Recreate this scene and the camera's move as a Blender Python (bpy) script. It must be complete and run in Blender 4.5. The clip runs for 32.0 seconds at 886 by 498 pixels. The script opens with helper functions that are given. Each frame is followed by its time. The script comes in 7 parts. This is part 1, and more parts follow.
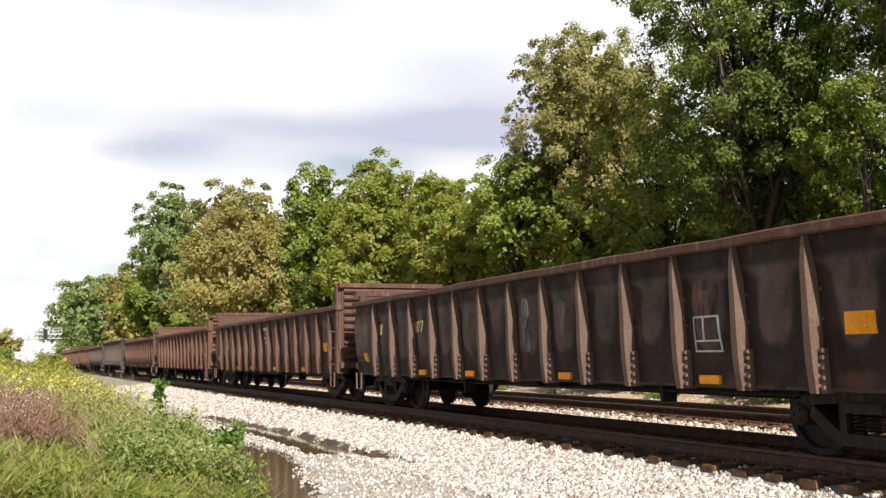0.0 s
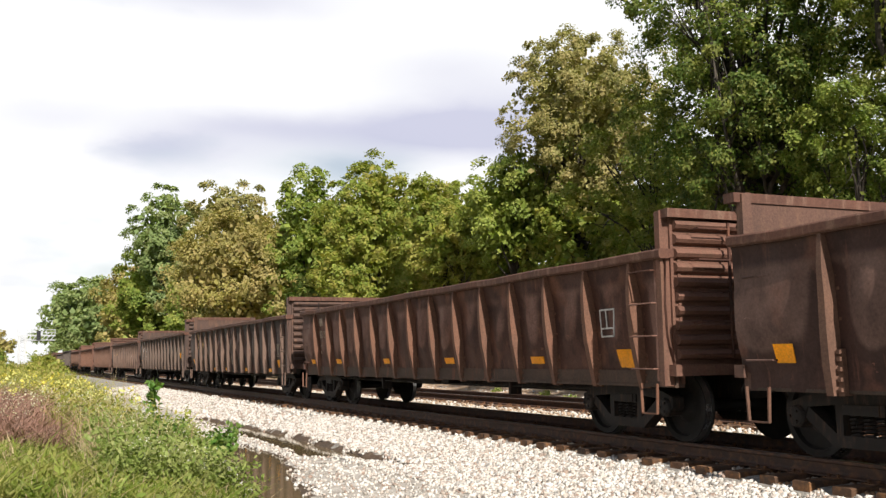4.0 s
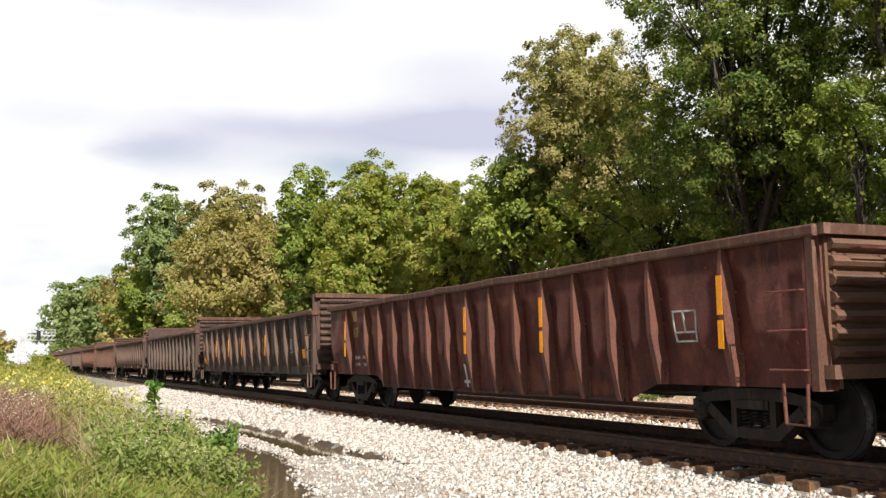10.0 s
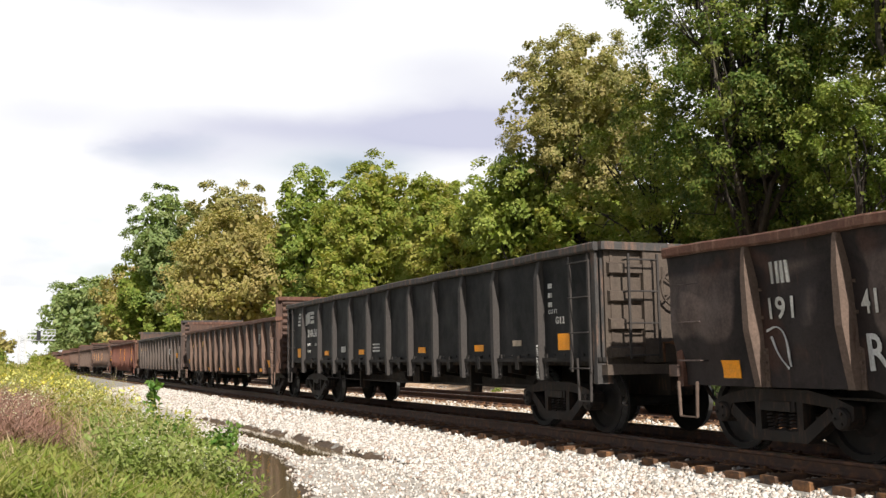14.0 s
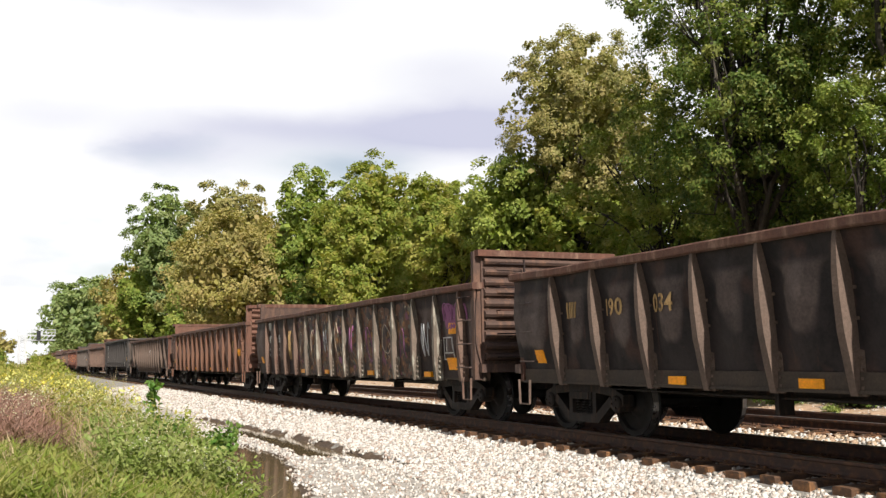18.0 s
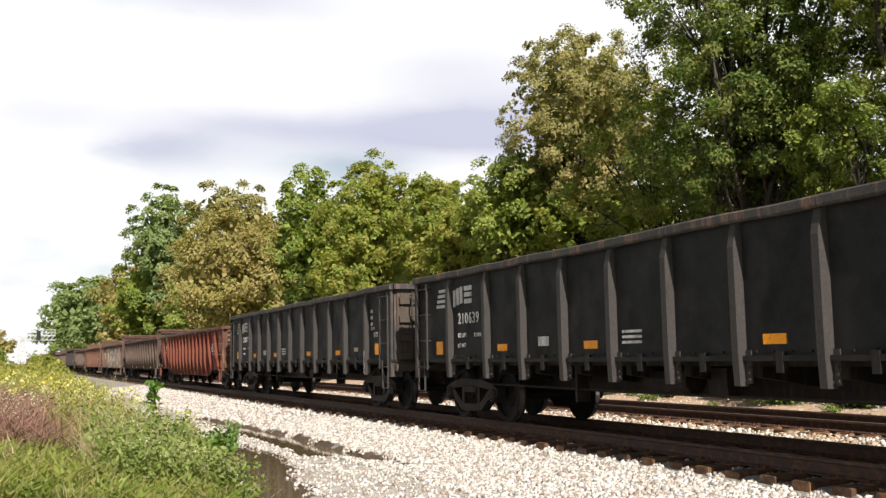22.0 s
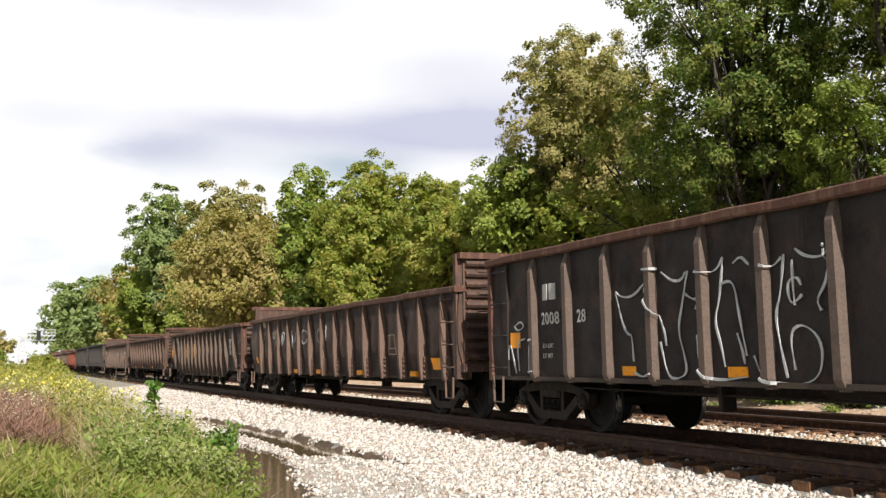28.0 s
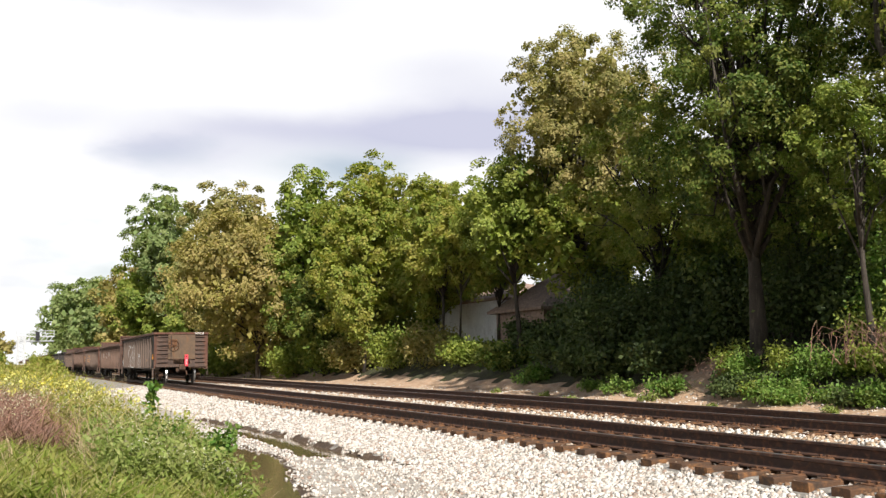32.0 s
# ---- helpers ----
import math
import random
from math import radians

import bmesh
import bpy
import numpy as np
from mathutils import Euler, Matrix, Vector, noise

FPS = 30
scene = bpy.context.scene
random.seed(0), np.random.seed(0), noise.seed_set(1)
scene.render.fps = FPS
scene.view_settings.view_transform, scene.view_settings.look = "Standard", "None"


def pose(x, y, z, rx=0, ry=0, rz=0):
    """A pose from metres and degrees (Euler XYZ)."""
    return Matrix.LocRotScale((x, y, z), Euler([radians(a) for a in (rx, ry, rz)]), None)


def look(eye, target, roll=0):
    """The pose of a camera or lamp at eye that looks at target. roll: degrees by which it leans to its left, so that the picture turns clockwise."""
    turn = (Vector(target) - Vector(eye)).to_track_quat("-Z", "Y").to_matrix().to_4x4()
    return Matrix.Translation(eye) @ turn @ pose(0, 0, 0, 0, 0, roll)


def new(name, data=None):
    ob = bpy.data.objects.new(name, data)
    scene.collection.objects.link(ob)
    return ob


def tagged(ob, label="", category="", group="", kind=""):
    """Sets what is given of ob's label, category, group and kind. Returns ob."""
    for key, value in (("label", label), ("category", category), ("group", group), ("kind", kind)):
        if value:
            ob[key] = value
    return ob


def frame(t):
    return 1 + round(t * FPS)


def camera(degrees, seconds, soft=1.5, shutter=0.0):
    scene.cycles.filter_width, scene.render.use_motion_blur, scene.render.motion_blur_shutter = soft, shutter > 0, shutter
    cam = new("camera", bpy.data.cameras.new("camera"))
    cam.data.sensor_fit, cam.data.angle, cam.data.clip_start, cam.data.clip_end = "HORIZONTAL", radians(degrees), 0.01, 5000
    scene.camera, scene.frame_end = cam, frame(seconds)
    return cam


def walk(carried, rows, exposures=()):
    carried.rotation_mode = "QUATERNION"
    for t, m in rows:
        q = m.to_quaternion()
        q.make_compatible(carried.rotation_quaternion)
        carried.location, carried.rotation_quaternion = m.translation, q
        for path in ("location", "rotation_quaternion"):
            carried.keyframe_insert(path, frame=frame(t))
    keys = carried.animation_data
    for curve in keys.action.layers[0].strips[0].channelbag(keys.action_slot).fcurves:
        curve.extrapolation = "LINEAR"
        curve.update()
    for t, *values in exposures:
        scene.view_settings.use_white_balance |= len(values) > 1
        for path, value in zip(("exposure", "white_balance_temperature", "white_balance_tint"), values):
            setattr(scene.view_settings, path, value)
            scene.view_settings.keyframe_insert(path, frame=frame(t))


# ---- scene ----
# ---------------------------------------------------------------- camera
# x runs along the track, away from the camera; y = -lateral distance; z = 0 is the top of the rails
EYE_H = 1.14
YAW, TILT, LEAN = -24.18, 6.33, 0.89


def aim(dyaw=0.0, dtilt=0.0):
    y, p = radians(YAW + dyaw), radians(TILT + dtilt)
    d = Vector((math.cos(p) * math.cos(y), math.cos(p) * math.sin(y), math.sin(p)))
    return look((0, 0, EYE_H), Vector((0, 0, EYE_H)) + d * 10, -LEAN)


cam = camera(49.04, 32.0, soft=1.4)
walk(cam, [(0.0, aim(0.34, -0.09)), (0.5, aim(0.13, -0.03)), (1.0, aim(-0.06, 0.0)), (1.5, aim(-0.16, 0.02)), (2.0, aim(-0.06, 0.0)), (2.5, aim(0, 0)), (3.5, aim(0, 0)), (6.0, aim(0, 0)),
           (29.5, aim(0, 0)), (30.0, aim(0, 0)), (30.5, aim(-0.03, 0.05)), (31.0, aim(-0.06, 0.07)), (32.0, aim(-0.05, 0.05))])

# ---------------------------------------------------------------- light
TO_SUN = Vector((-1.30, 0.15, 1.0)).normalized()
SUN_ELEV = math.asin(TO_SUN.z)
sun = new("sun", bpy.data.lights.new("sun", "SUN"))
sun.data.energy, sun.data.angle, sun.data.color = 5.0, radians(0.6), (1.0, 0.945, 0.865)
sun.matrix_world = look((0, 0, 40), Vector((0, 0, 40)) - TO_SUN)
scene.view_settings.exposure = 0.72

world = bpy.data.worlds.new("sky")
scene.world = world
world.use_nodes = True


def link(nt, a, b):
    nt.links.new(a, b)


def sky_world():
    nt = world.node_tree
    nt.nodes.clear()
    N = nt.nodes.new
    out, bg = N("ShaderNodeOutputWorld"), N("ShaderNodeBackground")
    sky = N("ShaderNodeTexSky")
    sky.sky_type, sky.sun_disc = "NISHITA", False
    sky.sun_elevation, sky.sun_rotation = SUN_ELEV, math.atan2(TO_SUN.x, TO_SUN.y)
    bg.inputs["Strength"].default_value = 0.051
    tc = N("ShaderNodeTexCoord")
    sep = N("ShaderNodeSeparateXYZ")
    link(nt, tc.outputs["Generated"], sep.inputs[0])
    # cloud layer: direction divided by height, so that the clouds flatten towards the horizon
    zc = N("ShaderNodeMath"); zc.operation = "MAXIMUM"; zc.inputs[1].default_value = 0.0
    link(nt, sep.outputs[2], zc.inputs[0])
    za = N("ShaderNodeMath"); za.operation = "ADD"; za.inputs[1].default_value = 0.22
    link(nt, zc.outputs[0], za.inputs[0])
    dv = N("ShaderNodeVectorMath"); dv.operation = "DIVIDE"
    cb = N("ShaderNodeCombineXYZ")
    for k in range(3):
        link(nt, za.outputs[0], cb.inputs[k])
    link(nt, tc.outputs["Generated"], dv.inputs[0]); link(nt, cb.outputs[0], dv.inputs[1])
    mp = N("ShaderNodeMapping")
    mp.inputs["Location"].default_value = CLOUD_SHIFT
    mp.inputs["Scale"].default_value = (1.0, 1.0, 1.0)
    link(nt, dv.outputs[0], mp.inputs[0])
    n1 = N("ShaderNodeTexNoise"); n1.inputs["Scale"].default_value = 1.6; n1.inputs["Detail"].default_value = 7; n1.inputs["Roughness"].default_value = 0.5
    n2 = N("ShaderNodeTexNoise"); n2.inputs["Scale"].default_value = 0.8; n2.inputs["Detail"].default_value = 6
    link(nt, mp.outputs[0], n1.inputs["Vector"])
    mp2 = N("ShaderNodeMapping"); mp2.inputs["Location"].default_value = (5.3, 2.2, 0.7)
    link(nt, mp.outputs[0], mp2.inputs[0]); link(nt, mp2.outputs[0], n2.inputs["Vector"])
    cover = N("ShaderNodeValToRGB"); cover.color_ramp.elements[0].position, cover.color_ramp.elements[1].position = 0.28, 0.42
    cover.color_ramp.elements[0].color = (0.6, 0.6, 0.6, 1)
    # the clouds part round the sun, which shines freely
    dt = N("ShaderNodeVectorMath"); dt.operation = "DOT_PRODUCT"; dt.inputs[1].default_value = TO_SUN
    link(nt, tc.outputs["Generated"], dt.inputs[0])
    clear = N("ShaderNodeMapRange")
    for sock, val in (("From Min", -0.45), ("From Max", 0.45), ("To Min", 0.0), ("To Max", -0.3)):
        clear.inputs[sock].default_value = val
    link(nt, dt.outputs["Value"], clear.inputs["Value"])
    cs = N("ShaderNodeMath"); cs.operation = "ADD"
    link(nt, n1.outputs["Fac"], cs.inputs[0]); link(nt, clear.outputs[0], cs.inputs[1])
    link(nt, cs.outputs[0], cover.inputs[0])
    shade = N("ShaderNodeValToRGB")
    e = shade.color_ramp.elements
    e[0].position, e[0].color = 0.14, (7.8, 7.9, 9.7, 1)
    e[1].position, e[1].color = 0.41, (13.2, 13.2, 13.2, 1)
    # darker cloud bellies: a low layer all round, broken by the noise, and three heavier banks (azimuth, elevation, half widths, weight)
    def calc(op, x, y=0.0):
        m = N("ShaderNodeMath"); m.operation = op
        for k, v in enumerate((x, y)):
            if isinstance(v, (int, float)):
                m.inputs[k].default_value = v
            else:
                link(nt, v, m.inputs[k])
        return m.outputs[0]

    az, el = calc("ARCTAN2", sep.outputs[1], sep.outputs[0]), calc("ARCSINE", sep.outputs[2])
    wob = calc("MULTIPLY", calc("SUBTRACT", n1.outputs["Fac"], 0.5), 0.22)

    def bank(a0, e0, wa, we):
        p = calc("DIVIDE", calc("ADD", calc("SUBTRACT", az, a0), wob), wa)
        q = calc("DIVIDE", calc("ADD", calc("SUBTRACT", el, e0), calc("MULTIPLY", wob, 0.3)), we)
        return calc("EXPONENT", calc("MULTIPLY", calc("ADD", calc("MULTIPLY", p, p), calc("MULTIPLY", q, q)), -1.0))

    tone = calc("ADD", calc("MULTIPLY", calc("SUBTRACT", n2.outputs["Fac"], 0.5), 0.3), 0.40)
    for a0, e0, wa, we, k in CLOUD_BANKS:
        tone = calc("SUBTRACT", tone, calc("MULTIPLY", bank(a0, e0, wa, we), k))
    link(nt, tone, shade.inputs[0])
    rift = calc("MULTIPLY", bank(*BLUE_RIFT), 0.65)
    # the cloud layer is thick over the horizon and thins towards the zenith
    thin = N("ShaderNodeMapRange"); thin.interpolation_type = "SMOOTHSTEP"
    for sock, val in (("From Min", 0.36), ("From Max", 0.6), ("To Min", 1.0), ("To Max", 0.1)):
        thin.inputs[sock].default_value = val
    link(nt, sep.outputs[2], thin.inputs["Value"])
    cov = N("ShaderNodeMath"); cov.operation = "MULTIPLY"
    link(nt, cover.outputs[0], cov.inputs[0]); link(nt, thin.outputs[0], cov.inputs[1])
    mix = N("ShaderNodeMix"); mix.data_type = "RGBA"
    link(nt, calc("MULTIPLY", cov.outputs[0], calc("SUBTRACT", 1.0, rift)), mix.inputs["Factor"]); link(nt, sky.outputs[0], mix.inputs["A"]); link(nt, shade.outputs[0], mix.inputs["B"])
    link(nt, mix.outputs["Result"], bg.inputs["Color"]); link(nt, bg.outputs[0], out.inputs[0])


CLOUD_SHIFT = (0.0, 0.0, 0.0)
CLOUD_BANKS = [(-0.466, 0.238, 0.111, 0.032, 0.32), (-0.270, 0.235, 0.151, 0.022, 0.22), (-0.158, 0.201, 0.076, 0.023, 0.22), (-0.023, 0.241, 0.070, 0.023, 0.10), (-0.213, 0.356, 0.128, 0.023, 0.13), (-0.431, 0.295, 0.087, 0.023, 0.09), (-0.023, 0.088, 0.041, 0.035, 0.07)]
BLUE_RIFT = (-0.321, 0.195, 0.064, 0.023)
sky_world()

# ---------------------------------------------------------------- materials


def material(name):
    m = bpy.data.materials.new(name)
    m.use_nodes = True
    nt = m.node_tree
    return m, nt, nt.nodes["Principled BSDF"]


def noise_node(nt, scale, detail=4.0, rough=0.55, stretch=(1, 1, 1), vec=None, coords="Object", offset=True):
    N = nt.nodes.new
    tc = N("ShaderNodeTexCoord")
    mp = N("ShaderNodeMapping")
    mp.inputs["Scale"].default_value = stretch
    link(nt, tc.outputs[coords], mp.inputs[0])
    if offset:
        oi = N("ShaderNodeObjectInfo")
        mu = N("ShaderNodeMath"); mu.operation = "MULTIPLY"; mu.inputs[1].default_value = 57.0
        link(nt, oi.outputs["Random"], mu.inputs[0])
        link(nt, mu.outputs[0], mp.inputs["Location"])
    n = N("ShaderNodeTexNoise")
    n.inputs["Scale"].default_value, n.inputs["Detail"].default_value, n.inputs["Roughness"].default_value = scale, detail, rough
    link(nt, mp.outputs[0], n.inputs["Vector"])
    return n.outputs["Fac"]


def ramp(nt, fac, p0, p1, c0=(0, 0, 0, 1), c1=(1, 1, 1, 1)):
    r = nt.nodes.new("ShaderNodeValToRGB")
    e = r.color_ramp.elements
    e[0].position, e[0].color, e[1].position, e[1].color = p0, c0, p1, c1
    link(nt, fac, r.inputs[0])
    return r.outputs[0]


def mixc(nt, fac, a, b, mode="MIX"):
    m = nt.nodes.new("ShaderNodeMix")
    m.data_type, m.blend_type = "RGBA", mode
    for sock, v in (("Factor", fac), ("A", a), ("B", b)):
        if isinstance(v, (int, float)):
            m.inputs[sock].default_value = v
        elif isinstance(v, tuple):
            m.inputs[sock].default_value = (*v[:3], 1)
        else:
            link(nt, v, m.inputs[sock])
    return m.outputs["Result"]


def bump(nt, bsdf, fac, strength, dist):
    b = nt.nodes.new("ShaderNodeBump")
    b.inputs["Strength"].default_value, b.inputs["Distance"].default_value = strength, dist
    link(nt, fac, b.inputs["Height"])
    link(nt, b.outputs[0], bsdf.inputs["Normal"])


def worn(name, base, dark, stain, amount=0.5, rough=0.75, metal=0.0, scale=1.0, streak=True, bump_d=0.01, coords="Object", offset=True):
    """A weathered surface: base and darker grain, and stains or rust of a third colour, partly in downward streaks."""
    m, nt, b = material(name)
    big = noise_node(nt, 1.3 * scale, 5, 0.6, coords=coords, offset=offset)
    fine = noise_node(nt, 22 * scale, 6, 0.65, coords=coords, offset=offset)
    st = noise_node(nt, 3.0 * scale, 5, 0.62, (1.8, 1.8, 0.35) if streak else (1, 1, 1), coords=coords, offset=offset)
    c = mixc(nt, ramp(nt, big, 0.36, 0.66), dark, base)
    c = mixc(nt, ramp(nt, st, 0.62 - 0.22 * amount, 0.78 - 0.2 * amount), c, stain)
    g = ramp(nt, fine, 0.3, 0.75, (0.6, 0.6, 0.6, 1), (1.25, 1.25, 1.25, 1))
    c = mixc(nt, 0.8, c, g, "MULTIPLY")
    link(nt, c, b.inputs["Base Color"])
    link(nt, ramp(nt, big, 0.3, 0.7, (rough - 0.12,) * 3 + (1,), (min(1, rough + 0.12),) * 3 + (1,)), b.inputs["Roughness"])
    b.inputs["Metallic"].default_value = metal
    b.inputs["Specular IOR Level"].default_value = 0.3
    bump(nt, b, fine, 0.5, bump_d)
    return m


def carpaint(name, base, dark, rust, amount, dusty=True):
    """Old car paint: faded patches, soot in broad blotches, rust in downward streaks and in flecks."""
    m, nt, b = material(name)
    patch, blot = noise_node(nt, 0.9, 4, 0.6), noise_node(nt, 2.6, 5, 0.65, (1, 1, 0.7))
    st, fleck, fine = noise_node(nt, 4.0, 5, 0.6, (2.4, 2.4, 0.22)), noise_node(nt, 9.0, 5, 0.7), noise_node(nt, 30, 5, 0.65)
    c = mixc(nt, ramp(nt, patch, 0.4, 0.6), tuple(0.6 * p + 0.4 * q for p, q in zip(base, dark)), base)
    c = mixc(nt, ramp(nt, blot, 0.5, 0.68), c, dark)
    wear = noise_node(nt, 1.9, 3, 0.5, (1, 1, 0.8))
    c = mixc(nt, ramp(nt, wear, 0.58 - 0.06 * amount, 0.68 - 0.06 * amount, (0, 0, 0, 1), (0.75, 0.75, 0.75, 1)), c, rust)
    c = mixc(nt, ramp(nt, st, 0.66 - 0.22 * amount, 0.8 - 0.2 * amount), c, rust)
    c = mixc(nt, ramp(nt, fleck, 0.7 - 0.1 * amount, 0.76 - 0.1 * amount), c, tuple(v * 1.3 for v in rust))
    # the load has pressed the sheets outwards, and the bulges are paler below the top
    tc = nt.nodes.new("ShaderNodeTexCoord")
    sp = nt.nodes.new("ShaderNodeSeparateXYZ")
    link(nt, tc.outputs["Object"], sp.inputs[0])
    masks = []
    for sock, lo, hi, a, z in ((1, 1.348, 1.372, 0.0, 1.0), (2, 2.0, 2.12, 1.0, 0.0)):
        mr = nt.nodes.new("ShaderNodeMapRange")
        mr.interpolation_type = "SMOOTHSTEP"
        for key, val in (("From Min", lo), ("From Max", hi), ("To Min", a), ("To Max", z)):
            mr.inputs[key].default_value = val
        link(nt, sp.outputs[sock], mr.inputs["Value"])
        masks.append(mr.outputs[0])
    bulge_tone = tuple(1.6 * v + w for v, w in zip(base, (0.062, 0.046, 0.038)))
    bulge_mask = mixc(nt, 1.0, mixc(nt, 1.0, masks[0], masks[1], "MULTIPLY"), ramp(nt, blot, 0.38, 0.66, (1, 1, 1, 1), (0.45, 0.45, 0.45, 1)), "MULTIPLY")
    if dusty:
        c = mixc(nt, bulge_mask, c, bulge_tone)
    c = mixc(nt, 0.8, c, ramp(nt, fine, 0.3, 0.75, (0.65, 0.65, 0.65, 1), (1.25, 1.25, 1.25, 1)), "MULTIPLY")
    link(nt, c, b.inputs["Base Color"])
    link(nt, ramp(nt, blot, 0.3, 0.7, (0.6, 0.6, 0.6, 1), (0.85, 0.85, 0.85, 1)), b.inputs["Roughness"])
    b.inputs["Specular IOR Level"].default_value = 0.25
    bump(nt, b, fleck, 0.35, 0.012)
    return m


def leafy(name, c0, c1, c2, trans=0.35, patch=0.25):
    """Leaves: a colour of their own each, drifting over the crown, with some light coming through."""
    m, nt, b = material(name)
    geo = nt.nodes.new("ShaderNodeNewGeometry")
    big = noise_node(nt, patch, 3, 0.6)
    c = mixc(nt, ramp(nt, big, 0.38, 0.62), c0, c1)
    c = mixc(nt, ramp(nt, geo.outputs["Random Per Island"], 0.6, 1.1), c, c2)
    c = mixc(nt, ramp(nt, noise_node(nt, patch * 4, 2, 0.5), 0.5, 0.7), c, c2)
    r2 = nt.nodes.new("ShaderNodeMath"); r2.operation = "MULTIPLY"; r2.inputs[1].default_value = 7.31
    fr = nt.nodes.new("ShaderNodeMath"); fr.operation = "FRACT"
    link(nt, geo.outputs["Random Per Island"], r2.inputs[0]); link(nt, r2.outputs[0], fr.inputs[0])
    c = mixc(nt, 1.0, c, ramp(nt, fr.outputs[0], 0, 1, (0.84, 0.84, 0.84, 1), (1.14, 1.14, 1.14, 1)), "MULTIPLY")
    link(nt, c, b.inputs["Base Color"])
    b.inputs["Roughness"].default_value, b.inputs["Specular IOR Level"].default_value = 0.6, 0.3
    tr = nt.nodes.new("ShaderNodeBsdfTranslucent")
    link(nt, mixc(nt, 1.0, c, (1.0, 1.1, 0.45), "MULTIPLY"), tr.inputs["Color"])
    mx = nt.nodes.new("ShaderNodeMixShader")
    mx.inputs[0].default_value = trans
    link(nt, b.outputs[0], mx.inputs[1]); link(nt, tr.outputs[0], mx.inputs[2])
    link(nt, mx.outputs[0], nt.nodes["Material Output"].inputs[0])
    return m


def islands(name, colours, rough=0.85, grain=60.0):
    """Loose pieces (stones, chips) whose colour changes from piece to piece."""
    m, nt, b = material(name)
    geo = nt.nodes.new("ShaderNodeNewGeometry")
    r = nt.nodes.new("ShaderNodeValToRGB")
    r.color_ramp.interpolation = "CONSTANT"
    while len(r.color_ramp.elements) < len(colours):
        r.color_ramp.elements.new(0.5)
    for i, c in enumerate(colours):
        r.color_ramp.elements[i].position, r.color_ramp.elements[i].color = i / len(colours), (*c, 1)
    link(nt, geo.outputs["Random Per Island"], r.inputs[0])
    f = noise_node(nt, grain, 3)
    c = mixc(nt, 1.0, r.outputs[0], ramp(nt, f, 0.3, 0.7, (0.75, 0.75, 0.75, 1), (1.15, 1.15, 1.15, 1)), "MULTIPLY")
    link(nt, c, b.inputs["Base Color"])
    b.inputs["Roughness"].default_value, b.inputs["Specular IOR Level"].default_value = rough, 0.25
    return m


def plain(name, c, rough=0.6, metal=0.0, wear=0.35):
    return worn(name, c, tuple(v * 0.75 for v in c), tuple(v * 0.45 for v in c), wear, rough, metal, 2.0, bump_d=0.003)


M = {}
M["ballast"] = worn("ballast_bed", (0.34, 0.32, 0.28), (0.2, 0.18, 0.16), (0.45, 0.43, 0.39), 0.4, 0.9, 0, 4, False, 0.03)
M["wet"] = worn("wet_gravel", (0.095, 0.062, 0.04), (0.06, 0.04, 0.026), (0.15, 0.11, 0.075), 0.4, 0.85, 0, 2.2, False, 0.02)
M["road"] = worn("road_gravel", (0.46, 0.42, 0.37), (0.3, 0.265, 0.225), (0.56, 0.53, 0.48), 0.45, 0.85, 0, 2.2, False, 0.02)
M["soil"] = worn("grassy_soil", (0.12, 0.15, 0.04), (0.07, 0.085, 0.03), (0.2, 0.15, 0.09), 0.4, 0.95, 0, 1.2, False, 0.05)
M["dirt"] = worn("dirt_shoulder", (0.5, 0.335, 0.22), (0.34, 0.225, 0.14), (0.54, 0.44, 0.34), 0.5, 0.95, 0, 1.6, False, 0.04)
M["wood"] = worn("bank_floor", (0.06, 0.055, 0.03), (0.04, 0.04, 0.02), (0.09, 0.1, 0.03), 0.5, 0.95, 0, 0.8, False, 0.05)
M["stones"] = islands("ballast_stone", [(0.57, 0.54, 0.49), (0.42, 0.39, 0.35), (0.62, 0.58, 0.51), (0.27, 0.245, 0.21), (0.52, 0.475, 0.425), (0.6, 0.57, 0.53), (0.42, 0.365, 0.315), (0.55, 0.52, 0.48), (0.33, 0.275, 0.23), (0.5, 0.48, 0.45), (0.5, 0.43, 0.37), (0.29, 0.215, 0.17)])
M["stones_rusty"] = islands("rusty_ballast_stone", [(0.32, 0.24, 0.17), (0.2, 0.118, 0.068), (0.4, 0.335, 0.27), (0.185, 0.1, 0.055), (0.29, 0.18, 0.104), (0.37, 0.325, 0.28)])
M["stones_mixed"] = islands("mixed_ballast_stone", [(0.5, 0.45, 0.388), (0.338, 0.237, 0.163), (0.55, 0.512, 0.463), (0.25, 0.175, 0.112), (0.438, 0.325, 0.225), (0.5, 0.475, 0.438)])
M["rail"] = worn("rail_rust", (0.08, 0.042, 0.029), (0.042, 0.025, 0.019), (0.14, 0.066, 0.036), 0.55, 0.75, 0, 4, False, 0.004)
M["railtop"] = worn("rail_head_steel", (0.34, 0.33, 0.33), (0.24, 0.23, 0.22), (0.2, 0.16, 0.13), 0.3, 0.4, 0.8, 3, False, 0.001)
M["tie"] = worn("creosoted_wood", (0.115, 0.058, 0.03), (0.052, 0.033, 0.023), (0.22, 0.105, 0.042), 0.5, 0.9, 0, 2.5, False, 0.02)
M["plate"] = worn("tie_plate_rust", (0.16, 0.075, 0.035), (0.07, 0.035, 0.02), (0.22, 0.1, 0.045), 0.5, 0.85, 0, 6, False, 0.004)

# ---------------------------------------------------------------- mesh helpers


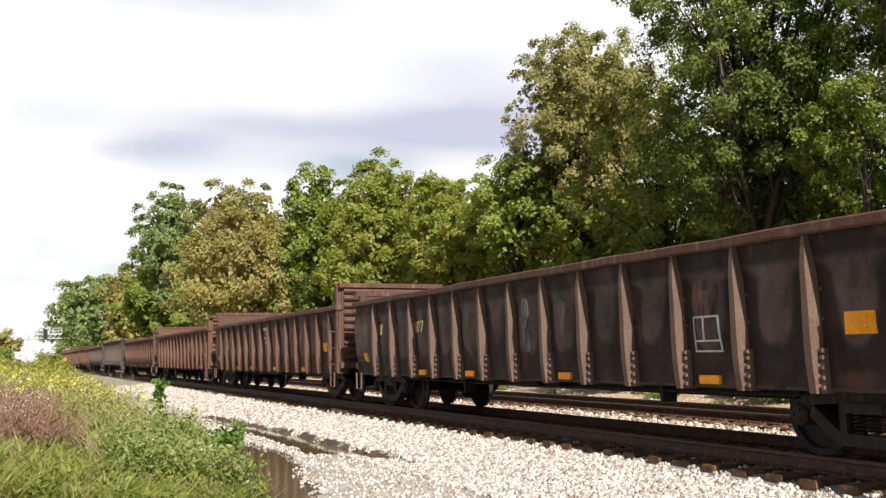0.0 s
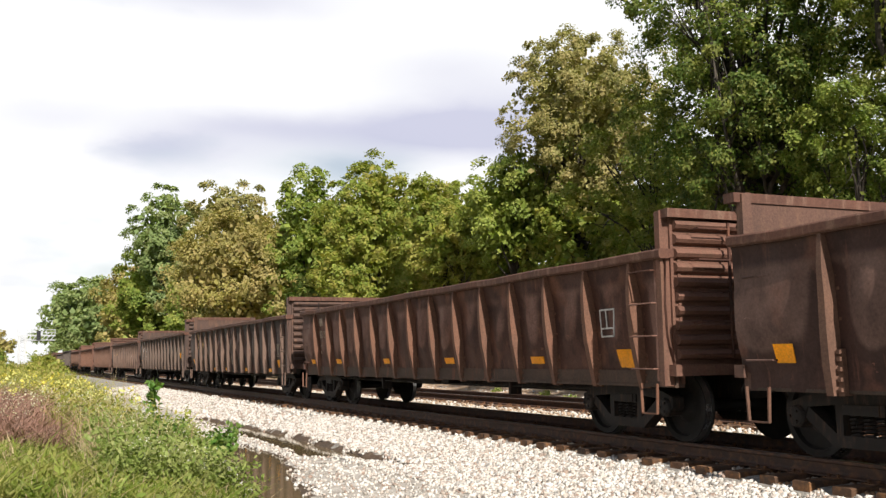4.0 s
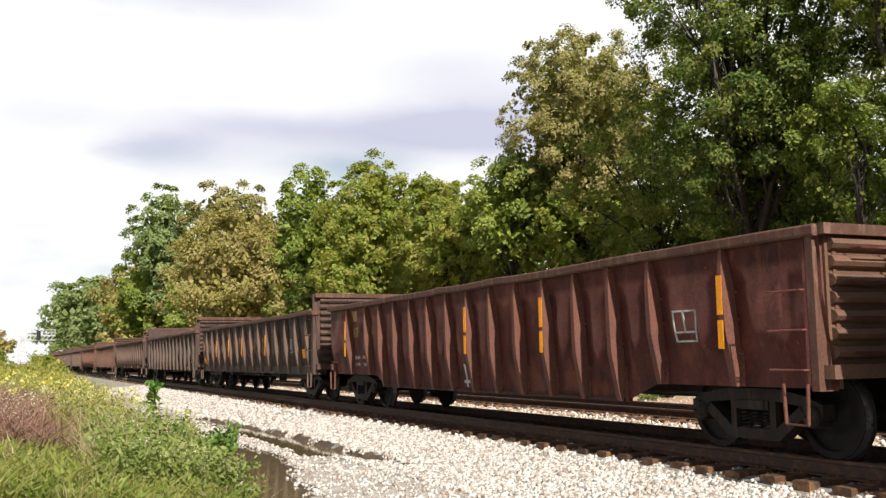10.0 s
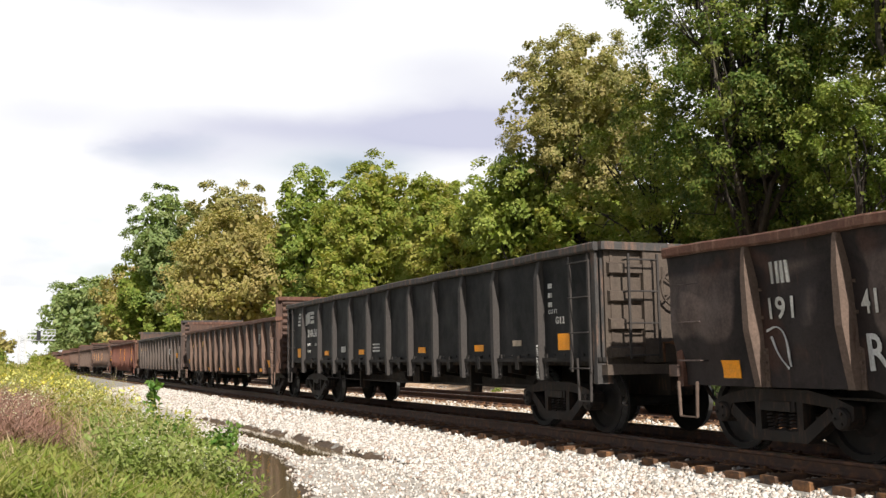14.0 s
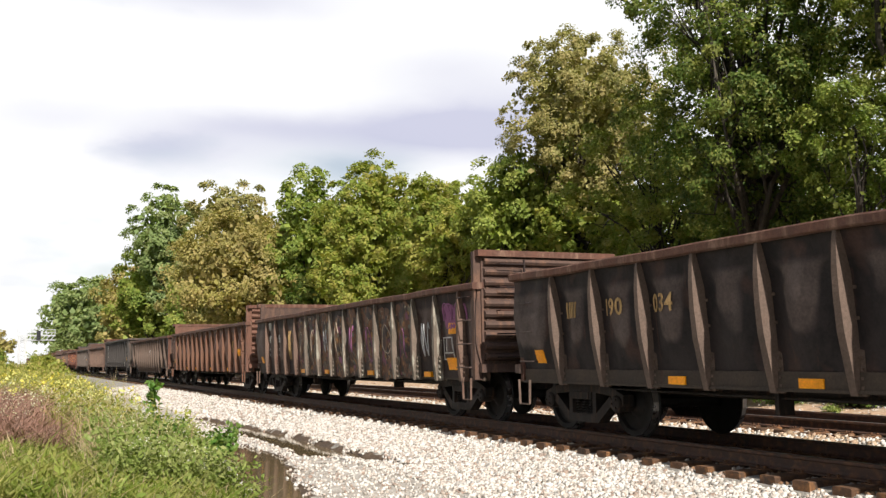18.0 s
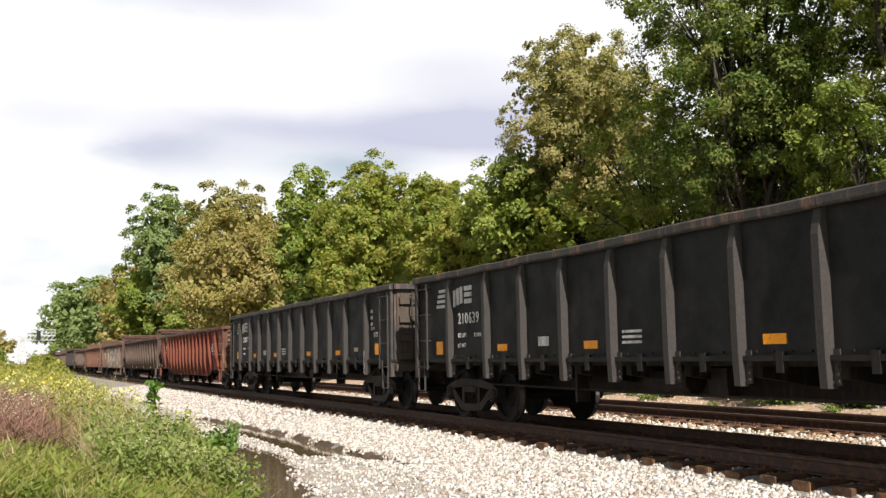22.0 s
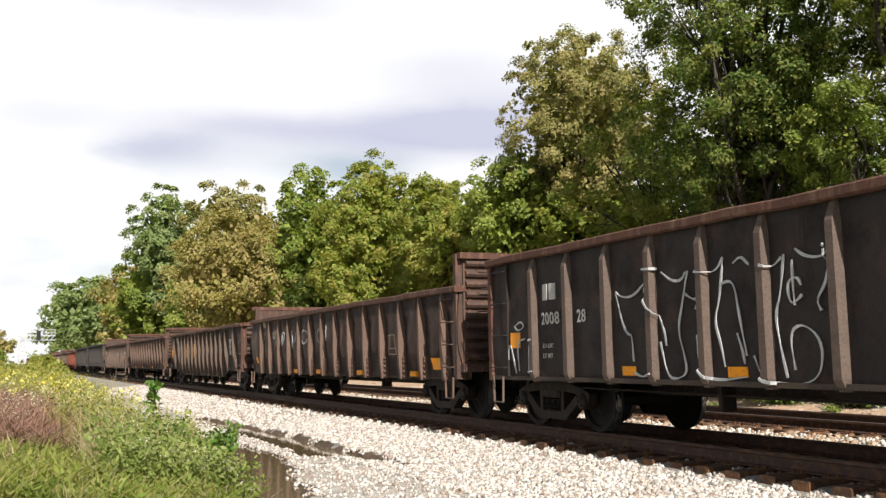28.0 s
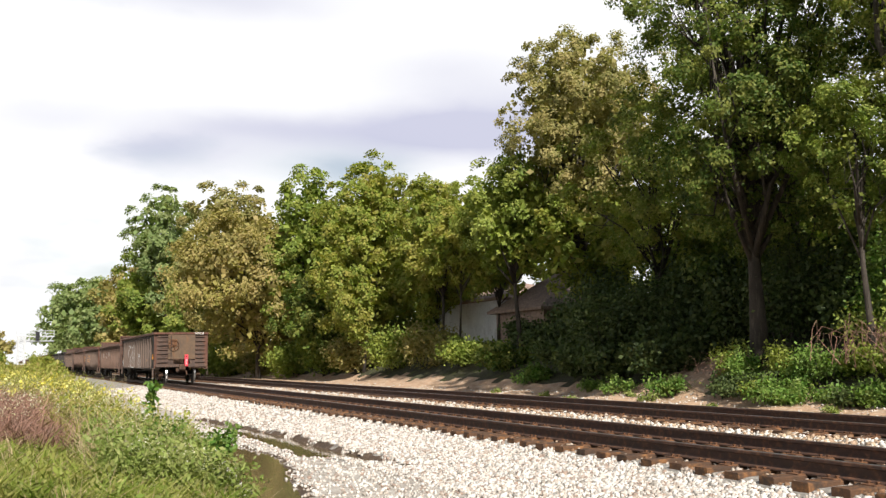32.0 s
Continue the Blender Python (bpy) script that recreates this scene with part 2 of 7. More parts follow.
class Geo:
    """Vertices and faces gathered for one mesh."""

    def __init__(self):
        self.v, self.f = [], []

    def box(self, x0, x1, y0, y1, z0, z1, b=0.0):
        """A box; with b its four long vertical edges are bevelled."""
        n = len(self.v)
        if b:
            ring = [(x0 + b, y0), (x1 - b, y0), (x1, y0 + b), (x1, y1 - b), (x1 - b, y1), (x0 + b, y1), (x0, y1 - b), (x0, y0 + b)]
        else:
            ring = [(x0, y0), (x1, y0), (x1, y1), (x0, y1)]
        k = len(ring)
        self.v += [(x, y, z0) for x, y in ring] + [(x, y, z1) for x, y in ring]
        self.f += [tuple(n + i for i in reversed(range(k))), tuple(n + k + i for i in range(k))]
        self.f += [(n + i, n + (i + 1) % k, n + k + (i + 1) % k, n + k + i) for i in range(k)]
        return self

    def loft(self, rings, caps=True):
        """Joins rings of equal length, given counter-clockwise seen against the way they follow."""
        n, k = len(self.v), len(rings[0])
        for r in rings:
            self.v += [tuple(p) for p in r]
        for j in range(len(rings) - 1):
            a, b = n + j * k, n + (j + 1) * k
            self.f += [(a + i, a + (i + 1) % k, b + (i + 1) % k, b + i) for i in range(k)]
        if caps:
            self.f += [tuple(n + i for i in reversed(range(k))), tuple(n + (len(rings) - 1) * k + i for i in range(k))]
        return self

    def prism_x(self, prof, x0, x1):
        """A (y, z) profile drawn out along x."""
        return self.loft([[(x0, y, z) for y, z in prof], [(x1, y, z) for y, z in prof]])

    def prism_y(self, prof, y0, y1):
        """An (x, z) profile drawn out along y."""
        return self.loft([[(x, y0, z) for x, z in prof], [(x, y1, z) for x, z in prof]])

    def tube(self, pts, r, k=6, r1=None):
        pts = [Vector(p) for p in pts]
        rings = []
        for i, p in enumerate(pts):
            d = (pts[min(i + 1, len(pts) - 1)] - pts[max(i - 1, 0)]).normalized()
            u = d.orthogonal().normalized()
            if i and abs(u.dot(last)) < 0.999:
                u = (last - d * last.dot(d)).normalized()
            last = u
            w = d.cross(u)
            rr = r if r1 is None else r + (r1 - r) * i / (len(pts) - 1)
            rings.append([p + (u * math.cos(a) + w * math.sin(a)) * rr for a in (2 * math.pi * j / k for j in range(k))])
        return self.loft(rings)

    def disc_y(self, cx, cz, steps, k=20):
        """A turned body round the y axis; steps: (y, radius)."""
        return self.loft([[(cx + r * math.cos(-2 * math.pi * j / k), y, cz + r * math.sin(-2 * math.pi * j / k)) for j in range(k)] for y, r in steps])

    def mesh(self, name, mat, smooth=False):
        me = bpy.data.meshes.new(name)
        me.from_pydata(self.v, [], self.f)
        bm = bmesh.new()
        bm.from_mesh(me)
        bmesh.ops.recalc_face_normals(bm, faces=bm.faces)
        bm.to_mesh(me)
        bm.free()
        me.materials.append(mat)
        if smooth:
            for p in me.polygons:
                p.use_smooth = True
        return me


def np_mesh(name, verts, faces, mat, smooth=False):
    """A mesh from numpy arrays: faces all with the same number of corners."""
    me = bpy.data.meshes.new(name)
    n, k = faces.shape
    me.vertices.add(len(verts)); me.vertices.foreach_set("co", verts.astype(np.float32).ravel())
    me.loops.add(n * k); me.loops.foreach_set("vertex_index", faces.astype(np.int32).ravel())
    me.polygons.add(n); me.polygons.foreach_set("loop_start", np.arange(0, n * k, k, dtype=np.int32))
    if smooth:
        me.polygons.foreach_set("use_smooth", np.ones(n, dtype=bool))
    me.update(calc_edges=True)
    for m in (mat if isinstance(mat, list) else [mat]):
        me.materials.append(m)
    return me


def part(name, mesh, parent, label="", m=None):
    """One mesh object under a thing or under a part."""
    ob = new(name, mesh)
    ob.parent = parent
    if m is not None:
        ob.matrix_basis = m
    if label:
        ob["label"] = label
    return ob


RNG = np.random.default_rng(7)

# ---------------------------------------------------------------- ground
TRACK_Y = -8.765           # centre line of the track that carries the train
TRACK2_Y = TRACK_Y - 4.5
GAUGE = 1.505
PROFILE = [(-900, 9), (-60, 1.0), (-8, 0.45), (-1.0, 0.05), (1.2, -0.25), (2.6, -0.50), (3.2, -0.56), (5.1, -0.56), (5.5, -0.53), (6.6, -0.40), (7.2, -0.345), (7.42, -0.295), (7.55, -0.24), (7.8, -0.225), (9.8, -0.235), (10.2, -0.25), (11.0, -0.29),
           (11.4, -0.28), (11.9, -0.25), (12.3, -0.225), (14.3, -0.225), (14.7, -0.24), (15.2, -0.28), (16.6, -0.50), (18.2, -0.45), (19.6, -0.30), (21.0, 0.35), (23.5, 1.5), (28, 2.3), (45, 3.0), (900, 9)]


def seg_dist(s, r, a, b):
    ax, ay, bx, by = *a, *b
    t = np.clip(((s - ax) * (bx - ax) + (r - ay) * (by - ay)) / ((bx - ax) ** 2 + (by - ay) ** 2), 0, 1)
    return np.hypot((s - ax - t * (bx - ax)) * 0.45, r - ay - t * (by - ay)), t


def wobble(s, r, k, seed=0.0):
    return np.sin(s * 1.3 * k + seed) * np.cos(r * 1.7 * k + seed * 2) + 0.5 * np.sin(s * 2.9 * k + r * 2.3 * k + seed * 3) + 0.3 * np.sin(s * 6.1 * k - r * 5.3 * k)


def puddle(s, r):
    """Greater than nought inside the puddle."""
    w = 0.035 * wobble(s, r, 1.6, 1.0) + 0.02 * wobble(s, r, 4.3, 2.0)
    best = -np.ones_like(np.asarray(s, float)) * 9
    for a, b, wa, wb in (((29.0, 5.2), (21.5, 5.4), 0.12, 0.36), ((21.5, 5.4), (17.4, 5.3), 0.36, 0.34), ((17.4, 5.45), (14.4, 5.72), 0.26, 0.0),
                         ((20.8, 4.05), (17.2, 4.0), 0.2, 0.4), ((17.2, 4.0), (14.2, 3.5), 0.4, 0.3), ((14.2, 3.5), (11.9, 3.1), 0.3, 0.22)):
        d, t = seg_dist(s, r, a, b)
        best = np.maximum(best, wa + (wb - wa) * t - d)
    return best + w


def ground_z(s, r):
    s, r = np.asarray(s, float), np.asarray(r, float)
    # the bank's foot runs outwards with distance
    push = np.clip((s - 18) / 50, -0.3, 1) * 2.6
    rr = np.where(r > 17.5, np.maximum(17.5, r - push * np.clip((r - 17.5) / 2, 0, 1)), r)
    z = np.interp(rr, [p[0] for p in PROFILE], [p[1] for p in PROFILE])
    rough = np.where((r < 3) | (r > 16.5), 0.07, 0.012)
    z = z + rough * wobble(s, r, 0.55, 0.4)
    near = (r > 2.3) & (r < 6) & (s > 9) & (s < 33)
    return np.where(near, z - 0.16 * np.clip(puddle(s, r) * 6 + 0.5, 0, 1), z)


def build_ground():
    S = np.concatenate([np.arange(-300, -20, 40), np.arange(-20, 6, 2), np.arange(6, 32, 0.13), np.arange(32, 80, 0.7), np.arange(80, 400, 8), np.arange(400, 3001, 200)])
    R = np.concatenate([np.arange(-900, -60, 120), np.arange(-60, -6, 6), np.arange(-6, 2, 0.5), np.arange(2, 7.6, 0.1), np.arange(7.6, 30, 0.4), np.arange(30, 60, 3), np.arange(60, 901, 120)])
    s, r = np.meshgrid(S, R, indexing="ij")
    v = np.stack([s, -r, ground_z(s, r)], -1).reshape(-1, 3)
    i, j = np.meshgrid(np.arange(len(S) - 1), np.arange(len(R) - 1), indexing="ij")
    a = (i * len(R) + j).ravel()
    f = np.stack([a, a + 1, a + len(R) + 1, a + len(R)], -1)[:, ::-1]
    me = np_mesh("ground", v, f, [M["soil"], M["road"], M["ballast"], M["dirt"], M["wood"], M["wet"]], True)
    c = v[f].mean(1)
    cs, cr = c[:, 0], -c[:, 1] + 0.25 * wobble(c[:, 0], -c[:, 1], 0.9, 2.0)
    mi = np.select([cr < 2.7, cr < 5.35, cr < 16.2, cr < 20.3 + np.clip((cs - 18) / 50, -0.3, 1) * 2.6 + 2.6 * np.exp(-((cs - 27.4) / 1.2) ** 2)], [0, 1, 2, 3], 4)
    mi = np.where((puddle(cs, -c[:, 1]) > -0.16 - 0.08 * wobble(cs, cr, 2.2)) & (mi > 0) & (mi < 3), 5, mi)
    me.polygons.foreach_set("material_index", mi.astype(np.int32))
    return tagged(new("ground", me), "gravel, ballast, dirt and grass ground along the railway", "ground", kind="structure")


build_ground()


def build_water():
    m, nt, b = material("puddle_water")
    b.inputs["Base Color"].default_value = (0.13, 0.095, 0.05, 1)
    b.inputs["Roughness"].default_value, b.inputs["IOR"].default_value = 0.04, 1.33
    bump(nt, b, noise_node(nt, 9, 3), 0.15, 0.01)
    g = Geo()
    n = 40
    ring = []
    for i in range(n):
        a = 2 * math.pi * i / n
        ring.append((19.3 + 12.0 * math.cos(a), -(4.2 + 1.8 * math.sin(a)), -0.578))
    g.v, g.f = ring, [tuple(range(n))]
    return tagged(new("puddle", g.mesh("puddle", m)), "shallow muddy puddle along the gravel road", "puddle", kind="structure")


build_water()

# ---------------------------------------------------------------- tracks
RAIL_PROF = [(-0.07, -0.18), (0.07, -0.18), (0.07, -0.165), (0.02, -0.15), (0.009, -0.13), (0.009, -0.05), (0.037, -0.038), (0.037, -0.008), (0.03, 0.0), (-0.03, 0.0), (-0.037, -0.008), (-0.037, -0.038), (-0.009, -0.05), (-0.009, -0.13), (-0.02, -0.15), (-0.07, -0.165)]
TIE_STEP = 0.53


def tie_mesh(seed):
    rnd = random.Random(seed)
    g = Geo()
    x0, x1 = -0.115 + rnd.uniform(-0.01, 0.01), 0.115 + rnd.uniform(-0.01, 0.01)
    e0, e1 = rnd.uniform(-0.04, 0.04), rnd.uniform(-0.04, 0.04)
    prof = [(x0, -0.36), (x1, -0.36), (x1, -0.19), (x1 - 0.015, -0.178), (x0 + 0.015, -0.178), (x0, -0.19)]
    g.prism_y(prof, -1.30 + e0, 1.30 + e1)
    return g.mesh("tie", M["tie"])


def plate_mesh():
    g = Geo()
    g.box(-0.095, 0.095, -0.18, 0.18, -0.18, -0.166, 0.01)
    for x, y in ((-0.06, 0.1), (0.06, 0.1), (-0.06, -0.1), (0.06, -0.1)):
        g.box(x - 0.01, x + 0.01, y - 0.01, y + 0.01, -0.168, -0.145)
        g.box(x - 0.016, x + 0.016, y - 0.022, y + 0.016, -0.15, -0.138)
    return g.mesh("tie_plate", M["plate"])


def build_track(y, label, s0, s1, near):
    tr = tagged(new("railway_track"), label, "railway track", kind="structure")
    tr.location = (0, y, 0)
    for side in (-1, 1):
        g = Geo()
        ys = side * GAUGE / 2
        g.prism_x([(ys + a, b) for a, b in RAIL_PROF], -80, 900)
        me = g.mesh("rail", M["rail"])
        me.materials.append(M["railtop"])
        for p in me.polygons:
            if p.normal.z > 0.9 and p.center.z > -0.005:
                p.material_index = 1
        rail = part("rail", me, tr)
        rail["label"] = "steel rail with a worn bright head and rusty web"
    meshes = [tie_mesh(i) for i in range(5)]
    pm = plate_mesh()
    x = s0
    k = 0
    while x < s1:
        t = part("tie", meshes[k * 7 % 5], tr, m=pose(x + random.uniform(-0.03, 0.03), random.uniform(-0.03, 0.03), random.uniform(-0.012, 0.0), 0, 0, random.uniform(-0.8, 0.8)))
        if k < near:
            for side in (-1, 1):
                part("tie_plate", pm, t, m=pose(0, side * GAUGE / 2, 0))
        x += TIE_STEP
        k += 1
    g = Geo()
    for i in range(int((190 - s1) / TIE_STEP)):
        g.box(x - 0.115, x + 0.115, -1.3, 1.3, -0.36, -0.178)
        x += TIE_STEP
    far = part("distant_ties", g.mesh("distant_ties", M["tie"]), tr)
    far["kind"] = "stuff"
    return tr


build_track(TRACK_Y, "railway track with rusty rails on weathered wooden ties", 3.0, 56.0, 70)
build_track(TRACK2_Y, "second railway track with rusty rails on wooden ties", 6.0, 50.0, 40)


def scatter_stones(name, label, n, s_range, r_range, size, mat, keep=None, sink=0.25):
    s = RNG.uniform(*s_range, n); r = RNG.uniform(*r_range, n)
    if keep is not None:
        ok = keep(s, r); s, r = s[ok], r[ok]
    n = len(s)
    sz = RNG.uniform(size[0], size[1], n) * (0.7 + 0.6 * RNG.random(n))
    cube = np.array([(x, y, z) for z in (-1, 1) for x, y in ((-1, -1), (1, -1), (1, 1), (-1, 1))], float) * 0.5
    v = cube[None] * (1 + RNG.uniform(-0.45, 0.25, (n, 8, 3))) * sz[:, None, None] * RNG.uniform(0.6, 1.2, (n, 1, 3))
    q = RNG.normal(size=(n, 4)); q /= np.linalg.norm(q, axis=1)[:, None]
    w, x, y, z = q.T
    rot = np.stack([1 - 2 * (y * y + z * z), 2 * (x * y - z * w), 2 * (x * z + y * w), 2 * (x * y + z * w), 1 - 2 * (x * x + z * z), 2 * (y * z - x * w), 2 * (x * z - y * w), 2 * (y * z + x * w), 1 - 2 * (x * x + y * y)], -1).reshape(n, 3, 3)
    v = np.einsum("nij,nkj->nki", rot, v)
    base = np.stack([s, -r, ground_z(s, r) + sz * sink], -1)
    v = (v + base[:, None]).reshape(-1, 3)
    fc = np.array([(3, 2, 1, 0), (4, 5, 6, 7), (0, 1, 5, 4), (1, 2, 6, 5), (2, 3, 7, 6), (3, 0, 4, 7)])
    f = (fc[None] + 8 * np.arange(n)[:, None, None]).reshape(-1, 4)
    return tagged(new(name, np_mesh(name, v, f, mat)), label, "gravel", kind="stuff")


def off_ties(s, r):
    return np.abs((s - 3.0 + TIE_STEP / 2) % TIE_STEP - TIE_STEP / 2) > 0.13


dry = lambda s, r: (puddle(s, r) < -0.08 + 0.1 * wobble(s, r, 2.2)) & ((r < 7.4) | off_ties(s, r))
scatter_stones("ballast_stones", "pale crushed limestone ballast on the track shoulder", 34000, (6.0, 24), (5.25, 7.5), (0.026, 0.05), M["stones"], dry)
scatter_stones("ballast_stones", "pale crushed limestone ballast farther along the shoulder", 14000, (24, 62), (5.2, 7.5), (0.04, 0.065), M["stones"], dry)
scatter_stones("ballast_stones", "rust-stained ballast stones between the ties", 9000, (5.5, 45), (7.5, 10.3), (0.03, 0.055), M["stones_rusty"], off_ties, 0.0)
scatter_stones("ballast_stones", "pale ballast stones between the two tracks", 13000, (7, 60), (10.1, 12.1), (0.04, 0.075), M["stones_mixed"])
scatter_stones("ballast_stones", "rust-stained ballast on the second track", 6000, (9, 60), (12.0, 15.0), (0.04, 0.075), M["stones_rusty"], None, 0.0)
scatter_stones("road_pebbles", "loose pale pebbles on the gravel road", 9000, (8, 30), (2.6, 5.35), (0.015, 0.045), M["stones"], dry)
scatter_stones("shoulder_rubble", "scattered stones on the dirt shoulder", 4500, (12, 70), (15.2, 20.5), (0.03, 0.065), M["stones_mixed"], None, 0.15)

# ---------------------------------------------------------------- freight cars
CAR_PITCH, SPEED, SLOWING, WHEEL_R = 17.43, 14.106, 0.00184, 0.457
NEAR_Y = 1.475             # outer face of ribs and top chord
# running gear is coloured near-black to carry the shade under the cars
M["steel_dark"] = worn("shaded_truck_steel", (0.017, 0.012, 0.0095), (0.008, 0.006, 0.005), (0.05, 0.027, 0.016), 0.45, 0.8, 0, 3, True, 0.006)
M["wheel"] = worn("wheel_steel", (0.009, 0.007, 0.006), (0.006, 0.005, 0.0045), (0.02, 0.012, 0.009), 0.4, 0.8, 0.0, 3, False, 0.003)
M["tread"] = worn("wheel_tread", (0.45, 0.44, 0.43), (0.35, 0.34, 0.33), (0.3, 0.28, 0.26), 0.3, 0.3, 0.9, 3, False, 0.001)
M["yellow"] = plain("reflector_yellow", (1.0, 0.37, 0.002), 0.5, 0.0, 0.0)
M["white"] = plain("stencil_white", (0.62, 0.6, 0.56), 0.8, 0, 0.6)
M["faded"] = plain("faded_lettering", (0.5, 0.4, 0.3), 0.85, 0, 0.7)
M["gold"] = plain("gold_lettering", (0.52, 0.33, 0.14), 0.85, 0, 0.7)
M["grafwhite"] = plain("spray_white", (0.55, 0.55, 0.55), 0.8, 0, 0.3)
M["graforange"] = plain("spray_orange", (0.35, 0.13, 0.03), 0.8, 0, 0.4)
M["grafpink"] = plain("spray_violet", (0.3, 0.11, 0.22), 0.8, 0, 0.4)
M["chalk"] = worn("chalky_smear", (0.17, 0.16, 0.16), (0.06, 0.05, 0.05), (0.03, 0.02, 0.018), 0.75, 0.85, 0, 2.6, True, 0.002)
M["smudge"] = worn("reddish_smear", (0.16, 0.075, 0.055), (0.075, 0.04, 0.033), (0.03, 0.019, 0.016), 0.75, 0.85, 0, 2.6, True, 0.002)
M["eot"] = plain("signal_red", (0.85, 0.06, 0.09), 0.5, 0, 0.1)
PAINTS = {
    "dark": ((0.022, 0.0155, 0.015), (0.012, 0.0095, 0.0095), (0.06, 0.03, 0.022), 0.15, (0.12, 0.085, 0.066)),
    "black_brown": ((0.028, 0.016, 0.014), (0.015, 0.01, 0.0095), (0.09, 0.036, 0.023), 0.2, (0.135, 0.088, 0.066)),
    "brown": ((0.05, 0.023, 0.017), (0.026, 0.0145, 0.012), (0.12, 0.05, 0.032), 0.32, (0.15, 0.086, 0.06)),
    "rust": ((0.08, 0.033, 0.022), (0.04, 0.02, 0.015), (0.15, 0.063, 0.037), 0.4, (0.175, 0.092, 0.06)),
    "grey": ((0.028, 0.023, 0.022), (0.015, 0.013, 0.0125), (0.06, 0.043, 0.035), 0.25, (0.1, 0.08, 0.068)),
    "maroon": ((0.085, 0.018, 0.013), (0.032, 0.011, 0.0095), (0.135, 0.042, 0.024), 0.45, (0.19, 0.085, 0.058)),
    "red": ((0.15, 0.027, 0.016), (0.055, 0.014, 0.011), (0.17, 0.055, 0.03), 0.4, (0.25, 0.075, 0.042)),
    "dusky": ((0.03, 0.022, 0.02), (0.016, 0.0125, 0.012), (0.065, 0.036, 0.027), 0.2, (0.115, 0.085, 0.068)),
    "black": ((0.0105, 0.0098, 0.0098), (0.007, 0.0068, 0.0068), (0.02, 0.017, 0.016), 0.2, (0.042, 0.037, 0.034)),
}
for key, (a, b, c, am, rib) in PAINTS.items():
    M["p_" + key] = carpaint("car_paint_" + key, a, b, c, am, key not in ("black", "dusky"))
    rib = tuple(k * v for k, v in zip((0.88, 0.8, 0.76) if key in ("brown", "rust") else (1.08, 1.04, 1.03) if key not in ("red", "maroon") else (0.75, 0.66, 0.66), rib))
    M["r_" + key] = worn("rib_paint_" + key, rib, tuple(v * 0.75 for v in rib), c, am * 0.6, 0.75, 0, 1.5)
    sill = tuple(0.45 * v + w for v, w in zip(a, (0.058, 0.042, 0.029) if key not in ("black", "red", "maroon") else (0.012, 0.009, 0.007)))
    M["s_" + key] = worn("sill_paint_" + key, sill, tuple(v * 0.55 for v in sill), c, am * 0.7, 0.8, 0, 1.5)
    top = (0.115, 0.052, 0.035) if key not in ("black", "grey") else (0.06, 0.055, 0.052)
    M["c_" + key] = worn("chord_paint_" + key, top, tuple(v * 0.65 for v in top), (0.17, 0.1, 0.07), 0.5, 0.8, 0, 1.5)
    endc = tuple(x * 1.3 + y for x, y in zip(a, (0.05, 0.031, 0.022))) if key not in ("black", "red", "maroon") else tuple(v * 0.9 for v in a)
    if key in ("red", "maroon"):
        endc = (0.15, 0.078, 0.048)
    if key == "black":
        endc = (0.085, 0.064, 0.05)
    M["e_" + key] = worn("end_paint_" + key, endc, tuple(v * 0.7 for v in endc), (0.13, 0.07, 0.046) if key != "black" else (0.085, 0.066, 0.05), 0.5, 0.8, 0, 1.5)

KINDS = {
    # length, top, bottom, sill line, rib distances from the front
    "ribbed": dict(L=16.1, top=2.42, bot=0.72, sill=0.93, ribs=[1.22 + 1.09 * i for i in range(14)]),
    "fishbelly": dict(L=16.1, top=2.41, bot=0.76, sill=0.76, ribs=[1.41] + [2.70 + 0.885 * i for i in range(13)] + [14.69]),
    "high": dict(L=16.1, top=2.68, bot=1.04, sill=1.04, ribs=[1.62, 3.1, 4.35, 5.58, 6.82, 8.05, 9.28, 10.52, 11.75, 13.0, 14.48]),
    "smooth": dict(L=16.0, top=2.74, bot=0.76, sill=0.76, ribs=[1.5 + 1.0 * i for i in range(14)]),
}
KINDS["stake"] = dict(KINDS["ribbed"], ribs=[1.34 + 1.083 * i for i in range(14)])
MESHES = {}


def cached(key, build):
    if key not in MESHES:
        MESHES[key] = build()
    return MESHES[key]


def belly(kind, x):
    """Height of the lower edge of the side sheet."""
    k = KINDS[kind]
    return k["bot"] - (0.24 * min(1, max(0, (k["L"] / 2 - 2.9 - abs(x)) / 0.7)) if kind == "fishbelly" else 0)


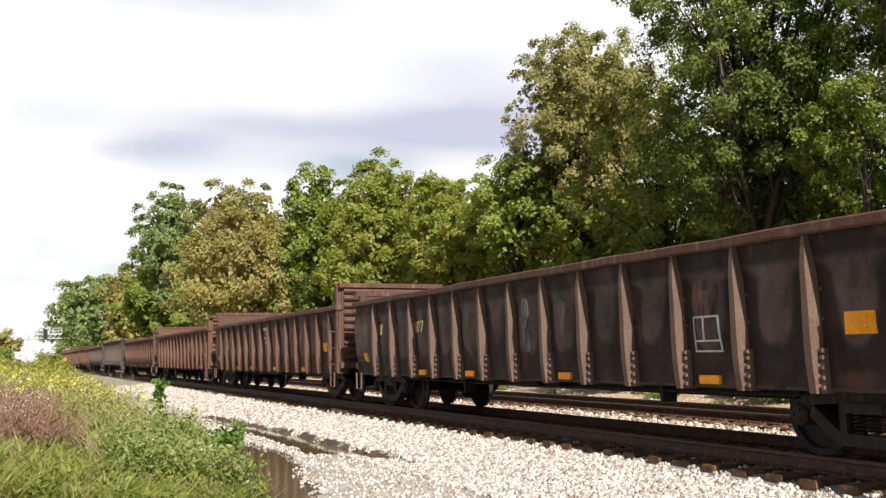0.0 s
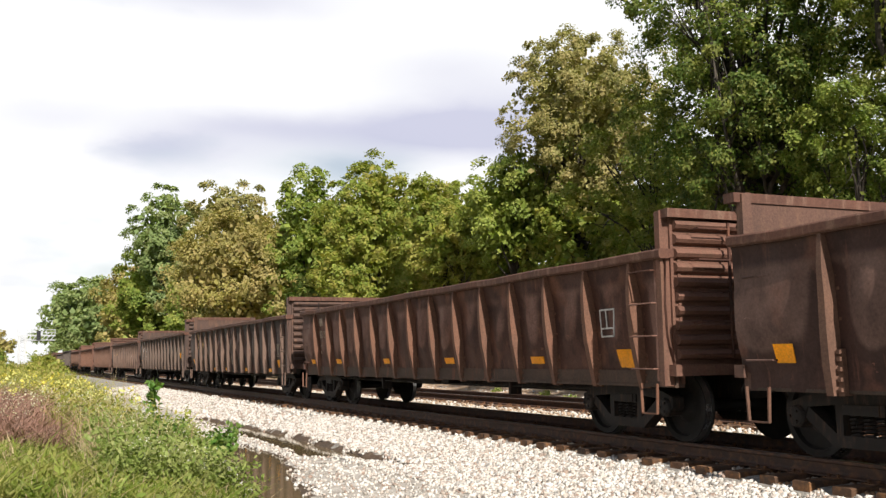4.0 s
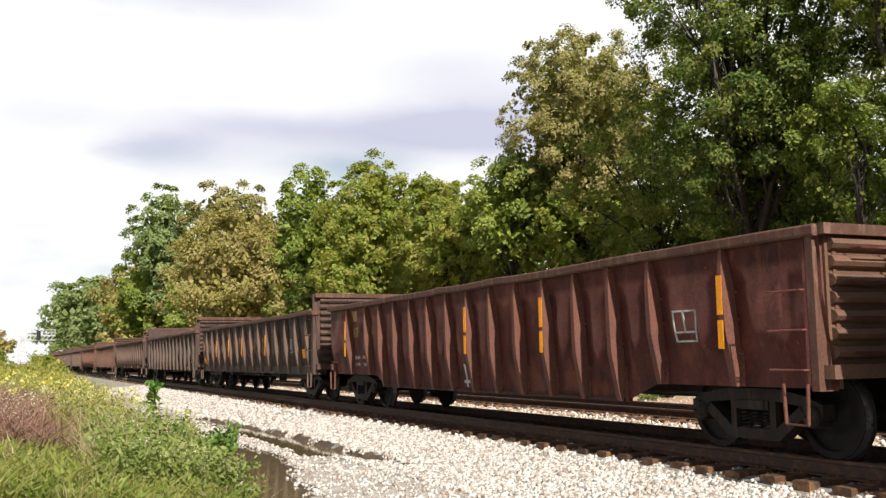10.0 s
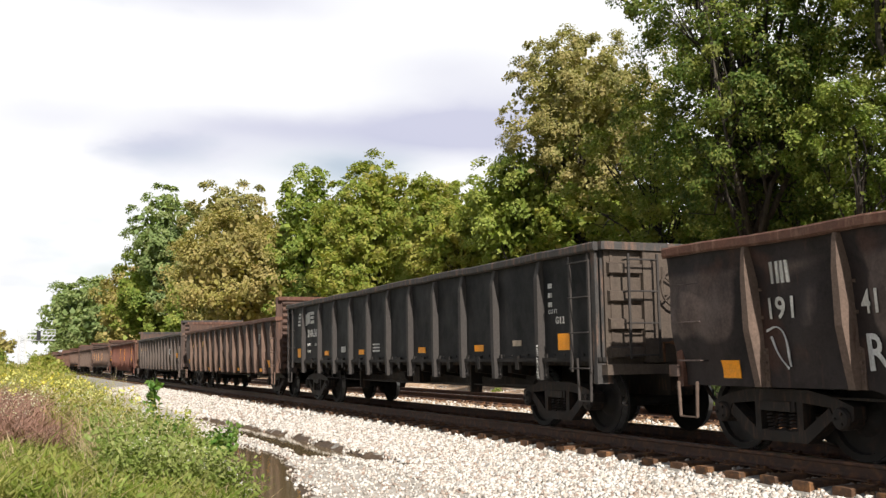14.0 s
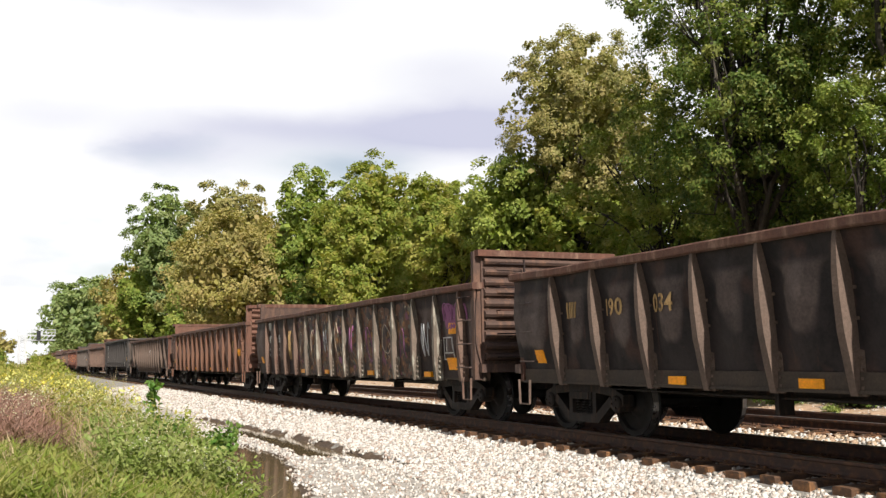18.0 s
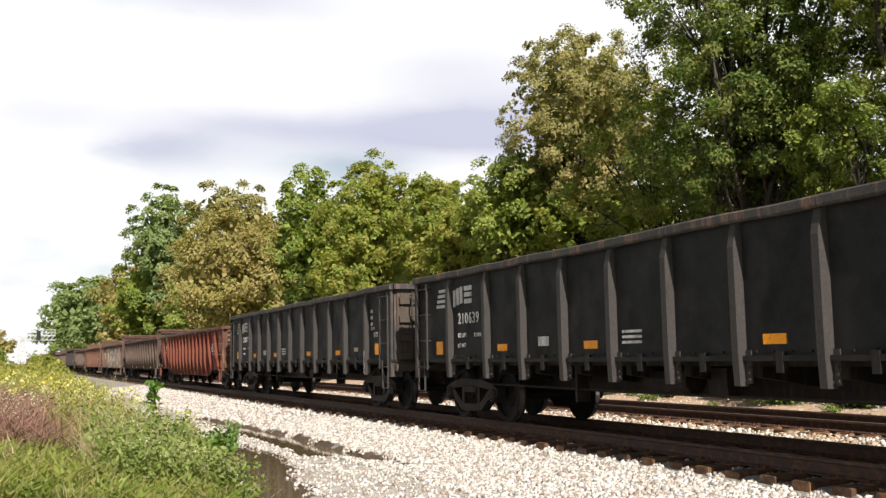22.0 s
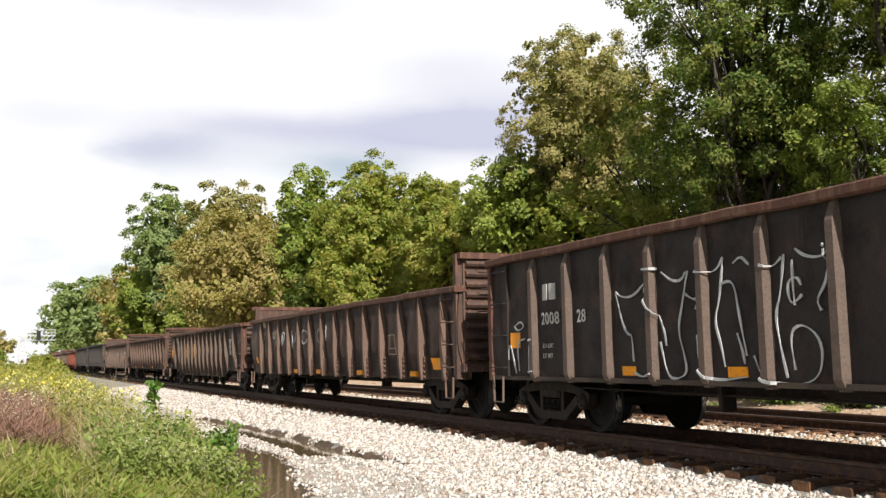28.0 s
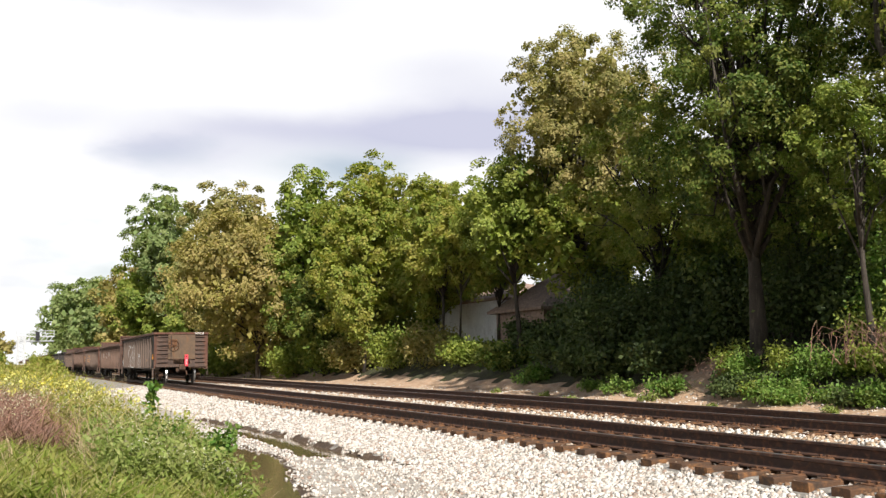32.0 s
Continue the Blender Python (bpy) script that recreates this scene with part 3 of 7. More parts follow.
def shape_of(kind, paint):
    """The outer face of a side sheet, as y over (x, z): drawn in towards the sill and bulging between the ribs."""
    k = KINDS[kind]
    L, top = k["L"], k["top"]
    rnd = np.random.default_rng(len(kind) * 7 + len(paint))
    ph = rnd.uniform(0, 6, 8)
    swell = rnd.uniform(0.55, 1.25, 24)
    ribs = np.array([L / 2 - d for d in k["ribs"]])

    def y(x, z):
        b0 = belly(kind, x)
        u = min(1, max(0, (z - b0) / (top - 0.02 - b0)))
        i = int(np.abs(ribs - x).argmin())
        gap = min(1, max(0, abs(ribs[i] - x) - 0.09) / 0.4)
        gap = gap * gap * (3 - 2 * gap)
        if kind == "high":
            return 1.375
        if kind == "smooth":
            return 1.375 + min(0.034, gap * math.sin(math.pi * u) * (0.022 + 0.02 * math.sin(x * 2.1 + ph[0]) * math.sin(z * 3 + ph[1])))
        bay = int(((L / 2 - x) - k["ribs"][0]) // (k["ribs"][1] - k["ribs"][0])) % 24
        base = np.interp(u, (0, 0.35, 0.7, 1), (1.25, 1.28, 1.315, 1.42) if kind != "stake" else (1.30, 1.315, 1.335, 1.42))
        hump = min(1, max(0, math.sin(math.pi * min(1, max(0, u - 0.08) * 1.16)) * 1.4 - 0.3))
        return float(base + gap * hump * (0.092 * swell[bay] + 0.012 * math.sin(x * 5.3 + ph[2] + z * 4)) + 0.008 * gap * math.sin(x * 9 + z * 7 + ph[3]))
    return y


def panel_mesh(kind, paint):
    k = KINDS[kind]
    L, top = k["L"], k["top"]
    y = cached(("shape", kind, paint), lambda: shape_of(kind, paint))
    xs = np.linspace(-L / 2, L / 2, 181)
    zs = np.linspace(0, 1, 11)
    g = Geo()
    for x in xs:
        b0 = belly(kind, x)
        for u in zs:
            z = b0 + (top - 0.02 - b0) * u
            g.v.append((x, y(x, z), z))
    n = len(zs)
    for i in range(len(xs) - 1):
        for j in range(n - 1):
            g.f.append((i * n + j, i * n + j + 1, (i + 1) * n + j + 1, (i + 1) * n + j))
    return g.mesh("side_panel", M["p_" + paint], True)


def sill_mesh(kind, paint):
    """Side sill below the sheet, with its lower flange, tabs and rivets."""
    k = KINDS[kind]
    L, bot = k["L"], k["bot"]
    ribs = [L / 2 - d for d in k["ribs"]]
    g = Geo()
    if k["sill"] > bot:
        g.box(-L / 2 + 0.02, L / 2 - 0.02, 1.16, 1.285, bot, k["sill"])
        g.box(-L / 2 + 0.02, L / 2 - 0.02, 1.285, 1.305, bot, bot + 0.035)
    elif kind != "fishbelly":
        g.box(-L / 2 + 0.02, L / 2 - 0.02, 1.20, 1.425, bot, bot + 0.06)
    else:
        m = L / 2 - 3.6
        g.box(-m, m, 1.16, 1.30, 0.515, 0.56)
    if kind == "high":
        # hanging tabs and the line of rivets over the sill
        for i, x in enumerate(ribs[:-1]):
            xm = (x + ribs[i + 1]) / 2
            g.box(xm - 0.05, xm + 0.05, 1.36, 1.43, bot - 0.12, bot + 0.1)
        for i in range(60):
            x = -L / 2 + 0.2 + i * (L - 0.4) / 59
            g.box(x - 0.012, x + 0.012, 1.37, 1.392, bot + 0.09, bot + 0.115)
    return g.mesh("side_sill", M["s_" + paint])


def lining_mesh(kind, paint):
    k = KINDS[kind]
    return Geo().box(-k["L"] / 2, k["L"] / 2, 1.165, 1.21, max(k["bot"], 0.76), k["top"] - 0.02).mesh("lining", M["e_" + paint])


def rib_mesh(kind, paint, at_end=False):
    k = KINDS[kind]
    top, bot = k["top"] - 0.03, k["bot"]
    g = Geo()

    def ring(z, hw, y, y0=1.36):
        return [(-hw, y0, z), (hw, y0, z), (hw * 0.6, y, z), (-hw * 0.6, y, z)]
    if kind in ("ribbed", "fishbelly", "stake"):
        # deep pressed stakes, pointed at the top and drawn in at the foot
        b2 = bot - (0.02 if kind != "fishbelly" else 0.0 if at_end else 0.24)
        foot = {"ribbed": 1.31, "stake": 1.42, "fishbelly": 1.33}[kind]
        zs = ((0, foot, 0.075), (0.3, min(1.455, foot + 0.065), 0.08), (0.62, min(1.47, foot + 0.13), 0.078), (0.95, 1.47, 0.07))
        g.loft([ring(b2 + z, hw, y, 1.215) for z, y, hw in zs] + [ring(top - 0.42, 0.06, 1.478, 1.25), ring(top - 0.16, 0.045, 1.46, 1.3), ring(top, 0.025, 1.44, 1.36)])
        for z in (0.08, 0.17, 0.26, 0.37, 0.75, 1.05):
            yb = 1.25 + 0.05 * z
            g.box(-0.105, -0.075, yb, yb + 0.035, b2 + z - 0.016, b2 + z + 0.016)
        g.box(-0.12, -0.05, 1.24, 1.272, b2, b2 + 0.45)
        if kind == "stake":
            # riveted gusset at the foot
            g.box(-0.125, 0.1, 1.28, 1.36, b2, b2 + 0.46)
            for z in (0.06, 0.16, 0.26, 0.36, 0.43):
                g.box(-0.118, -0.078, 1.355, 1.395, b2 + z - 0.02, b2 + z + 0.02)
    elif kind == "high":
        b2 = 0.77
        g.loft([ring(b2, 0.085, 1.46), ring(b2 + 0.4, 0.085, 1.475), ring(top - 0.35, 0.085, 1.475), ring(top, 0.075, 1.40)])
        g.box(-0.16, 0.12, 1.37, 1.392, b2 + 0.03, bot + 0.12)
        for z in (0.06, 0.13, 0.2, 0.27):
            g.box(-0.15, -0.115, 1.39, 1.415, b2 + z, b2 + z + 0.03)
    else:
        g.loft([ring(bot - 0.02, 0.09, 1.40), ring(bot + 0.1, 0.09, 1.47), ring(top - 0.3, 0.08, 1.475), ring(top, 0.04, 1.37)])
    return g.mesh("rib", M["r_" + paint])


def chord_mesh(kind, paint):
    k = KINDS[kind]
    L, t = k["L"], k["top"]
    rnd = random.Random(kind + paint)
    prof = [(1.25, t - 0.10), (1.37, t - 0.12), (1.465, t - 0.12), (1.485, t - 0.10), (1.485, t - 0.02), (1.465, t), (1.25, t)]
    rings, n = [], 22
    for i in range(n):
        dz, dy = rnd.uniform(-0.012, 0.012), rnd.uniform(-0.012, 0.006)
        rings.append([(-L / 2 + L * i / (n - 1), y + dy, z + dz) for y, z in prof])
    return Geo().loft(rings).mesh("top_chord", M["c_" + paint])


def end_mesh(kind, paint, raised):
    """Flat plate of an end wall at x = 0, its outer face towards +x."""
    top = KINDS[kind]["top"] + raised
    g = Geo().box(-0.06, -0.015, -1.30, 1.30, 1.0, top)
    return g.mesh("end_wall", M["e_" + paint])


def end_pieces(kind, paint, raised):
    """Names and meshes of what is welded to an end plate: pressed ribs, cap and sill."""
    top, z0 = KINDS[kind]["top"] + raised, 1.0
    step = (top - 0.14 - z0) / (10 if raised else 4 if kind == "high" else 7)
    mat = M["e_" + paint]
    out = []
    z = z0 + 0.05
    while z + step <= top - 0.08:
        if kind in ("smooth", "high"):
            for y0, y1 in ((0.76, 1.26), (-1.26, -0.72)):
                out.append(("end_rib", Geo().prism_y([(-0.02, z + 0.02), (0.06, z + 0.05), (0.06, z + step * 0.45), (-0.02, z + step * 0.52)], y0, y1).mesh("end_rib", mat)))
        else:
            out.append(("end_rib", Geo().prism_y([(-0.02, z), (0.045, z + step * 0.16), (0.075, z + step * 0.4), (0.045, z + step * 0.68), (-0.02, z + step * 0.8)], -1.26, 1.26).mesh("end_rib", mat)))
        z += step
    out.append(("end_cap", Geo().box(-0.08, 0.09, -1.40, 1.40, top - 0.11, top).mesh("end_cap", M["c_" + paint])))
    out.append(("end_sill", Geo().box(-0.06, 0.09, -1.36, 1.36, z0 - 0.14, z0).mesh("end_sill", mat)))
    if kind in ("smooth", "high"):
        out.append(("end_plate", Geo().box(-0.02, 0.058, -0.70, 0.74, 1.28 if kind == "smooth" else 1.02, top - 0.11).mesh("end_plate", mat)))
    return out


def post_mesh(kind, paint, raised, depth=1.43):
    t = KINDS[kind]["top"] + raised
    g = Geo()
    g.prism_x([(1.18, 0.74), (depth, 0.74), (depth, t - 0.02), (depth - 0.07, t), (1.18, t)], -0.03, 0.07)
    return g.mesh("corner_post", M[("e_" if raised else "c_") + paint])


def ladder_mesh(kind, paint, on_end, raised=0.0, stile=True):
    """Rungs between two stiles, or bent grab irons, standing off the wall."""
    k = KINDS[kind]
    g = Geo()
    top = k["top"] + raised - 0.25
    n = 5 if raised else 4
    if kind == "high":
        n = 4
    lo = 0.95 if not on_end else 1.12
    zs = [lo + (top - lo) * i / (n - 1) for i in range(n)]
    if on_end:
        a, b, off = -0.24, 0.24, 0.15
        for z in zs:
            g.tube([(0, a, z), (off, a, z), (off, b, z), (0, b, z)], 0.013, 5)
        for y in (a, b) if kind == "high" else (b,):
            g.box(off - 0.02, off + 0.006, y - 0.016, y + 0.016, lo - 0.05, top + 0.08)
    else:
        a, b = -0.24, 0.24
        y1 = 1.49
        if kind == "fishbelly":
            zs = zs[:3]
        for z in zs:
            g.tube([(a, 1.25, z), (a, y1, z), (b, y1, z), (b, 1.25, z)], 0.011, 5)
        if kind == "high":
            for x in (a, b):
                g.box(x - 0.022, x + 0.022, y1 - 0.05, y1 - 0.02, lo - 0.05, top + 0.1)
        elif stile:
            g.box(a - 0.02, a + 0.02, 1.24, 1.43, lo - 0.15, top + 0.15)
    return g.mesh("ladder", M[("r_" if kind == "high" else "p_") + paint])


def grab_mesh(paint):
    return Geo().tube([(-0.2, 1.24, 0), (-0.2, 1.40, 0), (0.2, 1.40, 0), (0.2, 1.24, 0)], 0.011, 5).mesh("grab_iron", M["p_" + paint])


def step_mesh(kind, paint):
    z = KINDS[kind]["bot"] if kind != "high" else 1.04
    lo = 0.40 if kind != "high" else 0.50
    g = Geo()
    pts = [(-0.17, z + 0.05), (-0.15, lo), (0.15, lo), (0.17, z + 0.05)]
    for (xa, za), (xb, zb) in zip(pts, pts[1:]):
        d = Vector((xb - xa, 0, zb - za)).normalized()
        nrm = Vector((-d.z, 0, d.x)) * 0.009
        ring = lambda x, zz: [(x + nrm.x, 1.425, zz + nrm.z), (x - nrm.x, 1.425, zz - nrm.z), (x - nrm.x, 1.46, zz - nrm.z), (x + nrm.x, 1.46, zz + nrm.z)]
        g.loft([ring(xa, za), ring(xb, zb)])
    return g.mesh("stirrup_step", M["r_" + paint])


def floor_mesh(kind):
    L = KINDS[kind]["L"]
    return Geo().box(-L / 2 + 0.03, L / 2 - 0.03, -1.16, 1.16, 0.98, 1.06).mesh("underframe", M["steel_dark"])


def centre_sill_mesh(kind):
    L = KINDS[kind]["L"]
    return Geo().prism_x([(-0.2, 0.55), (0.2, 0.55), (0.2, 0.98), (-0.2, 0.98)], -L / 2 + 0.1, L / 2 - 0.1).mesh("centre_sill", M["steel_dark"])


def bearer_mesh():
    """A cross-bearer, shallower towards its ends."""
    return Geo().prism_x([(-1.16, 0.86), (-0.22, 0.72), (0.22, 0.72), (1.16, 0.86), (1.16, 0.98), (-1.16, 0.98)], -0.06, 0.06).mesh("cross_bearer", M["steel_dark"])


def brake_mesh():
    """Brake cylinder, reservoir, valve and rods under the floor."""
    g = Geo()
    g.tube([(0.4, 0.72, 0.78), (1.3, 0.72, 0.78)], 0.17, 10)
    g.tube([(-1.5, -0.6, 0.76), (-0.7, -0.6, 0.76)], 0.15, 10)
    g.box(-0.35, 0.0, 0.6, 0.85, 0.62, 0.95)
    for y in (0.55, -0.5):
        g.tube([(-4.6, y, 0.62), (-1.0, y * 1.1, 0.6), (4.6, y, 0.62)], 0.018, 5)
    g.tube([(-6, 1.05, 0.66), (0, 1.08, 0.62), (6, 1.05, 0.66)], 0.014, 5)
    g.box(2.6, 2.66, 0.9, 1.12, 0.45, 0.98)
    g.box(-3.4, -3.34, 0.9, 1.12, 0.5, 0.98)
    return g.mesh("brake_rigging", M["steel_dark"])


def coupler_mesh():
    g = Geo()
    g.box(-0.2, 0.26, -0.09, 0.09, 0.76, 0.94)
    g.loft([[(0.24, -0.12, 0.72), (0.24, 0.14, 0.72), (0.24, 0.14, 0.98), (0.24, -0.12, 0.98)], [(0.42, -0.17, 0.72), (0.42, 0.17, 0.72), (0.42, 0.17, 0.98), (0.42, -0.17, 0.98)], [(0.50, -0.15, 0.73), (0.50, -0.02, 0.73), (0.50, -0.02, 0.97), (0.50, -0.15, 0.97)]])
    g.box(-0.22, -0.02, -0.26, 0.26, 0.62, 1.0)
    g.tube([(0.02, 0.1, 0.98), (0.12, 0.5, 0.8), (0.1, 1.2, 0.8), (0.05, 1.3, 0.72)], 0.014, 5)
    g.tube([(0.05, 0.2, 0.8), (0.25, 0.28, 0.5), (0.42, 0.24, 0.42)], 0.03, 6)
    return g.mesh("coupler", M["steel_dark"])


def side_frame_mesh():
    g = Geo()
    y0, y1 = -0.085, 0.085
    g.prism_y([(-1.04, 0.46), (-0.98, 0.40), (-0.8, 0.44), (-0.74, 0.56), (-0.3, 0.60), (0.3, 0.60), (0.74, 0.56), (0.8, 0.44), (0.98, 0.40), (1.04, 0.46), (1.04, 0.58), (0.82, 0.66), (0.42, 0.735), (-0.42, 0.735), (-0.82, 0.66), (-1.04, 0.58)], y0, y1)
    g.prism_y([(-0.78, 0.45), (-0.40, 0.17), (0.40, 0.17), (0.78, 0.45), (0.72, 0.56), (0.34, 0.29), (-0.34, 0.29), (-0.72, 0.56)], y0, y1)
    for x in (-0.36, 0.27):
        g.box(x, x + 0.09, y0, y1, 0.25, 0.62)
    for x in (-0.889, 0.889):
        g.disc_y(x, 0.457, [(-0.1, 0.12), (0.10, 0.12), (0.125, 0.10), (0.13, 0.05)], 12)
        for a in range(3):
            an = a * 2.094
            g.disc_y(x + 0.06 * math.cos(an), 0.457 + 0.06 * math.sin(an), [(0.12, 0.018), (0.15, 0.018)], 6)
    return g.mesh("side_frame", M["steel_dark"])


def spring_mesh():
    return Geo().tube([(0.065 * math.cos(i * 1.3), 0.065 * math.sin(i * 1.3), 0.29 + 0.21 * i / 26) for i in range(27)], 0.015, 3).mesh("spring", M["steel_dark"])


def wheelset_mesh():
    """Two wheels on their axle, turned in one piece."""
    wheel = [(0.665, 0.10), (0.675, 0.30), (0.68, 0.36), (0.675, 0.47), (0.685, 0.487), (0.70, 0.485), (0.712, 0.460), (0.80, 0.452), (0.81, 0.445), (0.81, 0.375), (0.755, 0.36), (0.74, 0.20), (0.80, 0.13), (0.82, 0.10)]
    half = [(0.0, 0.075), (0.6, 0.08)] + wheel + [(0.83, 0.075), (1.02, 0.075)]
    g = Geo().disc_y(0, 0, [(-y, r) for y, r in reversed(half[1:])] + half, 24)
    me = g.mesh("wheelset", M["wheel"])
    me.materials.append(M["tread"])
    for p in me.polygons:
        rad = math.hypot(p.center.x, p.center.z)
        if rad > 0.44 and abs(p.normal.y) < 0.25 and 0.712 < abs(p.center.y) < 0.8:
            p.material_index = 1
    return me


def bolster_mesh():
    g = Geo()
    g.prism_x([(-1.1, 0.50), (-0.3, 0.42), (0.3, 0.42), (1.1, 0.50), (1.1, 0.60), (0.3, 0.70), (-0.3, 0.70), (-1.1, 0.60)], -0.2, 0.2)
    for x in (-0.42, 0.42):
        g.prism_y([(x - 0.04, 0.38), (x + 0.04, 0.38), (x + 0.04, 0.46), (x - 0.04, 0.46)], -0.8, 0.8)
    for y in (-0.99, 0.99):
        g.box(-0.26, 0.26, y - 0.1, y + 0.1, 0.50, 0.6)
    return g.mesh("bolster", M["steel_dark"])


def truck_tops():
    return dict(sf=cached("sf", side_frame_mesh), sp=cached("sp", spring_mesh), ws=cached("ws", wheelset_mesh), bo=cached("bo", bolster_mesh))


WHEELSETS = {1: [], -1: []}


def add_truck(car, x):
    tm = truck_tops()
    tr = part("truck", tm["bo"], car, "cast steel freight truck, coloured dark for shade", pose(x, 0, 0))
    for sd in (1, -1):
        sf = part("side_frame", tm["sf"], tr, m=pose(0, sd * 0.99, 0, 0, 0, 0 if sd > 0 else 180))
        for sx in (-0.17, 0.0, 0.17):
            part("spring", tm["sp"], tr, m=pose(sx, sd * 0.99, 0))
        WHEELSETS[sd].append(part("wheelset", tm["ws"], tr, "steel wheels with bright worn treads", m=pose(sd * 0.889, 0, WHEEL_R)))
    return tr


def text_mesh(words, size, mat):
    def build():
        cu = bpy.data.curves.new("writing", "FONT")
        cu.body, cu.size, cu.extrude, cu.offset = words, size, 0.002, size * 0.014
        cu.space_character = 1.08
        cu.resolution_u = 3
        ob = bpy.data.objects.new("writing", cu)
        me = bpy.data.meshes.new_from_object(ob)
        me.name = "lettering"
        bpy.data.objects.remove(ob)
        me.materials.clear()
        me.materials.append(M[mat])
        return me
    return cached(("text", words, size, mat), build)


def draped(me, kind, paint, x, z, off=0.013):
    """A copy of a flat lettering laid on the side sheet: its lines run towards -x."""
    y = MESHES[("shape", kind, paint)]
    me = me.copy()
    for v in me.vertices:
        px, pz = x - v.co.x, z + v.co.y
        v.co = (px, y(px, pz) + off + v.co.z, pz)
    return me


def plate_on(rects, mat, kind, paint, off=0.012, name="marking"):
    """Thin plates laid on the side sheet: (distance from the front, upper edge, width, height)."""
    y, L = MESHES[("shape", kind, paint)], KINDS[kind]["L"]
    g = Geo()
    for d, z, w, h in rects:
        nx, nz = max(1, math.ceil(w / 0.1)), max(1, math.ceil(h / 0.1))
        n0 = len(g.v)
        for i in range(nx + 1):
            for j in range(nz + 1):
                px, pz = L / 2 - d - w * i / nx, z - h * j / nz
                g.v.append((px, y(px, pz) + off, pz))
        k = nz + 1
        g.f += [(n0 + i * k + j, n0 + (i + 1) * k + j, n0 + (i + 1) * k + j + 1, n0 + i * k + j + 1) for i in range(nx) for j in range(nz)]
        rim = [i * k for i in range(nx)] + [nx * k + j for j in range(nz)] + [i * k + nz for i in range(nx, 0, -1)] + [j for j in range(nz, 0, -1)]
        m0 = len(g.v)
        g.v += [(g.v[n0 + i][0], g.v[n0 + i][1] - off - 0.004, g.v[n0 + i][2]) for i in rim]
        g.f += [(n0 + rim[i], n0 + rim[(i + 1) % len(rim)], m0 + (i + 1) % len(rim), m0 + i) for i in range(len(rim))]
    return g.mesh(name, M[mat])


def flat_mesh(rects, mat):
    """Flat plates in the plane of the side: (x, z, width, height) from the upper front corner."""
    g = Geo()
    for x, z, w, h in rects:
        g.box(-x - w, -x, -0.002, 0.004, z - h, z)
    return g.mesh("marking", M[mat])


def stroke_meshes(lines, width, mat, kind, paint, over=False):
    """Sprayed lines: each run of (distance from the front, z) becomes one ribbon; runs end at ribs unless they climb over them."""
    y_at, L, ribs = MESHES[("shape", kind, paint)], KINDS[kind]["L"], KINDS[kind]["ribs"]
    out = []
    for ln in lines:
        for _ in range(2 if 2 < len(ln) < 14 else 0):
            # round the corners
            soft = [ln[0]]
            for (a, za), (b, zb) in zip(ln, ln[1:]):
                soft += [(a * 0.75 + b * 0.25, za * 0.75 + zb * 0.25), (a * 0.25 + b * 0.75, za * 0.25 + zb * 0.75)]
            ln = soft + [ln[-1]]
        pts = []
        for (a, za), (b, zb) in zip(ln, ln[1:]):
            n = max(1, int(math.hypot(b - a, zb - za) / 0.05))
            pts += [(a + (b - a) * i / n, za + (zb - za) * i / n) for i in range(n)]
        pts.append(ln[-1])
        runs, run = [], []
        for d, z in pts:
            on_rib = min(abs(d - r) for r in ribs) < 0.1
            if on_rib and not over:
                runs.append(run)
                run = []
            else:
                run.append((L / 2 - d, z, 1.482 if on_rib else y_at(L / 2 - d, z) + 0.022))
        for run in runs + [run]:
            if len(run) < 5:
                continue
            g = Geo()
            for i, (x, z, yy) in enumerate(run):
                p, q = run[max(0, i - 1)], run[min(len(run) - 1, i + 1)]
                t = Vector((q[0] - p[0], q[1] - p[1]))
                if t.length < 1e-6:
                    t = Vector((1, 0))
                n = Vector((-t.y, t.x)).normalized() * width / 2 * (0.75 + 0.35 * math.sin(i * 0.7 + x * 5))
                g.v += [(x + n.x, yy, z + n.y), (x - n.x, yy, z - n.y), (x - n.x, yy - 0.012, z - n.y), (x + n.x, yy - 0.012, z + n.y)]
                if i:
                    m = 4 * i
                    g.f += [(m - 4 + j, m - 4 + (j + 1) % 4, m + (j + 1) % 4, m + j) for j in range(4)]
            m = len(g.v) - 4
            g.f += [(3, 2, 1, 0), (m, m + 1, m + 2, m + 3)]
            out.append(g.mesh("graffiti", M[mat]))
    return out


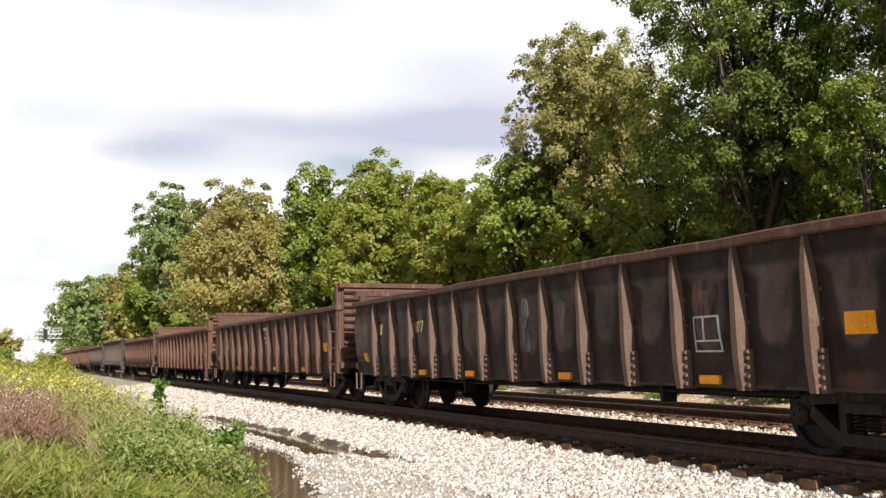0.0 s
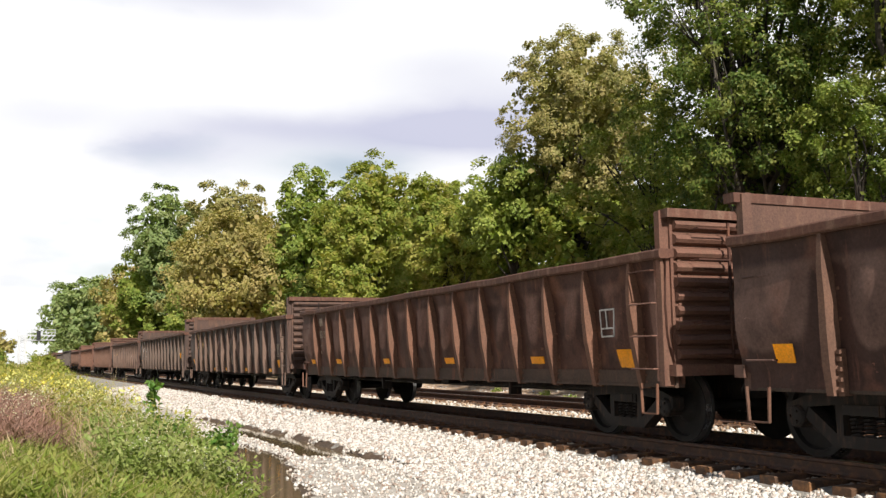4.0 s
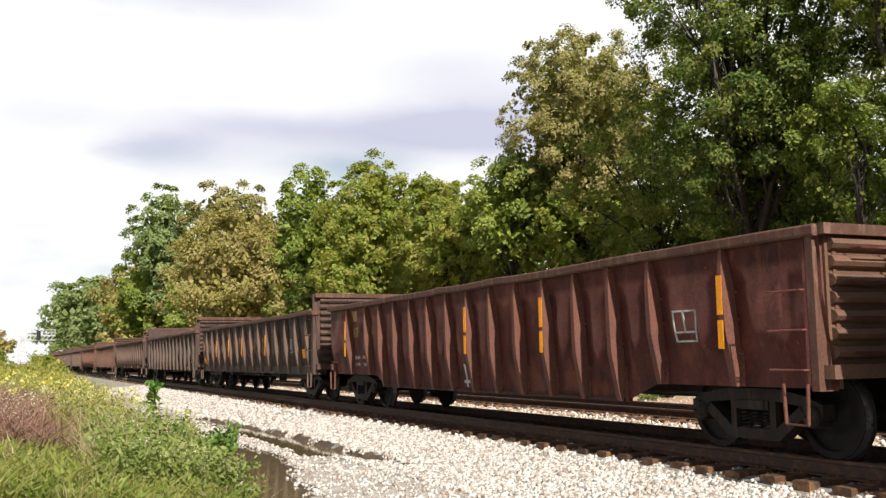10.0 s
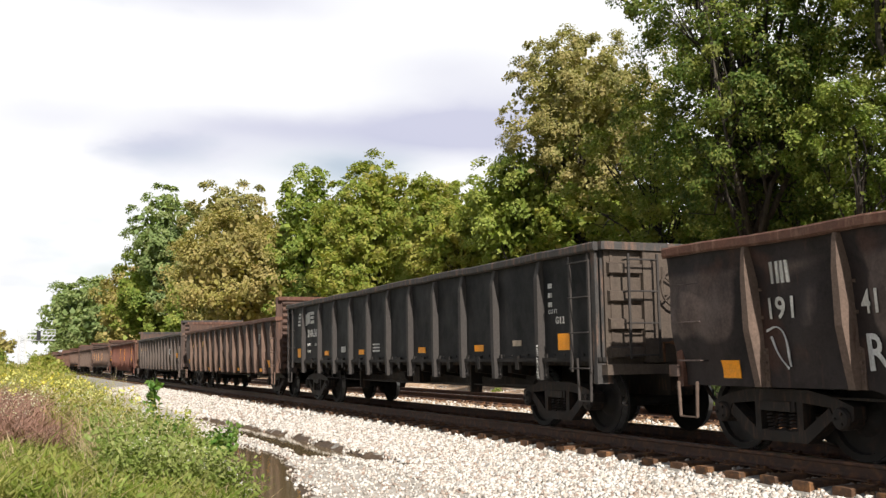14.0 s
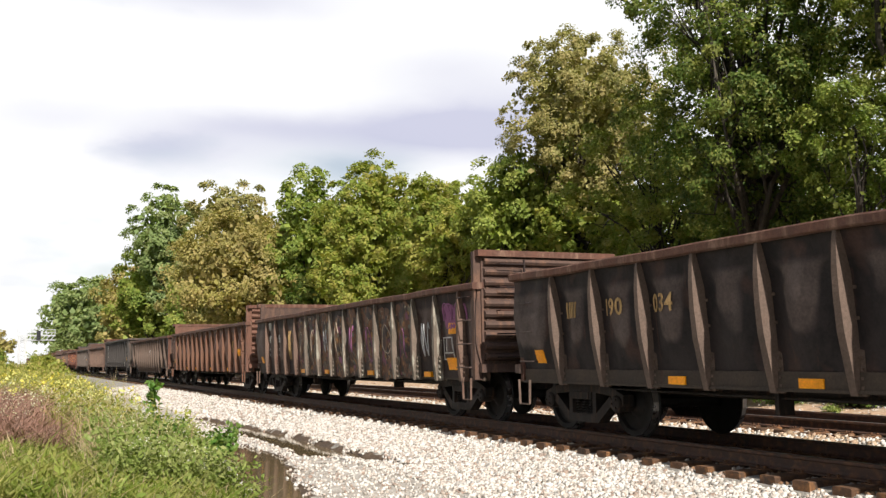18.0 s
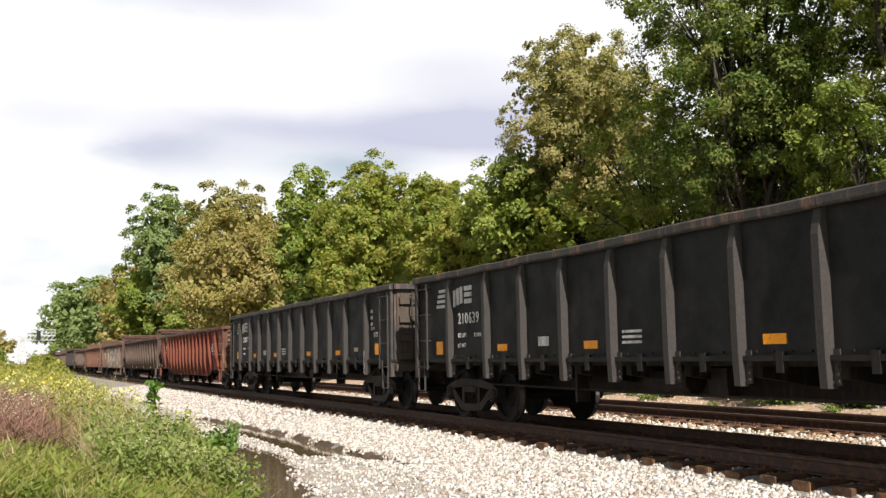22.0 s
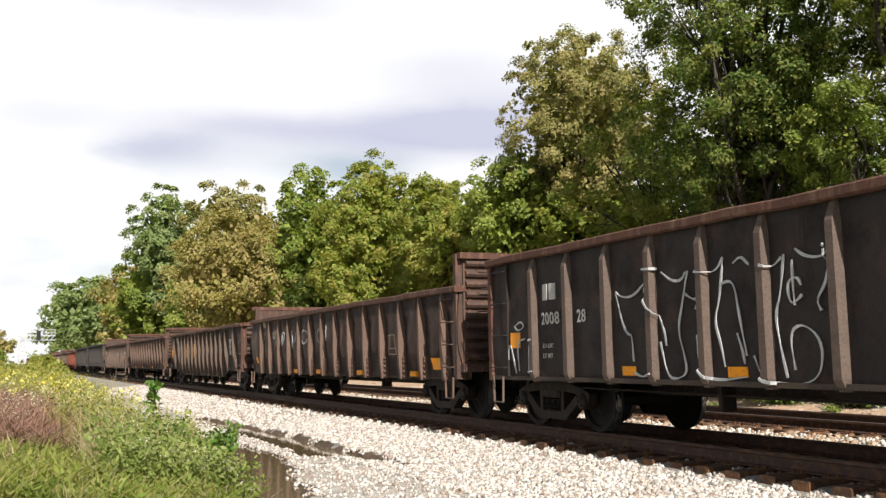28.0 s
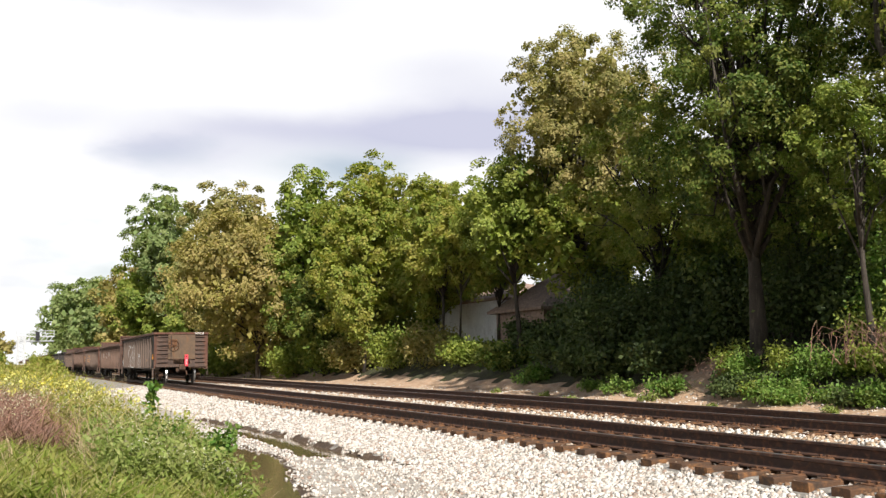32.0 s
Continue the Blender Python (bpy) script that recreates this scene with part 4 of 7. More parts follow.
def spray_paint():
    """Many-coloured sprayed paint, ragged and worn down to the dark ground."""
    m, nt, b = material("sprayed_mural")
    dark = (0.028, 0.016, 0.014)
    n1, n2, n3 = noise_node(nt, 5.0, 4, 0.65), noise_node(nt, 8.5, 5, 0.7, (1, 1, 0.5)), noise_node(nt, 15, 4, 0.7, (1, 1, 0.3))
    c = mixc(nt, ramp(nt, n1, 0.44, 0.54), dark, (0.12, 0.05, 0.022))
    c = mixc(nt, ramp(nt, noise_node(nt, 4.4, 3, 0.6), 0.56, 0.64), c, (0.24, 0.11, 0.03))
    c = mixc(nt, ramp(nt, n2, 0.6, 0.66), c, (0.42, 0.34, 0.23))
    c = mixc(nt, ramp(nt, noise_node(nt, 6.1, 3, 0.6), 0.6, 0.66), c, (0.1, 0.1, 0.075))
    c = mixc(nt, ramp(nt, n3, 0.6, 0.66), c, dark)
    c = mixc(nt, ramp(nt, noise_node(nt, 3.0, 2, 0.5), 0.62, 0.68), c, (0.15, 0.05, 0.08))
    # the paint thins out in ragged clouds
    c = mixc(nt, ramp(nt, noise_node(nt, 2.4, 5, 0.65), 0.36, 0.45), dark, c)
    link(nt, c, b.inputs["Base Color"])
    b.inputs["Roughness"].default_value = 0.75
    return m


M["mural"] = spray_paint()
M["rib_mural"] = worn("sprayed_rib", (0.15, 0.11, 0.085), (0.1, 0.08, 0.06), (0.34, 0.32, 0.26), 0.45, 0.7, 0, 2.4, True)


def blob_mesh(d, z, w, h, mat, seed, kind, paint, off=0.004):
    """A ragged thin patch of sprayed paint on the side sheet."""
    rnd = random.Random(seed)
    y, L = MESHES[("shape", kind, paint)], KINDS[kind]["L"]
    n, rings = 28, (0.0, 0.35, 0.7, 1.0)
    g = Geo()
    edge = [rnd.uniform(0.9, 1.0) for _ in range(n)]
    for q in rings[1:]:
        for i in range(n):
            a = 2 * math.pi * i / n
            c, s = math.cos(a), math.sin(a)
            k = q * edge[i] / max(abs(c), abs(s)) ** 0.6
            px, pz = L / 2 - d + 0.5 * w * c * k, z + 0.5 * h * s * k
            g.v.append((px, y(px, pz) + off, pz))
    g.f.append(tuple(range(n)))
    for j in range(len(rings) - 2):
        g.f += [(j * n + i, j * n + (i + 1) % n, (j + 1) * n + (i + 1) % n, (j + 1) * n + i) for i in range(n)]
    m = len(g.v)
    g.v += [(vx, vy - 0.02, vz) for vx, vy, vz in g.v[m - n:]]
    g.f += [(m - n + i, m - n + (i + 1) % n, m + (i + 1) % n, m + i) for i in range(n)]
    return g.mesh("graffiti", M[mat])


def brake_wheel_mesh(mat):
    g = Geo()
    R = 0.28
    rim = [(0.16, R * math.cos(a), R * math.sin(a)) for a in (2 * math.pi * i / 18 for i in range(19))]
    g.tube(rim, 0.018, 5)
    for i in range(5):
        a = 2 * math.pi * i / 5
        g.tube([(0.12, 0, 0), (0.16, R * math.cos(a), R * math.sin(a))], 0.015, 4)
    g.tube([(0.0, 0, 0), (0.2, 0, 0)], 0.045, 8)
    g.box(-0.02, 0.09, -0.2, 0.2, -0.1, 0.3, 0.02)
    g.tube([(0.06, 0.02, -0.1), (0.06, 0.02, -1.1)], 0.014, 4)
    return g.mesh("brake_wheel", mat)


def platform_mesh():
    g = Geo()
    for i in range(9):
        g.box(0.05, 0.30, -0.42 + i * 0.1, -0.37 + i * 0.1, 1.28, 1.30)
    g.box(0.28, 0.31, -0.45, 0.45, 1.26, 1.31)
    for y in (-0.42, 0.40):
        g.box(0.05, 0.08, y, y + 0.03, 1.02, 1.28)
    for i in range(7):
        for j in range(3):
            g.box(0.02, 0.05, -0.4 + i * 0.12, -0.31 + i * 0.12, 1.06 + j * 0.07, 1.09 + j * 0.07)
    return g.mesh("platform", M["plate"])


PAINT_WORDS = {"dark": "soot-dark weathered", "black_brown": "dark brown weathered", "brown": "rusty brown", "rust": "rust-coloured", "grey": "dusty dark grey", "maroon": "faded maroon", "red": "faded red", "black": "black-painted", "dusky": "dusky brown-black"}
KIND_WORDS = {"ribbed": "gondola car with tapered side ribs", "stake": "gondola car with riveted side ribs", "fishbelly": "gondola car with fishbelly sides", "high": "high-sided gondola car with straight ribs", "smooth": "gondola car with wide flat ribs"}


def repainted(me, mat):
    me = me.copy()
    me.materials[0] = mat
    return me


def build_car(kind, paint, front_up, rear_up, brake, writing):
    k = KINDS[kind]
    L, top = k["L"], k["top"]
    words = PAINT_WORDS[paint] + " " + KIND_WORDS[kind] + (", raised ends" if front_up and rear_up else ", one raised end" if rear_up else "")
    car = tagged(new("gondola_car"), words, "freight car", "cars of the freight train")
    pan = cached(("pan", kind, paint), lambda: panel_mesh(kind, paint))
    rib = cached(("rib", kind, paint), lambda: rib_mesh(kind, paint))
    cho = cached(("cho", kind, paint), lambda: chord_mesh(kind, paint))
    flip = pose(0, 0, 0, 0, 0, 180)
    for sd, turn in ((1, pose(0, 0, 0)), (-1, flip)):
        p = part("side_panel", pan, car, m=turn)
        part("lining", cached(("lin", kind, paint), lambda: lining_mesh(kind, paint)), p, "rusty inner lining")
        part("side_sill", cached(("sil", kind, paint), lambda: sill_mesh(kind, paint)), p)
        part("top_chord", cho, car, "rust-brown bent top chord", m=turn)
        for d in k["ribs"]:
            me = rib
            if kind == "fishbelly" and abs(L / 2 - d) > L / 2 - 3.3:
                me = cached(("ribe", kind, paint), lambda: rib_mesh(kind, paint, True))
            if sd > 0 and k["ribs"].index(d) in writing.get("mural_ribs", ()):
                me = cached(("rib_mural", kind), lambda: repainted(rib, M["rib_mural"]))
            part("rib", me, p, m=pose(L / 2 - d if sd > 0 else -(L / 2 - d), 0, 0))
    floor = part("underframe", cached(("floor", kind), lambda: floor_mesh(kind)), car, "steel floor coloured black for the shade beneath")
    part("centre_sill", cached(("sill", kind), lambda: centre_sill_mesh(kind)), floor)
    for d in k["ribs"]:
        if abs(abs(L / 2 - d) - (L / 2 - 1.6)) > 1.4:
            part("cross_bearer", cached("bearer", bearer_mesh), floor, m=pose(L / 2 - d, 0, 0))
    part("brake_rigging", cached("brk", brake_mesh), car)
    for up, end in ((front_up, 1), (rear_up, -1)):
        turn = pose(end * (L / 2 + 0.0), 0, 0, 0, 0, 0 if end > 0 else 180)
        wall = part("end_wall", cached(("end", kind, paint, up), lambda: end_mesh(kind, paint, up)), car, "ribbed rust-brown end wall" if up else "", m=turn)
        for nm, me in cached(("endp", kind, paint, up), lambda: end_pieces(kind, paint, up)):
            part(nm, me, wall)
        deep = 1.43 if end < 0 or kind in ("high", "smooth") else 1.31
        post = cached(("post", kind, paint, up, deep), lambda: post_mesh(kind, paint, up, deep))
        part("corner_post", post, car, m=pose(end * (L / 2 - 0.08), 0, 0))
        part("corner_post", post, car, m=pose(end * (L / 2 - 0.08), 0, 0, 0, 0, 180))
        part("coupler", cached("coup", coupler_mesh), car, m=turn)
        le = cached(("le", kind, paint, up), lambda: ladder_mesh(kind, paint, True, up))
        part("ladder", le, car, m=turn @ pose(0.05, -0.8, 0))
        if end < 0 or kind in ("high", "smooth"):
            ls = cached(("ls", kind, paint), lambda: ladder_mesh(kind, paint, False))
            part("ladder", ls, car, m=pose(end * (L / 2 - 0.42), 0, 0))
            part("ladder", ls, car, m=pose(end * (L / 2 - 0.42), 0, 0, 0, 0, 180))
        else:
            gi = cached(("gi", paint), lambda: grab_mesh(paint))
            for z in (1.05, 1.5, 1.95):
                part("grab_iron", gi, car, m=pose(L / 2 - 0.36, 0, z))
                part("grab_iron", gi, car, m=pose(L / 2 - 0.36, 0, z, 0, 0, 180))
        st = cached(("st", kind, paint), lambda: step_mesh(kind, paint))
        part("stirrup_step", st, car, m=pose(end * (L / 2 - 0.36), 0, 0))
        part("stirrup_step", st, car, m=pose(end * (L / 2 - 0.36), 0, 0, 0, 0, 180))
        add_truck(car, end * (L / 2 - (1.75 if kind == "high" else 1.42)))
    if brake:
        mat = M["e_" + paint] if kind != "smooth" else M["plate"]
        part("brake_wheel", cached(("bw", paint), lambda: brake_wheel_mesh(mat)), car, "spoked iron hand brake wheel", m=pose(-L / 2, 0.42 if kind == "smooth" else 0.2, 2.05, 0, 0, 180))
        part("platform", cached("plat", platform_mesh), car, "rusty crossover platform", m=pose(-L / 2, 0, 0, 0, 0, 180))
    # yellow reflectors: (distance from the front, z, width, height), on the sheet or on the face of a rib
    for d, z, w, h in writing.get("yellow", ()):
        part("reflector", plate_on([(d, z, w, h)], "yellow", kind, paint, 0.045 if z - h < k["sill"] else 0.01, "reflector"), car, "yellow reflective plate")
    for i, z, h in writing.get("rib_yellow", ()):
        me = cached(("yel", h), lambda: flat_mesh([(0, 0, 0.09, h)], "yellow"))
        part("reflector", me, car, "yellow reflective plate", m=pose(L / 2 - k["ribs"][i] + 0.045, 1.482, z))
    for words, d, z, size, mat in writing.get("text", ()):
        part("lettering", draped(text_mesh(words, size, mat), kind, paint, L / 2 - d, z), car, "stencilled lettering")
    for words, i, z, size in writing.get("upright", ()):
        part("lettering", text_mesh(words, size, "white"), car, "stencilled lettering running up the rib", Matrix(((0, 1, 0, L / 2 - k["ribs"][i] - 0.035), (0, 0, 1, 1.478), (1, 0, 0, z), (0, 0, 0, 1))))
    for rects, mat in writing.get("bars", ()):
        for group in [rects] if len(rects) == 6 else [[q] for q in rects]:
            part("marking", plate_on(group, mat, kind, paint), car, "painted marking")
    for i, (d, z, w, h, mat, seed) in enumerate(writing.get("blobs", ())):
        part("graffiti", blob_mesh(d, z, w, h, mat, seed, kind, paint, 0.014 if mat == "mural" else 0.012), car, "sprayed patch of colour")
    for lines, w, mat in writing.get("spray", ()):
        for me in stroke_meshes(lines, w, mat, kind, paint, writing.get("over", False)):
            part("graffiti", me, car, "sprayed graffiti line")
    return car


def box_mark(d, z, w=0.42, h=0.36, t=0.022):
    """The outlined stencil box."""
    return [(d, z, w, t), (d, z - h, w, t), (d, z, t, h), (d + w - t, z, t, h + t), (d + w * 0.45, z, t, h * 0.7), (d, z - h * 0.7, w, t)]


def scribble(seed, d0, d1, z0, z1, n):
    """Loose sprayed loops, arches and waves."""
    rnd = random.Random(seed)
    out = []
    for i in range(n):
        x, z = d0 + (d1 - d0) * (i + rnd.uniform(0.3, 0.7)) / n, rnd.uniform(z0 * 0.6 + z1 * 0.4, z0 * 0.4 + z1 * 0.6)
        a, b = min(0.24, (d1 - d0) * 0.45) * rnd.uniform(0.5, 1), (z1 - z0) * rnd.uniform(0.3, 0.5)
        kind, tilt = rnd.randrange(4), rnd.uniform(-0.25, 0.25)
        if kind == 0:
            ln = [(a * math.cos(q), b * math.sin(q)) for q in (6.6 * j / 20 for j in range(21))]
        elif kind == 1:
            ln = [(-a, -b)] + [(-a * math.cos(q), b * math.sin(q)) for q in (math.pi * j / 12 for j in range(13))] + [(a * 1.1, -b)]
        elif kind == 2:
            ln = [(-a + 2 * a * j / 20, b * math.sin(j * 0.75)) for j in range(21)]
        else:
            ln = [(a * (1 - j / 26) * math.cos(j * 0.5), b * (1 - j / 30) * math.sin(j * 0.5)) for j in range(22)]
        out.append([(x + p + tilt * q, z + q) for p, q in ln])
    return out


def yel(kind, seed=0):
    r = KINDS[kind]["ribs"]
    if kind in ("ribbed", "stake"):
        out = [(r[i] + 0.36, 0.86, 0.34, 0.1) for i in ((2, 4, 7, 10) if seed % 2 == 0 else (3, 5, 8, 11))]
        out += [(0.55, 1.22, 0.26, 0.2), (r[12] + 0.36 + 0.1, 1.5 if seed % 2 == 0 else 1.12, 0.36, 0.22)]
    elif kind == "fishbelly":
        out = [(0.78, 1.05, 0.3, 0.2)] + [(r[i] + 0.3, 1.1, 0.42, 0.1) for i in (2, 5, 8)] + [(14.93, 1.12, 0.42, 0.28)]
    elif kind == "high":
        out = [(0.95, 1.42, 0.28, 0.24), (r[1] + 0.35, 1.33, 0.32, 0.11), (r[3] + 0.5, 1.33, 0.34, 0.11), (r[6] + 0.35, 1.33, 0.34, 0.11), (r[8] + 0.4, 1.33, 0.34, 0.11), (14.95, 1.45, 0.32, 0.24)]
    else:
        out = [(0.75, 1.5, 0.3, 0.24), (r[2] + 0.3, 0.98, 0.3, 0.12), (r[4] + 0.35, 0.98, 0.32, 0.12), (r[7] + 0.3, 0.98, 0.32, 0.12), (r[9] + 0.3, 0.98, 0.3, 0.12), (r[11] + 0.3, 1.3, 0.34, 0.1), (r[13] + 0.55, 1.55, 0.36, 0.26)]
    return out


def number(kind, a, b, size=0.32, mat="white", z=1.78, line=False):
    """A car number split over two panels, with plain bars for the initials."""
    r = KINDS[kind]["ribs"]
    k = 1 if line else 0
    d0, d1 = r[k] + 0.16, r[k + 1] + 0.16
    h = size * 0.72
    m0, mz = (r[0] + 0.3, z + h) if line else (r[0] + 0.3, z + size * 1.15 + h)
    bars = [(m0 + x, mz, size * 0.13, h) for x in (0, size * 0.3, size * 0.52, size * 0.74)]
    return {"text": [(a, d0, z, size, mat), (b, d1, z, size, mat)], "bars": [(bars, mat)]}


def lines_small(kind, z, mat="white", ld="LD LMT", lt="LT WT", a="", b=""):
    r = KINDS[kind]["ribs"]
    out = [(ld, r[0] + 0.2, z, 0.1, mat), (lt, r[0] + 0.2, z - 0.16, 0.1, mat)]
    if a:
        d = r[0] + 0.78 if kind == "fishbelly" else r[1] + 0.25
        out += [(a, d, z, 0.1, mat), (b, d, z - 0.16, 0.1, mat)]
    return out


def logo_bars(d, z):
    """The white emblem: four slanting-ended stripes and three leaning blocks."""
    out = [(d + 0.035 * (3 - i), z - 0.095 * i, 0.36, 0.055) for i in range(4)]
    e = d + 0.75
    return out + [(e, z - 0.05, 0.1, 0.3), (e + 0.14, z - 0.02, 0.1, 0.3), (e + 0.28, z, 0.1, 0.3), (e + 0.46, z, 0.3, 0.08), (e + 0.46, z - 0.115, 0.3, 0.075), (e + 0.46, z - 0.23, 0.3, 0.08)]


def train_list():
    """The cars from the head of the train to its tail: kind, paint, raised front, raised rear, hand brake, front position at the start, writing."""
    out = []

    def add(front, kind, paint, f, r, brake=False, **w):
        w.setdefault("yellow", yel(kind, len(out)))
        out.append((kind, paint, f, r, brake, front, w))
    r_ = KINDS["ribbed"]["ribs"]
    h_ = KINDS["high"]["ribs"]
    ahead = [("ribbed", "brown", 0.5, 0.5), ("stake", "rust", 0.5, 0.5), ("stake", "brown", 0, 0.5), ("fishbelly", "brown", 0, 0), ("ribbed", "grey", 0, 0.3), ("high", "grey", 0, 0), ("ribbed", "brown", 0.3, 0.4), ("stake", "rust", 0.55, 0.5), ("stake", "brown", 0.55, 0.55)]
    for i, (kd, pt, f, r) in enumerate(ahead):
        add(21.84 + CAR_PITCH * (len(ahead) - i), kd, pt, f, r, bars=[(box_mark(r_[11] + 0.3, 1.9), "faded")] if i < 8 else [([(r_[6] + 0.3 + 0.3 * (j % 2) + j * 0.02, 2.1 - 0.14 * j, 0.5, 0.09) for j in range(4)], "white")],
            text=[("62", r_[0] + 0.3, 1.3, 0.25, "faded")] if i == 8 else [])
    # c0
    n = number("ribbed", "1", "8607", 0.32, "gold", 1.60, True)
    n["bars"] += [(box_mark(r_[10] + 0.3, 1.55, 0.5, 0.4), "white")]
    n["blobs"] = [(r_[6] + 0.52, 1.78, 0.42, 0.5, "chalk", 5), (r_[6] + 0.52, 1.35, 0.46, 0.4, "chalk", 6), (r_[10] + 0.55, 1.75, 0.5, 0.42, "smudge", 8)]
    add(21.84, "stake", "black_brown", 0.25, 0.55, yellow=yel("ribbed", 0), **n)
    n = number("ribbed", "192", "033", 0.32, "white", 1.66)
    n["text"] += lines_small("ribbed", 1.38, "white", "LD LMT", "LT WT", "213000", "69000")
    n["bars"] += [(box_mark(r_[11] + 0.25, 1.7), "white")]
    add(4.58, "stake", "dark", 0.55, 0.58, **n)
    n = number("ribbed", "188", "529", 0.32, "gold", 1.63)
    n["bars"] += [(box_mark(r_[12] + 0.25, 1.6), "faded"), ([(r_[6] + 0.4, 1.3, 0.12, 0.3)], "faded")]
    n["blobs"] = [(r_[i] + 0.54, 1.55, 0.5, 0.6, "smudge", 20 + i) for i in (3, 4, 5, 7, 8)]
    add(-12.99, "stake", "black_brown", 0.6, 0.5, **n)
    n = number("ribbed", "582157", "", 0.27, "faded", 1.66)
    n["text"] = [("582157", r_[0] + 0.12, 1.66, 0.27, "faded")] + lines_small("ribbed", 1.42, "faded", "LD LMT", "LT WT")
    n["bars"] += [(box_mark(r_[12] + 0.2, 1.75), "white")]
    add(-30.55, "ribbed", "rust", 0, 0.5, yellow=[(r_[i] + d, 1.12, 0.36, 0.11) for i, d in ((0, -0.6), (1, 0.4), (4, 0.4), (7, 0.4), (10, 0.4))] + [(14.9, 1.2, 0.36, 0.24)], **n)
    add(-47.86, "stake", "brown", 0.5, 0.5, bars=[([(r_[6] + 0.35, 2.0, 0.14, 0.5), (r_[6] + 0.6, 2.0, 0.14, 0.5)], "grafwhite"), (box_mark(r_[11] + 0.25, 1.7), "faded")])
    n = number("ribbed", "189", "16", 0.32, "graforange", 1.70, True)
    add(-65.17, "ribbed", "black_brown", 0, 0.5, yellow=[(0.55, 1.25, 0.28, 0.2), (r_[3] + 0.3, 0.86, 0.4, 0.1), (r_[7] + 0.3, 0.86, 0.42, 0.1), (r_[10] + 0.3, 0.86, 0.42, 0.1), (15.2, 1.2, 0.34, 0.22)], **n)
    n = number("ribbed", "188", "184", 0.32, "gold", 1.73)
    n["bars"] += [(box_mark(r_[11] + 0.28, 1.62, 0.46, 0.34), "white")]
    add(-82.67, "stake", "dark", 0.62, 0.55, **n)
    n = number("ribbed", "190", "296", 0.38, "white", 1.42, True)
    n["bars"] += [(box_mark(r_[11] + 0.25, 1.7), "white")]
    scrawl = [[(0.26, 1.94), (0.41, 1.82), (0.46, 1.45)], [(0.45, 1.7), (0.6, 1.81), (0.71, 1.51)], [(1.51, 1.77), (1.65, 1.8), (1.77, 1.64)], [(2.54, 1.39), (2.61, 1.67), (2.73, 1.79), (2.87, 1.7), (2.99, 1.45)], [(3.76, 1.62), (3.91, 1.71), (4.0, 1.64), (4.16, 1.32)],
              [(3.87, 1.23), (4.07, 1.3), (4.16, 1.15)], [(4.72, 1.84), (4.84, 1.85), (4.8, 1.79)], [(4.66, 1.63), (4.91, 1.68), (4.94, 1.82), (5.05, 1.89), (5.16, 1.81), (5.2, 1.6), (5.14, 1.43), (5.01, 1.44), (4.91, 1.71)],
              [(4.9, 1.33), (5.0, 1.24), (4.94, 1.16)], [(4.92, 1.21), (5.08, 1.28)], [(6.03, 1.74), (6.06, 1.61)], [(5.89, 1.54), (5.94, 1.4), (6.05, 1.4), (6.1, 1.53), (6.02, 1.61), (5.9, 1.54)]]
    n["spray"] = [(scrawl, 0.026, "graforange")] + [(scribble(3 + i, r_[i] + 0.25, r_[i + 1] - 0.25, 1.25, 1.85, 1), 0.024, "graforange") for i in range(5, 9)]
    add(-100.08, "ribbed", "black_brown", 0, 0.43, yellow=[(0.3, 1.25, 0.36, 0.26), (r_[12] + 0.4, 1.4, 0.36, 0.24)], rib_yellow=[(i, 1.88, 0.62) for i in (2, 4, 6, 9)], **n)
    f_ = KINDS["fishbelly"]["ribs"]
    n = number("fishbelly", "187", "41", 0.32, "gold", 1.62)
    n["text"] += lines_small("fishbelly", 1.12, "white", "LD LMT", "LT WT", "194800", "69200")
    n["bars"] += [(box_mark(f_[13] + 0.4, 1.65), "white"), ([(f_[6] + 0.5, 1.0, 0.05, 0.4), (f_[6] + 0.42, 0.72, 0.22, 0.05)], "grafwhite")]
    add(-117.51, "fishbelly", "maroon", 0, 0, yellow=[], rib_yellow=[(i, z, h) for i in (0, 7, 10, 14) for z, h in ((2.0, 0.44), (1.5, 0.32))], **n)
    n = number("ribbed", "188", "463", 0.32, "gold", 1.75, True)
    n["text"] += lines_small("ribbed", 1.6, "white", "LD LMT", "LT WT", "210800", "70600") + [("BO", r_[10] + 0.34, 1.44, 0.42, "grafwhite")]
    n["bars"] += [(box_mark(r_[11] + 0.3, 1.7), "gold")]
    add(-135.11, "stake", "grey", 0.5, 0.58, **n)
    n = number("ribbed", "18", "9519", 0.32, "gold", 1.70, True)
    n["text"] += lines_small("ribbed", 1.45, "faded", "LD LMT", "LT WT")
    n["bars"] += [(box_mark(r_[11] + 0.3, 1.95, 0.36, 0.3), "white")]
    add(-152.51, "stake", "black_brown", 0.45, 0.58, **n)

